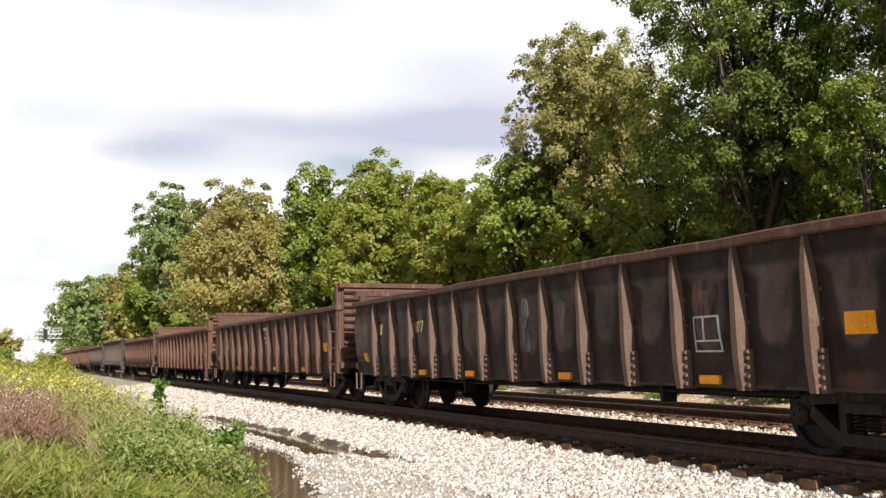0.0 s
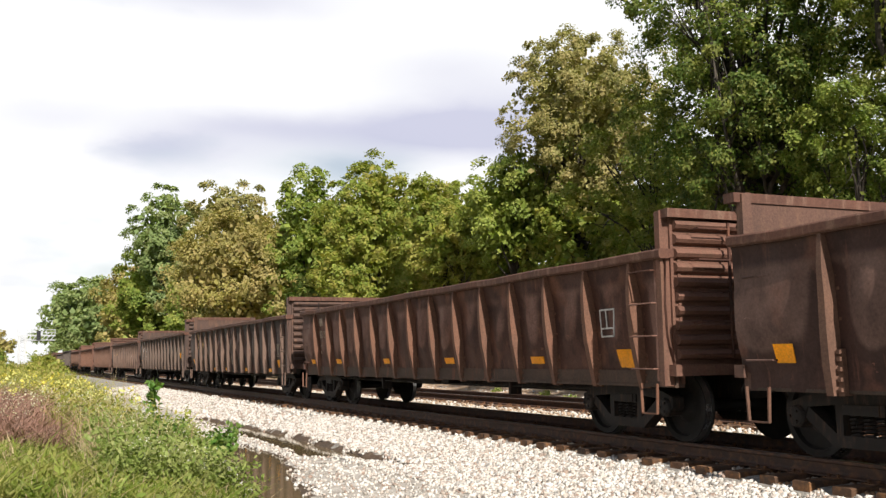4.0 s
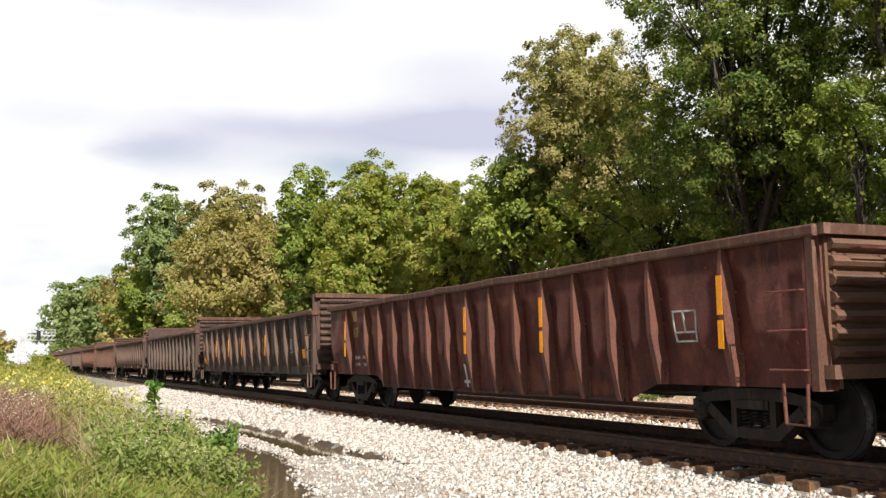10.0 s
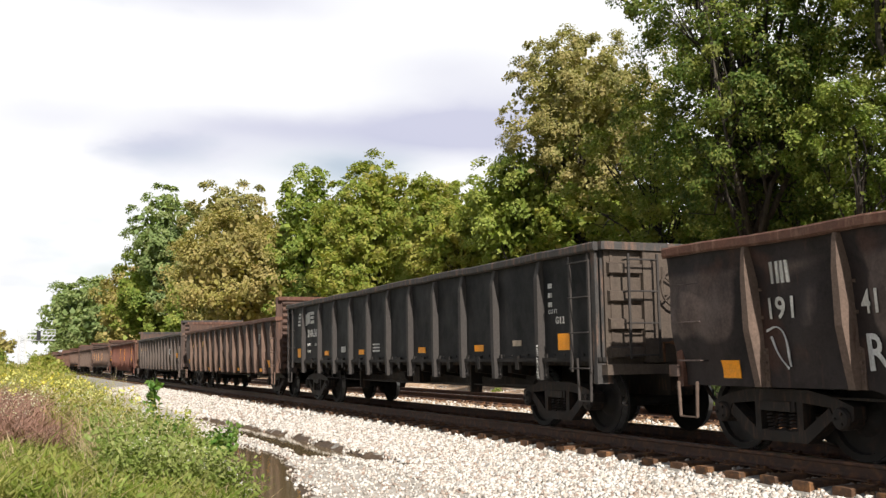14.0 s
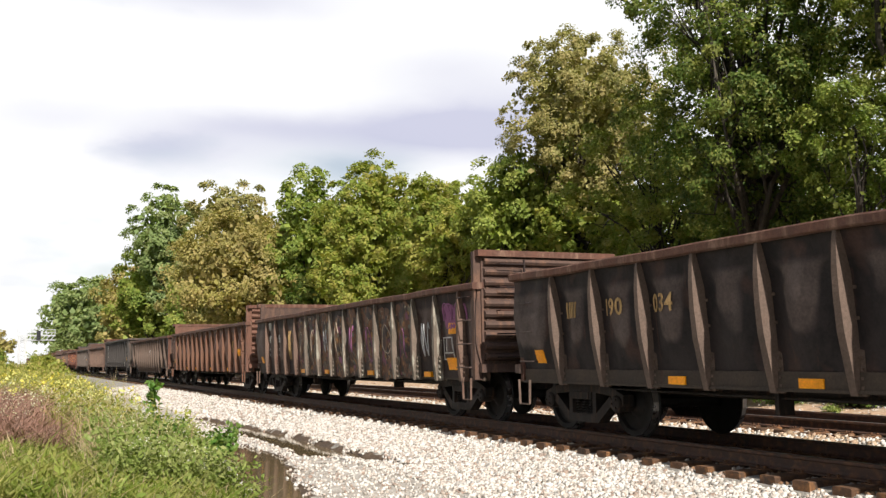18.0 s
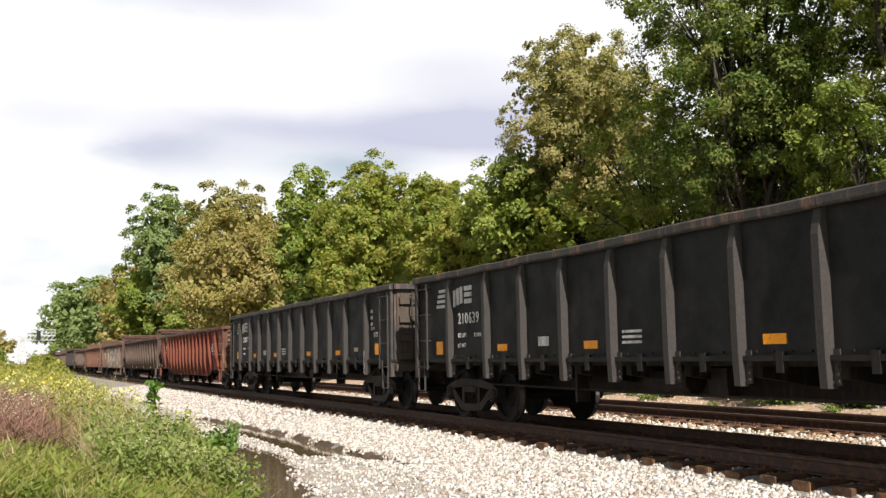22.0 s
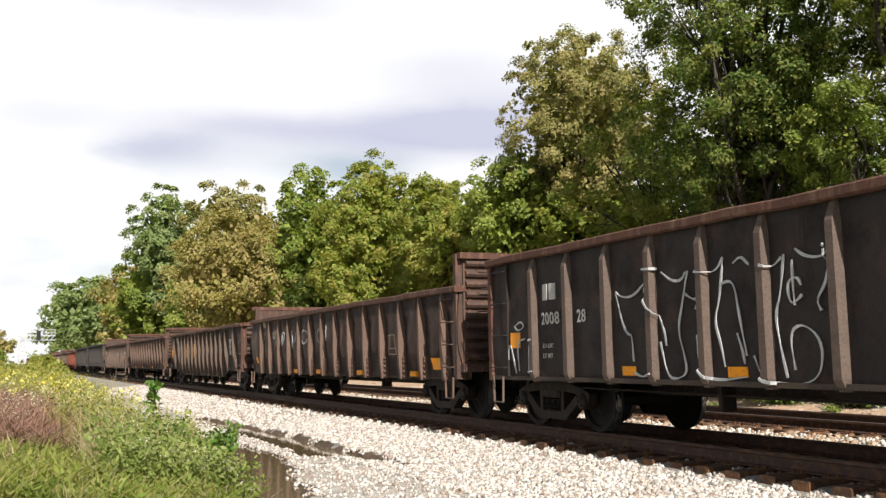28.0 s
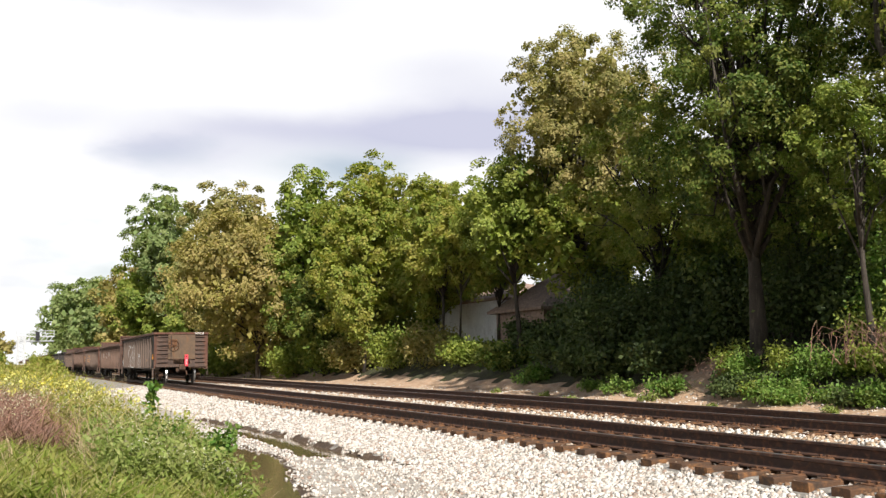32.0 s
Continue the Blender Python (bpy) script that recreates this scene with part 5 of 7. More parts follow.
    def high(front, num, wt, brake):
        t = [(num, h_[0] + 0.3, 1.72, 0.27, "white")] + [("LD LMT", h_[0] + 0.3, 1.48, 0.1, "white"), ("LT WT", h_[0] + 0.3, 1.3, 0.1, "white"), (wt, h_[0] + 0.95, 1.48, 0.09, "white"), ("G12", 14.9, 1.6, 0.14, "white"), ("CU FT", 14.7, 1.75, 0.09, "white")]
        b = [(logo_bars(0.98, 2.38), "white"), ([(h_[2] + 0.45, 1.42, 0.3, 0.14)], "white"), ([(h_[4] + 0.2, 1.45 - 0.07 * i, 0.42, 0.035) for i in range(3)], "white"), ([(h_[9] + 0.55, 1.38, 0.28, 0.09)], "faded"), ([(14.7, 2.2 - 0.14 * i, 0.1, 0.07) for i in range(3)], "white")]
        add(front, "high", "black", 0, 0, brake, text=t, bars=b, upright=[("JACK-LIFT HERE", 10, 0.8, 0.065)])
    high(-169.8, "210636", "223100", True)
    n = number("fishbelly", "191", "413", 0.32, "white", 1.49)
    n["text"] += [("RG", f_[1] + 0.15, 0.95, 0.5, "grafwhite")]
    n["spray"] = [([[(1.55, 1.36), (1.75, 1.42), (1.88, 1.28), (1.87, 0.98)], [(1.62, 1.3), (1.7, 1.1), (1.84, 0.96)]], 0.025, "grafwhite"), (scribble(10, 5.25, 5.95, 1.35, 1.8, 3), 0.04, "grafwhite"), (scribble(12, 6.5, 7.0, 1.55, 1.95, 3), 0.03, "grafwhite"), (scribble(13, 8.75, 9.2, 1.3, 1.9, 4), 0.03, "grafwhite"), (scribble(11, 6.5, 7.0, 1.4, 1.7, 2), 0.03, "graforange")]
    add(-187.42, "fishbelly", "dark", 0, 0, **n)
    n = number("ribbed", "189", "040", 0.32, "gold", 1.64)
    n["bars"] += [(box_mark(r_[11] + 0.3, 1.8), "gold")]
    add(-204.69, "stake", "rust", 0.5, 0.55, **n)
    n = number("ribbed", "188", "916", 0.32, "white", 1.64)
    n["text"] += lines_small("ribbed", 1.4, "white", "LD LMT", "LT WT", "215100", "72600")
    n["bars"] += [(box_mark(r_[12] + 0.25, 1.5, 0.5, 0.4), "white"), ([(14.9, 1.75, 0.34, 0.2)], "yellow")]
    n["spray"] = [(scribble(20 + i, r_[2] + 0.2 + i * 1.09, r_[3] - 0.15 + i * 1.09, 1.05, 1.95, 1), 0.022, c) for i, c in enumerate(("gold", "faded", "faded", "grafwhite", "faded", "grafpink", "grafpink", "faded", "grafpink", "grafwhite"))]
    n["blobs"] = [(r_[3 + i] + 0.53, 1.45 + 0.05 * (i % 3), 0.99, 1.62, "mural", 90 + i) for i in range(8)] + [(r_[6] + 0.52, 1.0, 0.7, 0.4, "grafpink", 77), (14.95, 1.85, 0.5, 0.45, "grafpink", 78)]
    n["mural_ribs"] = range(4, 13)
    n["spray"] += [(scribble(40, 14.7, 15.5, 1.7, 2.15, 5), 0.05, "grafpink")]
    add(-222.19, "stake", "black_brown", 0.5, 0.55, **n)
    n = number("ribbed", "190", "034", 0.32, "gold", 1.66, True)
    n["bars"] += [(box_mark(r_[12] + 0.3, 1.7, 0.5, 0.4), "faded"), ([(r_[8] + 0.45, 1.65 - 0.12 * i, 0.08, 0.09) for i in range(6)], "faded")]
    add(-239.64, "ribbed", "dark", 0, 0.4, **n)
    n = number("fishbelly", "1875", "00", 0.32, "white", 1.70)
    n["text"] += lines_small("fishbelly", 1.5, "white", "LD LMT", "LT WT", "186600", "74000")
    n["bars"] += [(box_mark(f_[13] + 0.42, 1.78, 0.46, 0.4, 0.03), "white")]
    n["spray"] = [([[(f_[7] + 0.3, 1.36), (f_[7] + 0.58, 1.33)], [(f_[7] + 0.44, 1.34), (f_[7] + 0.5, 0.62)], [(f_[7] + 0.26, 0.98), (f_[7] + 0.5, 0.62), (f_[7] + 0.66, 1.03)]], 0.075, "grafwhite")]
    add(-256.88, "fishbelly", "red", 0, 0, **n)
    high(-274.32, "210872", "224100", True)
    high(-291.69, "210639", "213800", True)
    n = number("ribbed", "189", "840", 0.32, "gold", 1.70, True)
    n["text"] += lines_small("ribbed", 1.42, "faded", "LD LMT", "LT WT", "219800", "70800") + [("30", r_[3] + 0.2, 1.55, 0.42, "faded")]
    n["bars"] += [(box_mark(r_[12] + 0.25, 1.85, 0.5, 0.36), "white"), ([(r_[8] + 0.3, 1.85, 0.34, 0.5)], "faded")]
    add(-309.19, "stake", "dark", 0.6, 0.55, **n)
    n = number("ribbed", "189", "974", 0.32, "gold", 1.64, True)
    n["spray"] = [([[(r_[2] + 0.5 + 0.28 * math.cos(a * 0.35), 1.4 + 0.32 * math.sin(a * 0.35)) for a in range(19)]], 0.05, "gold"), (scribble(61, 5.5, 9.5, 1.4, 2.0, 4), 0.09, "graforange")]
    n["bars"] += [(box_mark(r_[12] + 0.3, 1.7, 0.42, 0.36), "gold")]
    add(-326.57, "ribbed", "black_brown", 0, 0.4, True, yellow=[(r_[i] + d, 0.84, 0.34, 0.1) for i, d in ((0, -0.42), (1, 0.35), (4, 0.35), (8, 0.35))] + [(r_[12] + 0.46, 1.12, 0.36, 0.22)], **n)
    n = number("fishbelly", "187", "629", 0.32, "white", 1.60)
    n["bars"] += [([(f_[13] + 0.35 + 0.17 * (j % 3), 1.9 - 0.2 * (j // 3), 0.13, 0.17) for j in range(9)], "grafwhite")]
    n["blobs"] = [(f_[i] + 0.44, 1.68, 0.42, 0.6, ("smudge", "chalk")[i % 2], 30 + i) for i in (3, 4, 5, 6, 7, 9)]
    n["spray"] = [(scribble(70 + i, f_[i] + 0.25, f_[i] + 0.65, 1.7, 2.0, 1), 0.03, "faded") for i in (3, 4, 6)]
    add(-344.17, "fishbelly", "dark", 0, 0, yellow=[(0.5, 1.65, 0.2, 0.3)], rib_yellow=[(i, 1.85, 0.6) for i in (0, 4, 6)], **n)
    n = number("ribbed", "18", "8307", 0.32, "faded", 1.75)
    n["bars"] += [(box_mark(r_[10] + 0.3, 1.62, 0.5, 0.4), "faded")]
    n["spray"] = [(scribble(80, 3.0, 8.5, 1.5, 2.0, 8), 0.04, "grafwhite")]
    add(-361.67, "stake", "black_brown", 0.45, 0.58, **n)
    s_ = KINDS["smooth"]["ribs"]
    t = [("2008", s_[0] + 0.22, 1.6, 0.25, "white"), ("28", s_[1] + 0.22, 1.6, 0.25, "white"), ("LD LMT", s_[0] + 0.24, 1.25, 0.09, "white"), ("LT WT", s_[0] + 0.24, 1.1, 0.09, "white")]
    b = [([(s_[0] + 0.28, 2.2, 0.16, 0.24), (s_[0] + 0.5, 2.2, 0.16, 0.24)], "white"), (box_mark(s_[12] + 0.3, 1.75, 0.6, 0.5, 0.035), "grafwhite"), ([(s_[12] + 0.42, 1.0, 0.3, 0.08)], "white")]
    # tall looping letters over the ribs, and two small tags
    sp = [[(3.71, 1.96), (3.84, 1.88), (4.12, 1.87), (4.34, 2.02)], [(3.71, 1.94), (3.85, 1.56), (3.99, 1.38), (4.07, 1.4), (4.08, 1.04)], [(4.08, 0.9), (4.24, 0.84), (4.5, 0.89)],
          [(4.33, 1.97), (4.45, 1.71), (4.62, 1.65), (4.74, 1.39), (4.76, 1.23)], [(4.36, 2.2), (4.62, 2.19)], [(4.71, 2.14), (4.95, 2.01), (5.13, 2.0), (5.19, 2.1)],
          [(5.23, 2.11), (5.12, 1.71), (5.0, 1.41), (5.1, 1.11), (5.15, 0.91), (4.98, 0.83), (4.76, 0.85), (4.64, 1.28)]]
    sp += [[(5.18, 1.84), (5.28, 1.77), (5.43, 1.79), (5.33, 1.65)], [(5.16, 1.67), (5.32, 1.59)], [(5.35, 1.35), (5.35, 1.04), (5.45, 0.88), (5.69, 0.82), (6.16, 0.87)], [(5.35, 2.1), (5.48, 2.07), (5.73, 2.06), (5.86, 2.21)],
           [(5.85, 2.18), (5.78, 1.74), (5.66, 1.5), (5.77, 1.23), (5.82, 0.98)], [(5.79, 1.9), (5.91, 1.94), (6.02, 1.91), (6.08, 1.69), (6.19, 1.1)], [(6.06, 1.35), (6.13, 1.16), (6.15, 1.01)], [(6.02, 2.13), (6.15, 2.2), (6.27, 2.09)]]
    sp += [[(6.51, 2.06), (6.63, 2.03), (6.76, 2.12)], [(6.8, 2.15), (6.73, 1.74), (6.64, 1.54), (6.66, 1.33), (6.77, 0.87)], [(6.29, 1.1), (6.38, 0.89), (6.5, 0.81), (7.06, 0.8), (7.25, 0.95), (7.26, 1.26), (7.03, 1.43), (6.84, 1.33), (6.89, 0.95)],
           [(6.97, 2.19), (7.12, 2.09), (7.34, 2.07), (7.42, 2.19)], [(7.42, 2.14), (7.36, 1.81), (7.22, 1.65), (7.28, 1.54)], [(6.92, 2.08), (6.92, 1.85), (6.94, 1.61)], [(7.04, 1.81), (6.99, 1.9), (6.86, 1.88), (6.84, 1.73), (6.9, 1.61), (7.05, 1.71)]]
    tag = [[(0.62, 0.86), (0.74, 1.45), (0.9, 0.86)], [(0.66, 1.08), (0.86, 1.08)], [(1.0, 0.9), (0.98, 1.35), (1.2, 1.4)], [(1.02, 1.12), (1.2, 1.14)], [(1.3, 0.88), (1.3, 1.35), (1.5, 1.38)], [(1.3, 0.88), (1.52, 0.9)], [(0.9, 1.6), (1.1, 1.68), (1.2, 1.58), (1.0, 1.52), (0.9, 1.6)]]
    tag2 = [[(9.3, 0.84), (9.34, 1.4), (9.5, 1.45), (9.55, 0.84)], [(9.42, 1.5), (9.55, 1.62), (9.68, 1.52), (9.55, 1.44), (9.42, 1.5)], [(9.7, 0.84), (9.72, 1.35)], [(9.85, 0.84), (9.8, 1.3), (9.95, 1.35)]]
    add(-378.98, "smooth", "dusky", 0, 0, True, text=t, bars=b, over=True, spray=[(sp, 0.032, "grafwhite"), (tag, 0.03, "grafwhite"), (tag2, 0.03, "grafwhite")])
    return out


CARS = []
for kind, paint, f, r, brake, front, w in train_list():
    CARS.append((build_car(kind, paint, f, r, brake, w), front - KINDS[kind]["L"] / 2))


def rear_marker(car):
    """The red end-of-train marker on the last car's coupler."""
    L = KINDS["smooth"]["L"]
    g = Geo()
    g.box(-0.07, 0.07, -0.09, 0.09, 0.90, 1.52, 0.02)
    ob = part("end_marker", g.mesh("end_marker", M["eot"]), car, "bright red end-of-train marker", pose(-L / 2 - 0.36, -0.22, 0))
    part("lens", Geo().box(-0.08, -0.068, -0.04, 0.04, 1.38, 1.46).mesh("lens", M["steel_dark"]), ob)
    for i in range(3):
        part("marking", Geo().box(-0.076, -0.07, -0.05, 0.05, 1.0 + i * 0.1, 1.04 + i * 0.1).mesh("marking", M["white"]), ob)
    part("lettering", text_mesh("200828", 0.15, "white"), car, "stencilled car number", Matrix(((0, 0, -1, -L / 2 - 0.095), (-1, 0, 0, -0.72), (0, 1, 0, 2.625), (0, 0, 0, 1))))


rear_marker(CARS[-1][0])


def rusty_rear(car):
    """The rear of the last car: rusty coupler and truck, coloured lighter for the sun on them, a tan door plate."""
    # lighter rust than on other trucks, with the sunlight put into its colour
    gear = worn("sunlit_gear_rust", (0.1, 0.056, 0.036), (0.045, 0.028, 0.02), (0.17, 0.09, 0.05), 0.5, 0.85, 0, 3, True, 0.006)
    tan = worn("dusty_tan_plate", (0.125, 0.082, 0.052), (0.085, 0.058, 0.04), (0.17, 0.085, 0.04), 0.4, 0.8, 0, 1.6)
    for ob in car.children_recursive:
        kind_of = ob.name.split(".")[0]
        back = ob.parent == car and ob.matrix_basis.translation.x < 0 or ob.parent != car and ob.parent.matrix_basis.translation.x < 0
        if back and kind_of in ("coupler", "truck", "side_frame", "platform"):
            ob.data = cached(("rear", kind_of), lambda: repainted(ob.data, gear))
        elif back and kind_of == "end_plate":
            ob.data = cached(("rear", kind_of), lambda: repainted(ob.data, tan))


rusty_rear(CARS[-1][0])

# ---------------------------------------------------------------- plants
M["bark"] = worn("bark", (0.055, 0.045, 0.036), (0.032, 0.026, 0.021), (0.085, 0.072, 0.056), 0.5, 0.95, 0, 2.0, True, 0.03)
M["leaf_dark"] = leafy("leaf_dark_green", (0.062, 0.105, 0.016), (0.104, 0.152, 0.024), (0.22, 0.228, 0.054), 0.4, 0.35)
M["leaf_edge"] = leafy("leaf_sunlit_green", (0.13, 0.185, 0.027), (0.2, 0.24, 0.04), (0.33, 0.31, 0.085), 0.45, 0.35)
M["leaf_mid"] = leafy("leaf_green", (0.145, 0.21, 0.036), (0.225, 0.28, 0.05), (0.31, 0.33, 0.075), 0.42)
M["leaf_lime"] = leafy("leaf_yellow_green", (0.185, 0.24, 0.04), (0.26, 0.29, 0.05), (0.35, 0.315, 0.075), 0.45)
M["leaf_pale"] = leafy("leaf_pale_olive", (0.2, 0.198, 0.065), (0.285, 0.265, 0.09), (0.38, 0.31, 0.13), 0.42)
M["leaf_brown"] = leafy("leaf_turning_brown", (0.3, 0.262, 0.095), (0.335, 0.305, 0.082), (0.39, 0.3, 0.12), 0.42, 0.18)
M["leaf_far"] = leafy("leaf_far_green", (0.178, 0.245, 0.0891), (0.223, 0.283, 0.0966), (0.267, 0.297, 0.119), 0.4, 0.12)
# darkened leaf green: the shade under the trees is put into the colour
M["ivy"] = leafy("shade_dark_leaf", (0.034, 0.058, 0.014), (0.052, 0.08, 0.02), (0.09, 0.115, 0.036), 0.25, 0.6)
M["vine"] = leafy("vine_leaf", (0.0805, 0.172, 0.0253), (0.138, 0.23, 0.0403), (0.196, 0.253, 0.0633), 0.35, 0.6)
M["grass"] = leafy("grass_blade", (0.2, 0.25, 0.035), (0.31, 0.31, 0.06), (0.4, 0.33, 0.12), 0.4, 0.9)
M["grass_fresh"] = leafy("fresh_grass", (0.14, 0.2, 0.026), (0.23, 0.265, 0.045), (0.33, 0.3, 0.1), 0.4, 0.9)
M["weed"] = leafy("weed_leaf", (0.15, 0.22, 0.045), (0.23, 0.28, 0.07), (0.29, 0.3, 0.11), 0.4, 0.9)
M["straw"] = leafy("dry_straw", (0.42, 0.33, 0.19), (0.5, 0.42, 0.27), (0.34, 0.24, 0.14), 0.3, 0.9)
M["brush"] = leafy("dead_brush", (0.26, 0.14, 0.1), (0.35, 0.2, 0.145), (0.18, 0.11, 0.085), 0.15, 0.9)
M["petal_white"] = leafy("white_petal", (0.55, 0.55, 0.42), (0.62, 0.62, 0.5), (0.5, 0.5, 0.26), 0.3)
M["petal_yellow"] = leafy("yellow_petal", (0.6, 0.5, 0.06), (0.66, 0.58, 0.12), (0.7, 0.68, 0.3), 0.3)


def leaf_quads(p, size, rng, up=0.35, long=1.5, centre=None):
    """Folded leaf quads at the points p: base, side, tip, side. They face upwards, and outwards from a centre."""
    n = len(p)
    d = rng.normal(size=(n, 3)); d[:, 2] -= 0.25
    d /= np.linalg.norm(d, axis=1)[:, None]
    nv = rng.normal(size=(n, 3)) * 0.8; nv[:, 2] += up * 2.2
    if centre is not None:
        o = p - centre
        nv = nv * 0.75 + 1.5 * o / (np.linalg.norm(o, axis=1)[:, None] + 1e-6)
        d -= 0.75 * nv * (d * nv).sum(1)[:, None] / (nv * nv).sum(1)[:, None]
        d /= np.linalg.norm(d, axis=1)[:, None]
    w = np.cross(d, nv); w /= np.linalg.norm(w, axis=1)[:, None] + 1e-9
    nn = np.cross(w, d)
    L = (size * rng.uniform(0.65, 1.35, n))[:, None]
    W = L / long / 2
    v = np.stack([p, p + d * L * 0.5 + w * W + nn * W * 0.35, p + d * L, p + d * L * 0.5 - w * W + nn * W * 0.35], 1).reshape(-1, 3)
    return v, np.arange(4 * n).reshape(n, 4)


def make_tree(s, r, top, crown_low, radius, mat, n, leaf, seed, label, lobes=14, trunk=0.22, lean=0.0, fork=4, per=150, tuft=0.0, kind_words="tree", name="tree"):
    """A tapered, forking trunk, limbs to each lobe of the crown, and leaves gathered on the lobes."""
    rng = np.random.default_rng(seed)
    if s > 40:
        n, leaf, radius, lobes = int(n * 0.9), leaf * 1.1, radius * 1.1, lobes + 9
    tuft = tuft or 0.1 * radius + leaf
    z0 = float(ground_z(s, r)) - 0.1
    base = Vector((s, -r, z0))
    th = tagged(new(name), label, kind_words)
    th.location = base
    H, low = top - z0, crown_low - z0
    mid, hh = (H + low) / 2, (H - low) / 2
    cs = []
    for i in range(lobes):
        # lobes spread evenly round the crown, three in four near its skin
        a = 2.39996 * i + rng.uniform(-0.5, 0.5)
        u = 1 - 2 * (i + 0.5) / lobes + rng.uniform(-0.08, 0.08)
        rl = min(radius, hh) * (rng.uniform(0.3, 0.46) if s < 40 else rng.uniform(0.36, 0.54))
        q = math.sqrt(max(0.05, 1 - u * u * 0.92)) * (rng.uniform(0.8, 1.05) if i % 4 else rng.uniform(0.15, 0.6)) * (1 - rl / radius)
        cs.append((np.array([lean * (u + 1) + q * radius * math.cos(a), q * radius * math.sin(a), mid + u * (hh - rl * 0.95)]), rl))
    g = Geo()
    bend = rng.uniform(-0.25, 0.25, 2)
    fork_z = max(low * 0.75, H * 0.16)
    g.tube([(0, 0, 0), (bend[0] * 0.4, bend[1] * 0.4, fork_z * 0.5), (bend[0], bend[1], fork_z), (bend[0] + lean * 0.6, bend[1], mid * 0.9), (bend[0] + lean, bend[1], mid + hh * 0.45)], trunk, 8, trunk * 0.16)
    part("trunk", g.mesh("trunk", M["bark"], True), th)
    for i, (c, rl) in enumerate(cs):
        limbs = Geo()
        z1 = rng.uniform(0.9, 1.0) * fork_z + (c[2] - fork_z) * rng.uniform(0.1, 0.45)
        z1 = max(z1, fork_z * 0.8)
        t = np.clip((z1 - fork_z) / max(0.1, H - fork_z), 0, 1)
        st = np.array([bend[0] + lean * t, bend[1], z1])
        m1 = st + (c - st) * 0.5 + rng.normal(size=3) * radius * 0.07
        limbs.tube([st, m1, m1 + (c - m1) * 0.85], trunk * rng.uniform(0.28, 0.5), 5, trunk * 0.07)
        for _ in range(fork):
            e = m1 + (c - m1) * 0.8 + np.clip(rng.normal(size=3), -1, 1) * rl * 0.45
            limbs.tube([m1 + (c - m1) * rng.uniform(0.2, 0.9), (m1 + e) / 2 + rng.normal(size=3) * 0.15, e], trunk * 0.12, 4, trunk * 0.03)
        part("limb", limbs.mesh("limb", M["bark"], True), th)
    # the crown: lobes carry tufts on their skin, and tufts carry the leaves, so that dark clefts stay between them
    mid3 = np.array([lean * 0.5, 0, mid])
    ntu = max(70, n // per)
    lc, lr = np.array([c for c, _ in cs]), np.array([q for _, q in cs])
    wt = lr ** 2 / (lr ** 2).sum()
    li = rng.choice(lobes, ntu, p=wt)
    u = rng.normal(size=(ntu, 3))
    out = (lc[li] - mid3) / radius
    u = u / np.linalg.norm(u, axis=1)[:, None] + out * 0.55 + np.array([0, 0, 0.18])
    u /= np.linalg.norm(u, axis=1)[:, None]
    depth = np.where(rng.random(ntu) < 0.85, rng.uniform(0.72, 1.12, ntu), rng.uniform(0.1, 0.7, ntu))
    tc = lc[li] + u * (lr[li] * depth)[:, None]
    tr = tuft * rng.uniform(0.55, 1.35, ntu)
    idx = rng.integers(0, ntu, n)
    q = rng.normal(size=(n, 3)); q /= np.linalg.norm(q, axis=1)[:, None]
    q = q + u[idx] * 0.7
    q[:, 2] += 0.25
    q /= np.linalg.norm(q, axis=1)[:, None]
    pts = tc[idx] + q * (tr[idx] * rng.random(n) ** 0.45)[:, None] * np.array([1.0, 1.0, 0.8])
    v, f = leaf_quads(pts, leaf, rng, long=1.8 if s < 40 else 1.5, centre=tc[idx] - u[idx] * (tr[idx] * 0.5)[:, None])
    # broad inner sprays close the heart of each lobe
    m = n // (40 if s < 40 else 9)
    li = rng.choice(lobes, m, p=wt)
    q = rng.normal(size=(m, 3)); q /= np.linalg.norm(q, axis=1)[:, None]
    v2, f2 = leaf_quads(lc[li] + q * (lr[li] * rng.uniform(0.1, 0.8, m))[:, None], leaf * (1.5 if s < 40 else 2.2), rng, long=1.4)
    v, f = np.concatenate([v, v2]), np.concatenate([f, f2 + len(v)])
    part("crown", np_mesh("crown", v, f, M[mat]), th)
    return th


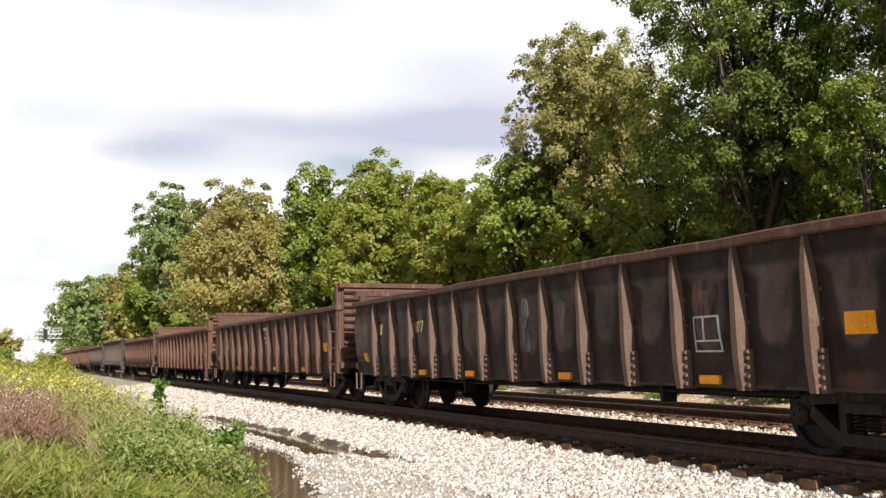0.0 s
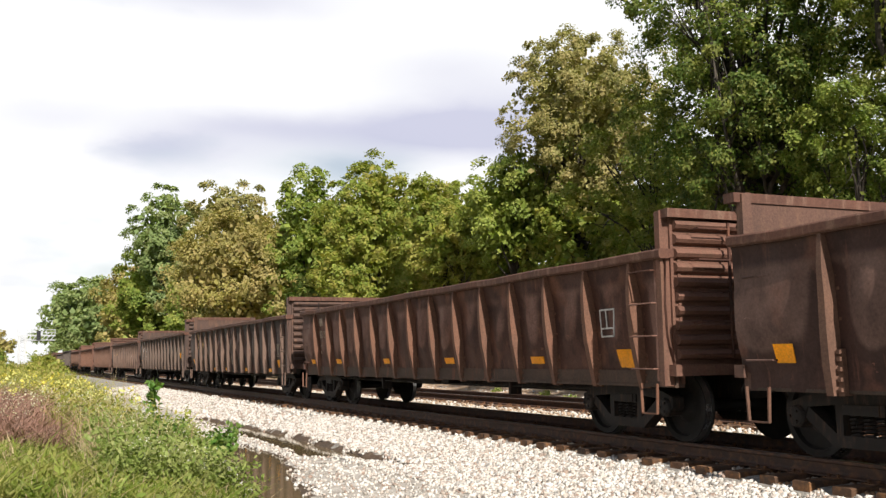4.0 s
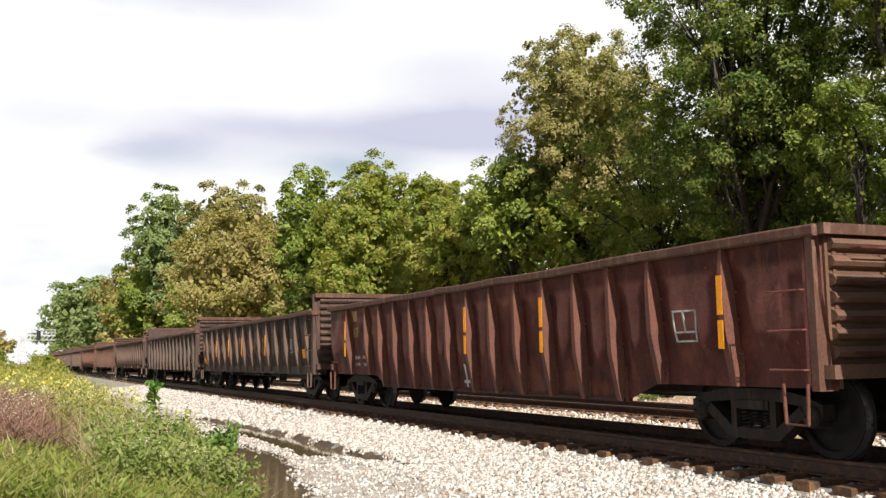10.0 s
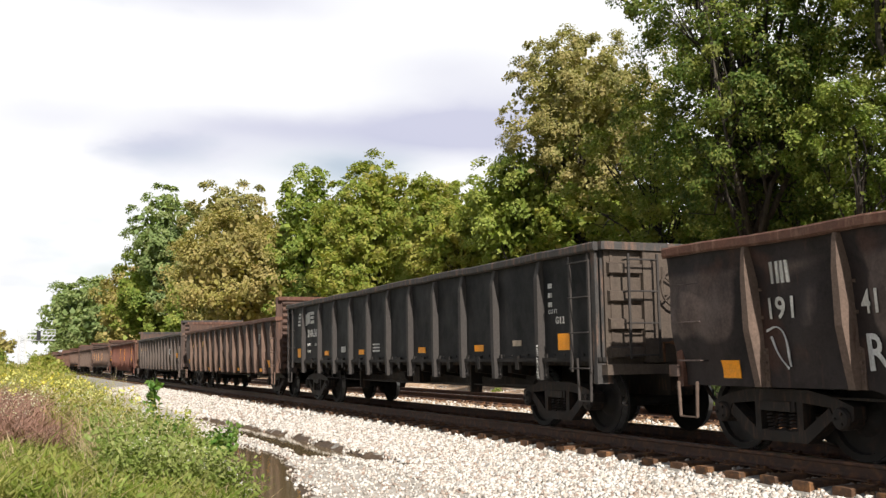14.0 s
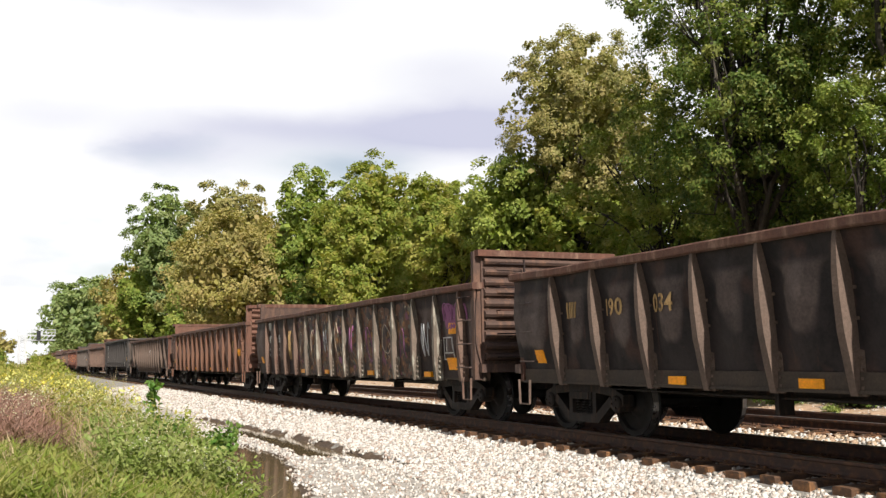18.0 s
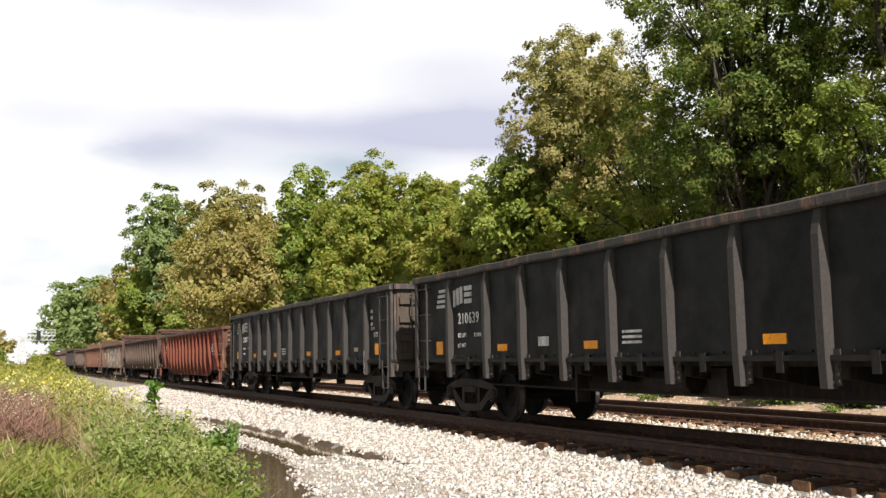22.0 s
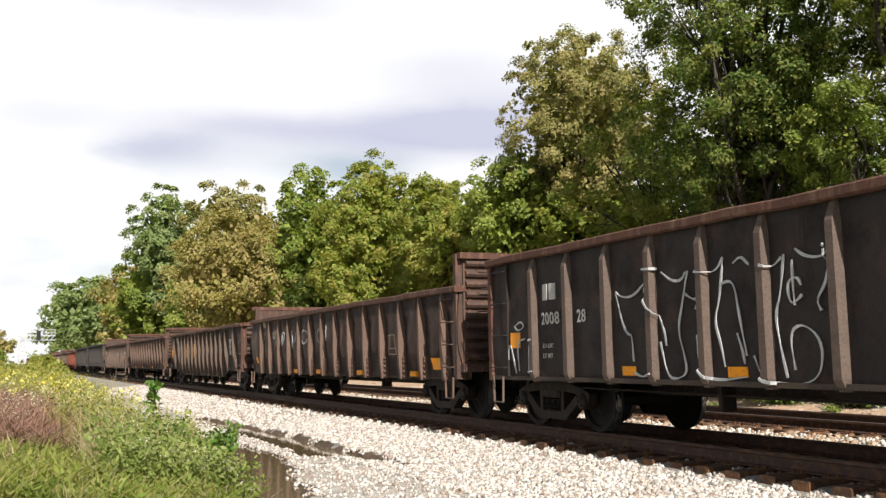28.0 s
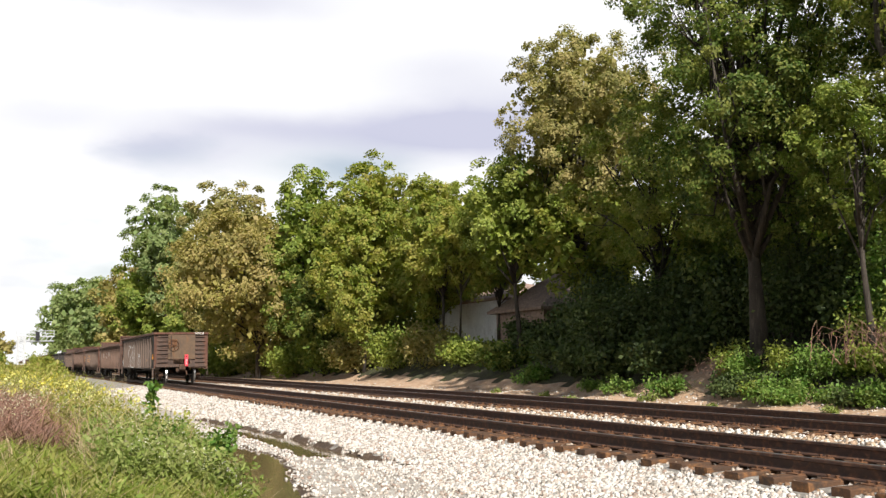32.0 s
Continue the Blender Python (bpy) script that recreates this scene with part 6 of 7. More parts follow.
def make_bush(s, r, w, h, mat, n, leaf, seed, label, name="bush", stems=9):
    """Stems from the ground and a low, uneven heap of leaves."""
    rng = np.random.default_rng(seed)
    n, leaf = int(n * 0.7), leaf * 1.15
    z0 = float(ground_z(s, r)) - 0.05
    th = tagged(new(name), label, "bush")
    th.location = (s, -r, z0)
    tips = []
    for i in range(stems):
        g = Geo()
        a, q = rng.uniform(0, 6.28), math.sqrt(rng.random()) * w
        tip = np.array([q * math.cos(a), q * math.sin(a), h * rng.uniform(0.55, 1.0) * (1 - 0.45 * (q / w) ** 2)])
        g.tube([(tip[0] * 0.3, tip[1] * 0.3, 0), tip * np.array([0.7, 0.7, 0.55]), tip], 0.03, 4, 0.008)
        tips.append(tip)
        part("stem", g.mesh("stem", M["bark"]), th)
    k = np.array(tips)[rng.integers(0, stems, n)]
    t = rng.uniform(0.15, 1.0, n)[:, None]
    p = k * np.array([1, 1, 1.0]) * (0.35 + 0.65 * t) + rng.normal(size=(n, 3)) * np.array([w * 0.2, w * 0.2, h * 0.12])
    p[:, 2] = np.abs(p[:, 2])
    v, f = leaf_quads(p, leaf, rng)
    part("leaves", np_mesh("leaves", v, f, M[mat]), th)
    return th


def blades(name, label, n, place, height, width, mat, seed, lean=0.35):
    """Curved blades of two segments each; place(rng, n) gives s and r."""
    rng = np.random.default_rng(seed)
    s, r = place(rng, n)
    n = len(s)
    tuft = wobble(s, r, 2.3, seed) + 0.6 * wobble(s, r, 6.1, seed + 1.0)
    ok = tuft > rng.uniform(-2.6, 0.2, n)
    s, r, tuft = s[ok], r[ok], tuft[ok]
    n = len(s)
    z = ground_z(s, r) - 0.02
    h = rng.uniform(height[0], height[1], n) * rng.uniform(0.7, 1.1, n) * np.clip(0.9 + 0.22 * tuft, 0.5, 1.3)
    a = rng.uniform(0, 2 * math.pi, n)
    d = np.stack([np.cos(a), np.sin(a), np.zeros(n)], -1)
    b = rng.uniform(0, 2 * math.pi, n)
    w = np.stack([np.cos(b), np.sin(b), np.zeros(n)], -1) * (width * rng.uniform(0.6, 1.4, n))[:, None]
    base = np.stack([s, -r, z], -1)
    up = np.array([0, 0, 1.0])
    l = (lean * rng.uniform(0.2, 1.5, n) * h)[:, None]
    m = base + up * (h * 0.6)[:, None] + d * l * 0.35
    t = base + up * (h * rng.uniform(0.8, 1.0, n))[:, None] + d * l
    v = np.stack([base - w, base + w, m - w * 0.8, m + w * 0.8, t - w * 0.12, t + w * 0.12], 1).reshape(-1, 3)
    o = 6 * np.arange(n)[:, None]
    f = np.concatenate([o + np.array([[0, 1, 3, 2]]), o + np.array([[2, 3, 5, 4]])])
    return tagged(new(name, np_mesh(name, v, f, M[mat])), label, "grass", kind="stuff")


def heads(name, label, n, place, height, size, mat, seed, cluster=6):
    """Flower heads: clusters of small petals at stem tops."""
    rng = np.random.default_rng(seed)
    s, r = place(rng, n)
    h = rng.uniform(height[0], height[1], len(s))
    c = np.stack([s, -r, ground_z(s, r) + h], -1)
    p = np.repeat(c, cluster, 0) + rng.normal(size=(len(s) * cluster, 3)) * np.array([0.035, 0.035, 0.03])
    v, f = leaf_quads(p, size, rng, 0.8, 1.1)
    return tagged(new(name, np_mesh(name, v, f, M[mat])), label, "flowers", kind="stuff")


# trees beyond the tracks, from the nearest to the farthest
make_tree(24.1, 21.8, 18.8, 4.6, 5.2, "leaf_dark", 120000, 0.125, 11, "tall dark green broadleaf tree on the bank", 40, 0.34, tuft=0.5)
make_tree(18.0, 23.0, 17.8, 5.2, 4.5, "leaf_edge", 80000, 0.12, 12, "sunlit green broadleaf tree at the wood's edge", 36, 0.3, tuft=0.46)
make_tree(18.9, 21.0, 8.4, 4.4, 2.4, "leaf_mid", 14000, 0.1, 13, "young yellowish green tree on the bank", 12, 0.12, tuft=0.34)
make_tree(41.2, 26.5, 17.6, 7.0, 4.6, "leaf_pale", 74000, 0.125, 14, "pale olive tree with a thinning autumn crown", 34, 0.28, tuft=0.48)
make_tree(33.0, 24.5, 11.6, 4.2, 4.0, "leaf_edge", 28000, 0.14, 15, "dark shaded tree with bare lower limbs", 18, 0.24, tuft=0.5)
make_tree(43.8, 24.0, 11.4, 5.6, 3.2, "leaf_mid", 34000, 0.14, 16, "green tree with several slender trunks", 15, 0.16)
make_tree(57.0, 25.5, 12.8, 5.6, 3.3, "leaf_lime", 24000, 0.17, 17, "slender yellow-green tree with a loose crown", 11, 0.16)
make_tree(67.8, 25.0, 16.1, 3.0, 4.9, "leaf_lime", 38000, 0.2, 18, "yellow-green tree with a pointed top", 15, 0.24)
make_tree(80.5, 24.0, 17.2, 2.6, 4.8, "leaf_mid", 24000, 0.24, 19, "green tree in the tree line", 13, 0.24)
make_tree(103.0, 22.0, 20.8, 3.0, 6.3, "leaf_pale", 30000, 0.27, 20, "olive tree in the tree line", 14, 0.3)
make_tree(137.0, 20.0, 25.3, 8.0, 5.2, "leaf_far", 18000, 0.32, 21, "tall light green tree with an open crown", 11, 0.3)
make_tree(86.0, 20.5, 14.4, 1.8, 7.6, "leaf_brown", 52000, 0.22, 22, "wide brownish yellow tree turning in autumn", 20, 0.26)
make_tree(143.0, 19.0, 19.6, 2.0, 5.8, "leaf_mid", 20000, 0.34, 23, "dark green tree beside the track", 13, 0.28)
make_tree(178.0, 19.5, 18.0, 2.5, 5.8, "leaf_brown", 14000, 0.4, 24, "brownish tree in the distance", 12, 0.28)
for i, (s, r, t, q) in enumerate(((255, 20, 22.0, 9.5), (305, 19, 26.0, 11.5), (345, 19.5, 25, 11), (215, 20, 17.5, 7.5))):
    make_tree(s, r, t, 2.0, q, "leaf_far", 13000, 0.65, 30 + i, "distant rounded green tree beside the track", 14, 0.35)
make_tree(65.0, 23.0, 10.8, 1.8, 3.8, "leaf_lime", 22000, 0.19, 40, "yellow-green understorey tree on the bank", 12, 0.14)
make_tree(49.5, 23.2, 9.4, 5.4, 2.4, "leaf_lime", 15000, 0.15, 41, "small green tree in front of the house", 9, 0.09)
make_tree(73.0, 22.6, 8.4, 0.9, 3.8, "leaf_dark", 16000, 0.2, 42, "dark green understorey tree on the bank", 10, 0.14)
make_tree(110.0, 20.0, 11.0, 0.9, 5.2, "leaf_mid", 15000, 0.28, 43, "green understorey tree beside the track", 10, 0.16)
make_tree(60.0, 26.5, 8.0, 3.7, 2.9, "leaf_lime", 9000, 0.17, 46, "small yellow-green tree in front of the house", 8, 0.08)
make_tree(41.0, 27.0, 10.0, 3.8, 3.6, "leaf_lime", 16000, 0.19, 47, "green tree behind the pale one", 12, 0.16)
make_tree(53.0, 27.5, 10.5, 4.6, 3.4, "leaf_lime", 14000, 0.19, 48, "green tree behind the house", 11, 0.14)
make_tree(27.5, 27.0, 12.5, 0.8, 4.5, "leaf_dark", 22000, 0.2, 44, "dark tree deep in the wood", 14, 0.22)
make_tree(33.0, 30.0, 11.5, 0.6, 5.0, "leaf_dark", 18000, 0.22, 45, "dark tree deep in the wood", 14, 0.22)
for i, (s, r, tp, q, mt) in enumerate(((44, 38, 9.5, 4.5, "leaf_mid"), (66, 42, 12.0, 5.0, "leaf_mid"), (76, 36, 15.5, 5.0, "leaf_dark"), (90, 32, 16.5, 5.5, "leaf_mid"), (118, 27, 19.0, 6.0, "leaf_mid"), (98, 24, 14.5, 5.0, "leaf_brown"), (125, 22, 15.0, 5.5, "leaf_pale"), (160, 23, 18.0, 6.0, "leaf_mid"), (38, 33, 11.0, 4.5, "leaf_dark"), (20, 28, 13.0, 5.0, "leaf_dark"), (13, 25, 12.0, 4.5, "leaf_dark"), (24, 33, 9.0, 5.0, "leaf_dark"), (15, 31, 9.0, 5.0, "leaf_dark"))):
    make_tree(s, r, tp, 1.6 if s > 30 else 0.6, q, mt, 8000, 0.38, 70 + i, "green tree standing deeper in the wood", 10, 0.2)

# shrubs along the foot of the bank
rb = random.Random(5)
for s, r, w, h, mt, n, lf, lb in (
        (33.0, 22.4, 2.6, 3.6, "ivy", 11000, 0.12, "shrubs under the trees, shade put into their leaf colour"), (31.0, 23.4, 2.0, 3.4, "ivy", 11000, 0.12, "shrubs under the trees, shade put into their leaf colour"), (24.6, 23.6, 1.9, 3.8, "ivy", 10000, 0.12, "shrubs under the trees, shade put into their leaf colour"),
(19.3, 22.4, 1.2, 4.3, "vine", 9000, 0.1, "tall vine-covered brush at the wood's edge"), (19.0, 22.6, 1.8, 2.2, "leaf_mid", 9000, 0.09, "green brush on the bank"),
        (15.4, 21.0, 1.6, 2.4, "leaf_mid", 8000, 0.1, "green brush on the bank"),
        (37.6, 21.2, 0.9, 0.9, "vine", 3500, 0.1, "small bright green bush at the bank's foot"), (32.0, 20.6, 0.6, 0.5, "vine", 1500, 0.09, "low green weeds on the dirt"), (29.8, 20.4, 0.7, 0.7, "vine", 1800, 0.09, "low green weeds on the dirt"), (26.6, 20.2, 0.8, 0.8, "vine", 2200, 0.09, "low green weeds on the dirt"),
        (42.0, 22.6, 1.5, 1.6, "leaf_dark", 6000, 0.16, "dark shrub in the shade"), (49.0, 23.4, 1.6, 1.7, "leaf_mid", 5000, 0.17, "olive shrub at the bank's foot"), (54.0, 23.4, 1.8, 3.0, "leaf_pale", 6000, 0.18, "olive shrub at the bank's foot"), (59.5, 23.5, 2.0, 3.2, "leaf_mid", 6000, 0.18, "green shrub at the bank's foot"),
        (66.0, 23.4, 2.2, 3.0, "leaf_pale", 6500, 0.2, "olive shrub at the bank's foot"), (73.0, 23.0, 2.4, 3.4, "leaf_mid", 6500, 0.22, "green shrub at the bank's foot"), (81.0, 22.6, 2.6, 3.4, "leaf_mid", 6500, 0.24, "green shrub at the bank's foot"), (91.0, 22.0, 3.0, 3.8, "leaf_pale", 6500, 0.28, "olive shrub at the bank's foot"),
        (103.0, 21.0, 3.2, 4.2, "leaf_mid", 6500, 0.3, "green shrub beside the track"), (117.0, 20.0, 3.4, 4.6, "leaf_pale", 6500, 0.34, "olive shrub beside the track"), (132.0, 19.0, 3.6, 5.0, "leaf_mid", 6500, 0.38, "green shrub beside the track"), (150.0, 18.4, 3.8, 5.0, "leaf_mid", 6000, 0.42, "green shrub beside the track"), (172.0, 18.2, 4.0, 5.0, "leaf_far", 6000, 0.45, "green shrub beside the track"), (200.0, 18.0, 4.5, 6.0, "leaf_far", 6000, 0.5, "green shrub beside the track")):
    make_bush(s, r, w, h, mt, n, lf, rb.randint(0, 9999), lb)
# undergrowth in the darkened leaf colour that stands for tree shade
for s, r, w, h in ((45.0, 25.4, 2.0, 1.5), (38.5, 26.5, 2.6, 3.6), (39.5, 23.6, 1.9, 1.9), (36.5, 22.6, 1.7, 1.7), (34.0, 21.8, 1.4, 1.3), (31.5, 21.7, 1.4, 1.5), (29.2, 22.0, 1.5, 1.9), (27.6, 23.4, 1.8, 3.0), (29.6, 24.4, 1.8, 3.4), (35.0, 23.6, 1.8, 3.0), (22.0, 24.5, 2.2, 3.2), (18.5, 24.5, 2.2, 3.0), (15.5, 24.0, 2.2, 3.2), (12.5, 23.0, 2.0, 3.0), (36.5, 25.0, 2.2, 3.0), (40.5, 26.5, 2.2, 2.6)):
    make_bush(s, r, w, h, "ivy", 7000, 0.16, rb.randint(0, 9999), "undergrowth beneath the trees, shade put into its leaf colour")
for i, (s, r) in enumerate(((68, 29), (76, 29), (86, 28), (97, 27), (110, 25), (70, 24.5))):
    make_bush(s, r, 3.4, 4.2, ("leaf_mid", "leaf_pale", "leaf_dark")[i % 3], 5000, 0.26, 300 + i, "green undergrowth behind the bank's shrubs")
# uneven heaps of vines along the bank, and weeds at its foot
for i in range(22):
    s = 14.6 + 0.47 * i + rb.uniform(-0.3, 0.3)
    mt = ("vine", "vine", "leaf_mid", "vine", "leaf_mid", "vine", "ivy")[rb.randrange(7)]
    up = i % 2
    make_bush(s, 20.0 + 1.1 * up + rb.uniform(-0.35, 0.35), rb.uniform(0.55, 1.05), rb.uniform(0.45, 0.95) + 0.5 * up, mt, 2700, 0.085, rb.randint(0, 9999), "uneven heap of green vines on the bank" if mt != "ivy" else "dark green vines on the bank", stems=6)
for i in range(9):
    make_bush(15.5 + 2.6 * i + rb.uniform(-0.8, 0.8), 18.9 + 0.03 * i + rb.uniform(-0.3, 0.4), rb.uniform(0.2, 0.4), rb.uniform(0.15, 0.4), "weed", 350, 0.07, rb.randint(0, 9999), "low weeds on the dirt shoulder", "weed_patch", 5)
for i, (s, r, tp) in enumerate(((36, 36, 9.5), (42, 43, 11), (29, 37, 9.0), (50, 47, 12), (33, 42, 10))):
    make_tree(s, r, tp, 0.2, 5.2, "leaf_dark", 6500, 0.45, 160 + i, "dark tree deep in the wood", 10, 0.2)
# a low tree and scrub on the near side of the line, far off
make_tree(240, -4.5, 8.6, 0.8, 5.0, "leaf_brown", 7000, 0.5, 120, "distant brownish tree on the near side", 9, 0.2)
for s, r, w, h in ((118, 4.4, 1.2, 1.7), (128, 5.0, 1.6, 2.6), (141, 5.2, 2.0, 3.0), (157, 5.4, 2.4, 3.4), (176, 5.0, 2.6, 3.2)):
    make_bush(s, r, w, h, "leaf_lime", 3000, 0.28, int(s), "yellowish green scrub close to the track")
make_bush(165, 9.0 - 12.0, 4.0, 3.0, "leaf_mid", 4000, 0.4, 121, "distant scrub beside the gravel road")


# the weeds on the camera's side
def weed_zone(s0, s1, r0, r1, keep=None):
    def place(rng, n):
        s = s0 + (s1 - s0) * rng.random(n) ** 1.5
        r = rng.uniform(r0, r1, n)
        ok = r < 2.55 + 0.25 * np.sin(s * 0.9) + np.clip((s - 24) / 25, 0, 1.2) * 1.0
        if keep is not None:
            ok &= keep(s, r)
        return s[ok], r[ok]
    return place


not_brush = lambda s, r: ~((s > 13.5) & (s < 30) & (r > -1.6 - (s - 14) * 0.02) & (r < 0.75 + 0.1 * np.sin(s)))
blades("tall_grass", "tall mixed grass and weeds on the verge", 26000, weed_zone(14, 50, -2.5, 4.0, not_brush), (0.35, 0.85), 0.009, "grass", 101, 0.5)
blades("tall_grass", "tall weeds farther along the verge", 22000, weed_zone(30, 110, -6, 5), (0.6, 1.25), 0.014, "grass", 102, 0.5)
blades("short_grass", "fresh green grass on the verge", 24000, weed_zone(8.5, 15, -1.5, 2.2), (0.12, 0.42), 0.010, "grass_fresh", 103, 0.9)
blades("dry_grass", "dry straw-coloured grass stalks", 2600, weed_zone(12, 26, 0.9, 2.2), (0.4, 0.9), 0.006, "straw", 104, 0.6)
blades("dead_brush", "heap of dead brown brush", 13000, weed_zone(14, 30, -2.2, 0.9), (0.4, 0.85), 0.007, "brush", 105, 1.4)
blades("dry_grass", "dry blades among the fresh grass", 2600, weed_zone(8.5, 15, -1.5, 2.2), (0.15, 0.5), 0.005, "straw", 115, 0.8)
heads("white_flowers", "small white wildflowers in the weeds", 480, weed_zone(10.8, 16, 1.25, 2.4), (0.25, 0.6), 0.02, "petal_white", 106)
heads("white_flowers", "small white wildflowers farther along the verge", 1200, weed_zone(15, 45, -1, 3), (0.5, 0.85), 0.022, "petal_white", 107, 5)
heads("yellow_flowers", "pale yellow goldenrod heads in the weeds", 800, weed_zone(22, 80, -4, 4), (0.6, 1.0), 0.06, "petal_yellow", 108, 7)


def weed_leaves(name, label, n, place, height, leaf, mat, seed):
    """Small leaves hanging at all heights of a tangle of weeds."""
    rng = np.random.default_rng(seed)
    s, r = place(rng, n)
    k = 14
    c = np.stack([s, -r, ground_z(s, r)], -1)
    h = rng.uniform(height[0], height[1], len(s))
    p = np.repeat(c, k, 0) + rng.normal(size=(len(s) * k, 3)) * np.array([0.07, 0.07, 0.0])
    p[:, 2] += np.repeat(h, k) * rng.uniform(0.15, 1.0, len(s) * k)
    v, f = leaf_quads(p, leaf, rng, 0.5, 2.2)
    return tagged(new(name, np_mesh(name, v, f, M[mat])), label, "weeds", kind="stuff")


weed_leaves("leafy_weeds", "tangle of leafy yellow-green weeds on the verge", 3000, weed_zone(16, 60, -3, 4, not_brush), (0.4, 1.0), 0.08, "grass", 111)
weed_leaves("leafy_weeds", "tangle of leafy green weeds near the puddle", 2300, weed_zone(10.5, 19, 1.0, 2.7), (0.22, 0.72), 0.07, "weed", 112)
weed_leaves("ground_leaves", "low broad weeds among the grass", 900, weed_zone(8.5, 15, -1.2, 2.2), (0.08, 0.3), 0.08, "grass_fresh", 113)
weed_leaves("distant_weeds", "leafy weeds along the far verge", 1500, weed_zone(50, 150, -6, 5), (0.6, 1.5), 0.2, "grass", 114)


def broadleaf_weed(s, r, h, n, leaf, seed, label, spread=0.2, mat="vine"):
    rng = np.random.default_rng(seed)
    z0 = float(ground_z(s, r))
    th = tagged(new("weed_plant"), label, "weed")
    th.location = (s, -r, z0 - 0.02)
    g = Geo()
    k = 1 if spread < 0.25 else 9
    pts = []
    for i in range(k):
        a = rng.uniform(0, 6.28)
        tip = np.array([math.cos(a) * spread * rng.random(), math.sin(a) * spread * rng.random(), h * rng.uniform(0.6, 1)]) if k > 1 else np.array([0.04, 0.03, h])
        g.tube([(0, 0, 0), tip * np.array([0.4, 0.4, 0.5]), tip], 0.012, 5, 0.004)
        t = rng.uniform(0.25, 1.0, n // k)[:, None]
        pts.append(tip * t + rng.normal(size=(n // k, 3)) * 0.05)
    part("stem", g.mesh("stem", M["vine"]), th)
    v, f = leaf_quads(np.concatenate(pts), leaf, rng, 0.6, 1.3)
    part("leaves", np_mesh("leaves", v, f, M[mat]), th)
    return th


broadleaf_weed(20.6, 2.78, 1.4, 90, 0.17, 1, "tall broad-leaved weed with large green leaves")
broadleaf_weed(13.6, 2.4, 0.7, 1900, 0.075, 2, "leafy green weed clump beside the puddle", 0.75, "vine")
broadleaf_weed(15.8, 2.6, 0.7, 1500, 0.075, 3, "leafy green weed clump beside the puddle", 0.65, "vine")
broadleaf_weed(18.4, 2.7, 0.7, 1100, 0.08, 4, "leafy green weed clump on the verge", 0.5, "vine")


def dead_stalk(s, r, h, seed):
    rng = np.random.default_rng(seed)
    z0 = float(ground_z(s, r))
    g = Geo()
    g.tube([(0, 0, 0), (0.03, 0.02, h * 0.5), (0.0, 0.05, h)], 0.008, 5, 0.003)
    for i in range(5):
        z = h * rng.uniform(0.35, 0.9)
        e = rng.normal(size=2) * 0.22
        g.tube([(0.02, 0.02, z), (e[0] * 0.6, e[1] * 0.6, z + 0.12), (e[0], e[1], z + 0.3)], 0.005, 4, 0.002)
    ob = tagged(new("dead_stalk", g.mesh("dead_stalk", M["straw"])), "dry branching dead weed stalk", "weed", "dead weed stalks")
    ob.location = (s, -r, z0 - 0.02)


for i, (s, r, h) in enumerate(((24.0, 2.35, 1.35), (25.2, 2.7, 1.2), (22.8, 2.15, 1.1), (27.0, 2.9, 1.15))):
    dead_stalk(s, r, h, 50 + i)


def brush_heap(s, r, w, h, seed):
    """Dead vines and twigs hanging over the bank."""
    rng = np.random.default_rng(seed)
    g = Geo()
    for i in range(110):
        a = rng.normal(size=2) * w * 0.55
        b = a + rng.normal(size=2) * w * 0.6
        m, k = h * rng.uniform(0.3, 1.0), rng.normal(size=4) * w * 0.12
        g.tube([(a[0], a[1], m * 0.3), (a[0] * 0.7 + b[0] * 0.3 + k[0], a[1] * 0.7 + b[1] * 0.3 + k[1], m * 0.85), (a[0] * 0.3 + b[0] * 0.7 + k[2], a[1] * 0.3 + b[1] * 0.7 + k[3], m), (b[0], b[1], m * rng.uniform(0.3, 0.8))], 0.008, 4, 0.003)
    ob = tagged(new("dead_brush_heap", g.mesh("dead_brush_heap", M["brush"])), "tangle of dead brown vines on the bank", "brush")
    ob.location = (s, -r, float(ground_z(s, r)) - 0.05)


brush_heap(24.6, 21.3, 0.9, 0.9, 5)
brush_heap(18.6, 21.3, 1.1, 1.7, 6)
brush_heap(16.6, 21.0, 1.0, 1.5, 7)


def flat_rock(s, r, w, seed, label, mat):
    rng = np.random.default_rng(seed)
    g = Geo()
    ring = lambda k, z: [(w * k * math.cos(a) * (1 + 0.2 * math.sin(3 * a + seed)), w * 0.6 * k * math.sin(a), z) for a in (2 * math.pi * i / 9 for i in range(9))]
    g.loft([ring(0.9, -0.03), ring(1.0, 0.0), ring(0.85, w * 0.25), ring(0.5, w * 0.33)])
    ob = tagged(new("rock", g.mesh("rock", mat)), label, "rock")
    ob.location = (s, -r, float(ground_z(s, r)) + 0.01)


flat_rock(11.85, 4.25, 0.055, 3, "dark flat stone on the gravel", M["tie"])
flat_rock(14.75, 3.62, 0.09, 4, "pale stone lying in the puddle", M["stones"])

# ---------------------------------------------------------------- signal gantry down the line
M["silver"] = plain("aluminium_paint", (0.5, 0.51, 0.53), 0.5, 0.0, 0.2)
M["signal_black"] = plain("signal_black", (0.03, 0.03, 0.035), 0.6)


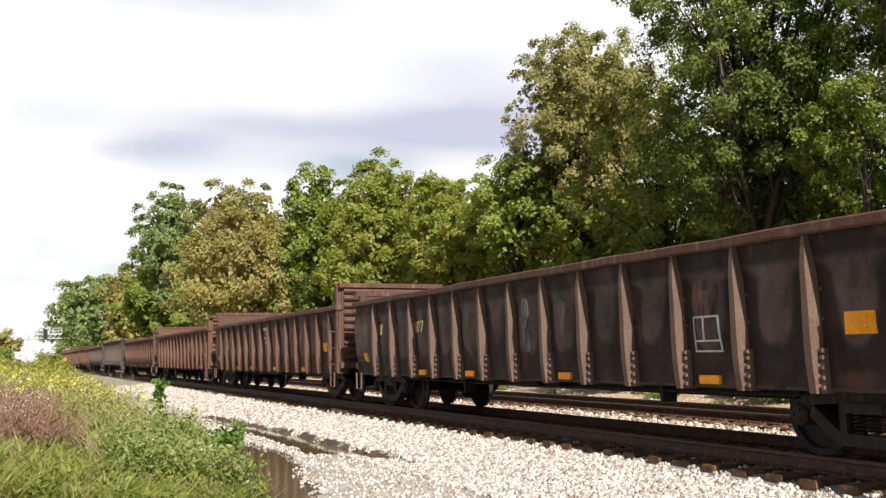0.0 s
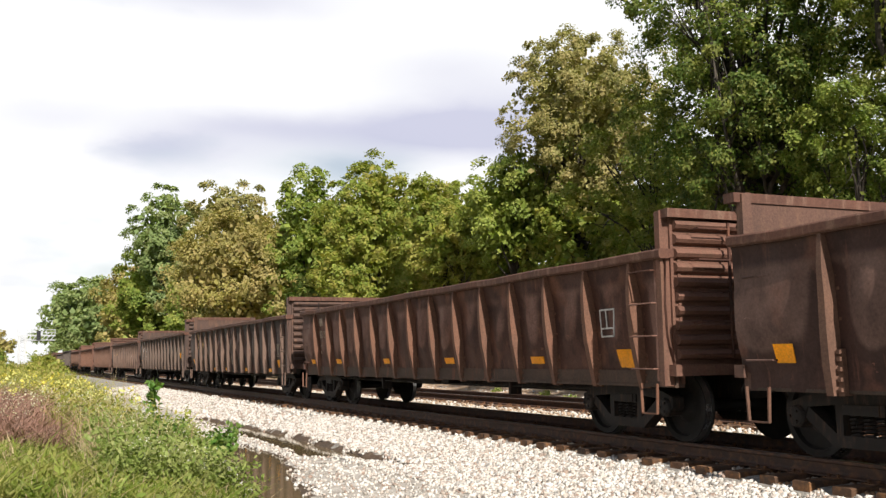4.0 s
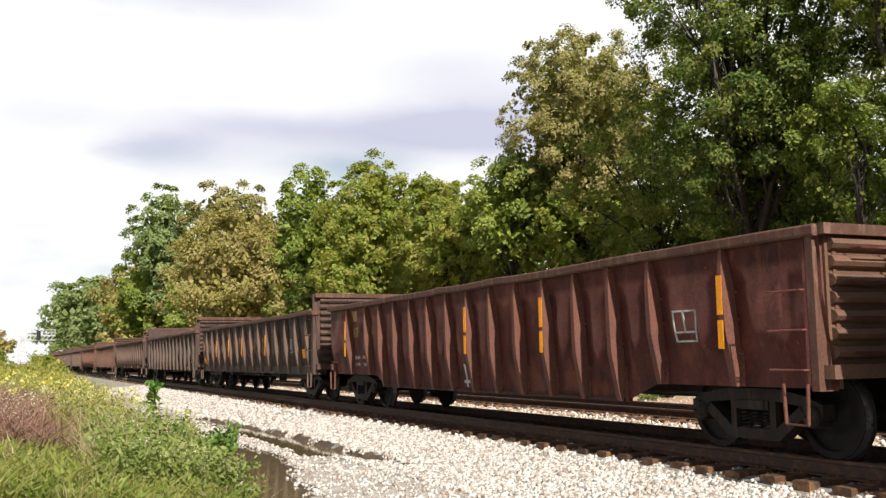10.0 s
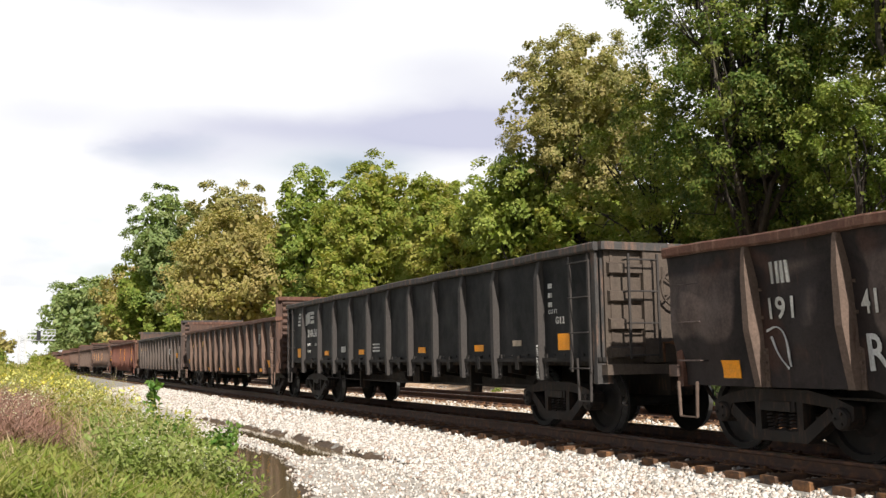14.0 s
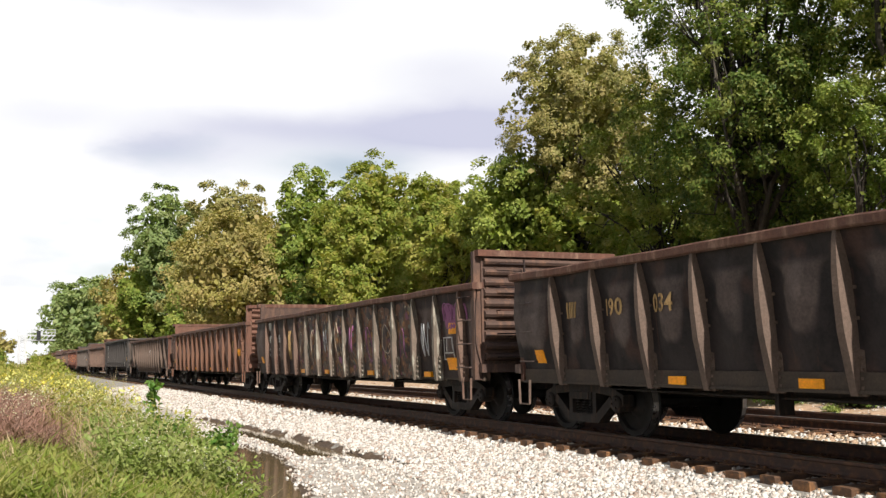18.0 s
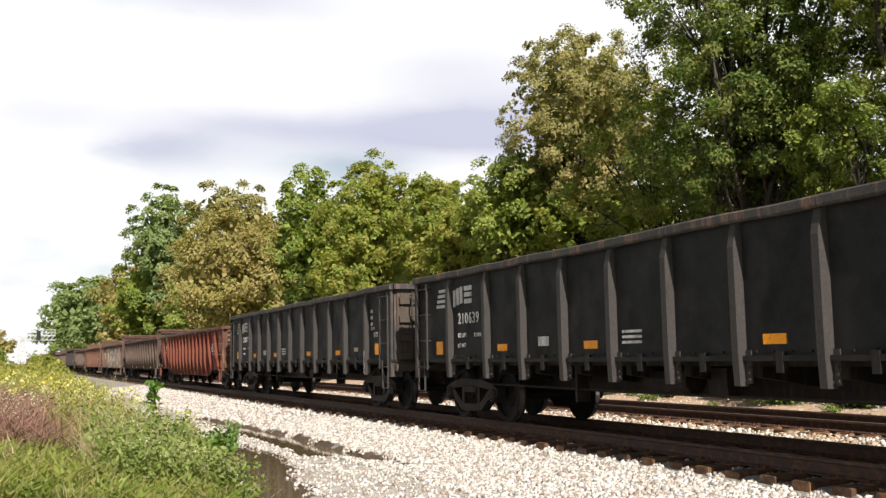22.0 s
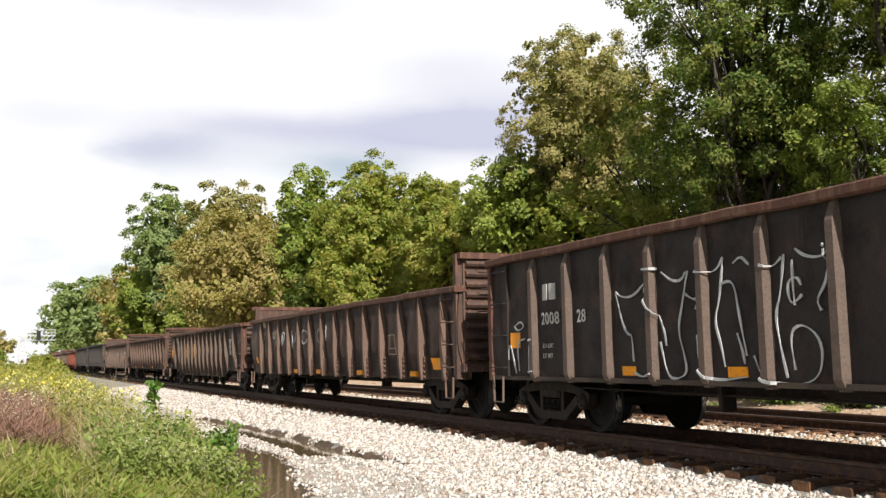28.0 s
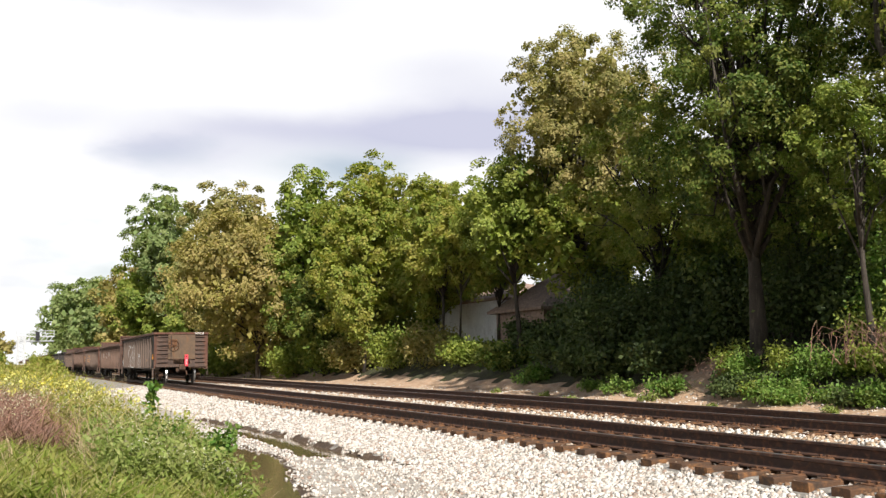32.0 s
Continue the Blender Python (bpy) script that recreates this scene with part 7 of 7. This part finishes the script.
def build_gantry(s):
    th = tagged(new("signal_gantry"), "silver cantilever signal gantry over the tracks", "signal gantry")
    th.location = (s, 0, -1.1)
    g = Geo()
    for x in (-0.5, 0.5):
        for y in (-2.0, -3.1):
            g.box(x - 0.2, x + 0.2, y - 0.2, y + 0.2, 0, 7.2)
    part("mast", g.mesh("mast", M["silver"]), th)
    g = Geo()
    for i in range(9):
        z = 0.3 + i * 0.75
        for x in (-0.5, 0.5):
            g.tube([(x, -2.0, z), (x, -3.1, z + 0.7)], 0.07, 4)
            g.tube([(x, -3.1, z), (x, -2.0, z + 0.7)], 0.07, 4)
    part("lattice", g.mesh("lattice", M["silver"]), th)
    g = Geo()
    for x in (-0.5, 0.5):
        for z in (6.3, 7.15):
            g.box(x - 0.1, x + 0.1, -8.0, -1.6, z - 0.1, z + 0.1)
        for i in range(8):
            y = -1.9 - i * 0.75
            g.tube([(x, y, 6.3), (x, y - 0.75, 7.15)], 0.07, 4)
    g.box(-0.6, 0.6, -8.0, -1.6, 6.2, 6.26)
    part("arm", g.mesh("arm", M["silver"]), th)
    g = Geo()
    for y in (-1.7, -3.3, -4.9, -6.5, -7.95):
        for x in (-0.55, 0.55):
            g.box(x - 0.03, x + 0.03, y - 0.03, y + 0.03, 7.2, 8.2)
    for x in (-0.55, 0.55):
        for z in (7.7, 8.2):
            g.box(x - 0.025, x + 0.025, -8.0, -1.6, z - 0.025, z + 0.025)
    part("handrail", g.mesh("handrail", M["silver"]), th)
    for y in (-5.2,):
        h = part("signal_head", Geo().box(-0.75, -0.62, y - 0.35, y + 0.35, 6.4, 8.0).mesh("signal_head", M["signal_black"]), th, "black signal head with round lenses")
        for z in (6.7, 7.2, 7.7):
            g = Geo()
            g.tube([(-0.76, y, z), (-1.0, y, z)], 0.14, 10)
            part("hood", g.mesh("hood", M["signal_black"]), h)


build_gantry(190)

# ---------------------------------------------------------------- houses behind the trees
M["siding"] = worn("white_siding", (0.74, 0.74, 0.74), (0.6, 0.6, 0.61), (0.5, 0.49, 0.47), 0.3, 0.7, 0, 1.0)
M["shingle"] = worn("brown_shingle", (0.32, 0.23, 0.18), (0.22, 0.15, 0.12), (0.4, 0.3, 0.24), 0.5, 0.9, 0, 2.0, False)


def build_house(s0, s1, r0, r1, base, eave, ridge, label, cladding="siding"):
    th = tagged(new("house"), label, "house")
    th.location = ((s0 + s1) / 2, -r0, base)
    L, D, e, rg = s1 - s0, r1 - r0, eave - base, ridge - base
    g = Geo().box(-L / 2, L / 2, -D, 0, 0, e)
    wall = part("wall", g.mesh("wall", M[cladding]), th)
    g = Geo()
    for i in range(int(e / 0.22)):
        g.box(-L / 2 - 0.01, L / 2 + 0.01, 0.0, 0.025, i * 0.22, i * 0.22 + 0.19)
    part("siding", g.mesh("siding", M[cladding]), wall)
    o, h = 0.45, D * 0.42
    ring = lambda x, y0, y1, z: [(-x, y0, z), (x, y0, z), (x, y1, z), (-x, y1, z)]
    g = Geo().loft([ring(L / 2 + o, -D - o, o, e - 0.1), ring(L / 2 + o, -D - o, o, e + 0.05), ring(L / 2 - h, -D / 2 - 0.05, -D / 2 + 0.05, rg)])
    part("roof", g.mesh("roof", M["shingle"]), th)
    return th


build_house(56.0, 66.0, 29.0, 37.0, 1.7, 4.9, 6.2, "white-sided house with a brown shingle roof behind the trees")
build_house(47.6, 53.4, 27.6, 33.6, 1.6, 3.85, 6.2, "low brown outbuilding with a brown shingle roof", "shingle")
build_house(101.0, 111.0, 33.0, 41.0, 2.0, 4.6, 6.0, "distant white house glimpsed through the shrubs")

# ---------------------------------------------------------------- movement


def motions():
    for car, x0 in CARS:
        walk(car, [(t, pose(x0 + SPEED * t - SLOWING * t * t, TRACK_Y, 0)) for t in range(0, 33, 4)])
    # every wheelset rolls at the same speed, so those in the same place of their truck share one action
    turn = SPEED / FPS / WHEEL_R
    for sd, sets in WHEELSETS.items():
        walk(sets[0], [(i / FPS, pose(sd * 0.889, 0, WHEEL_R, 0, math.degrees(turn * i), 0)) for i in range(32 * FPS + 1)])
        first = sets[0].animation_data
        for ob in sets[1:]:
            ob.rotation_mode = "QUATERNION"
            keys = ob.animation_data_create()
            keys.action = first.action
            keys.action_slot = first.action_slot


motions()
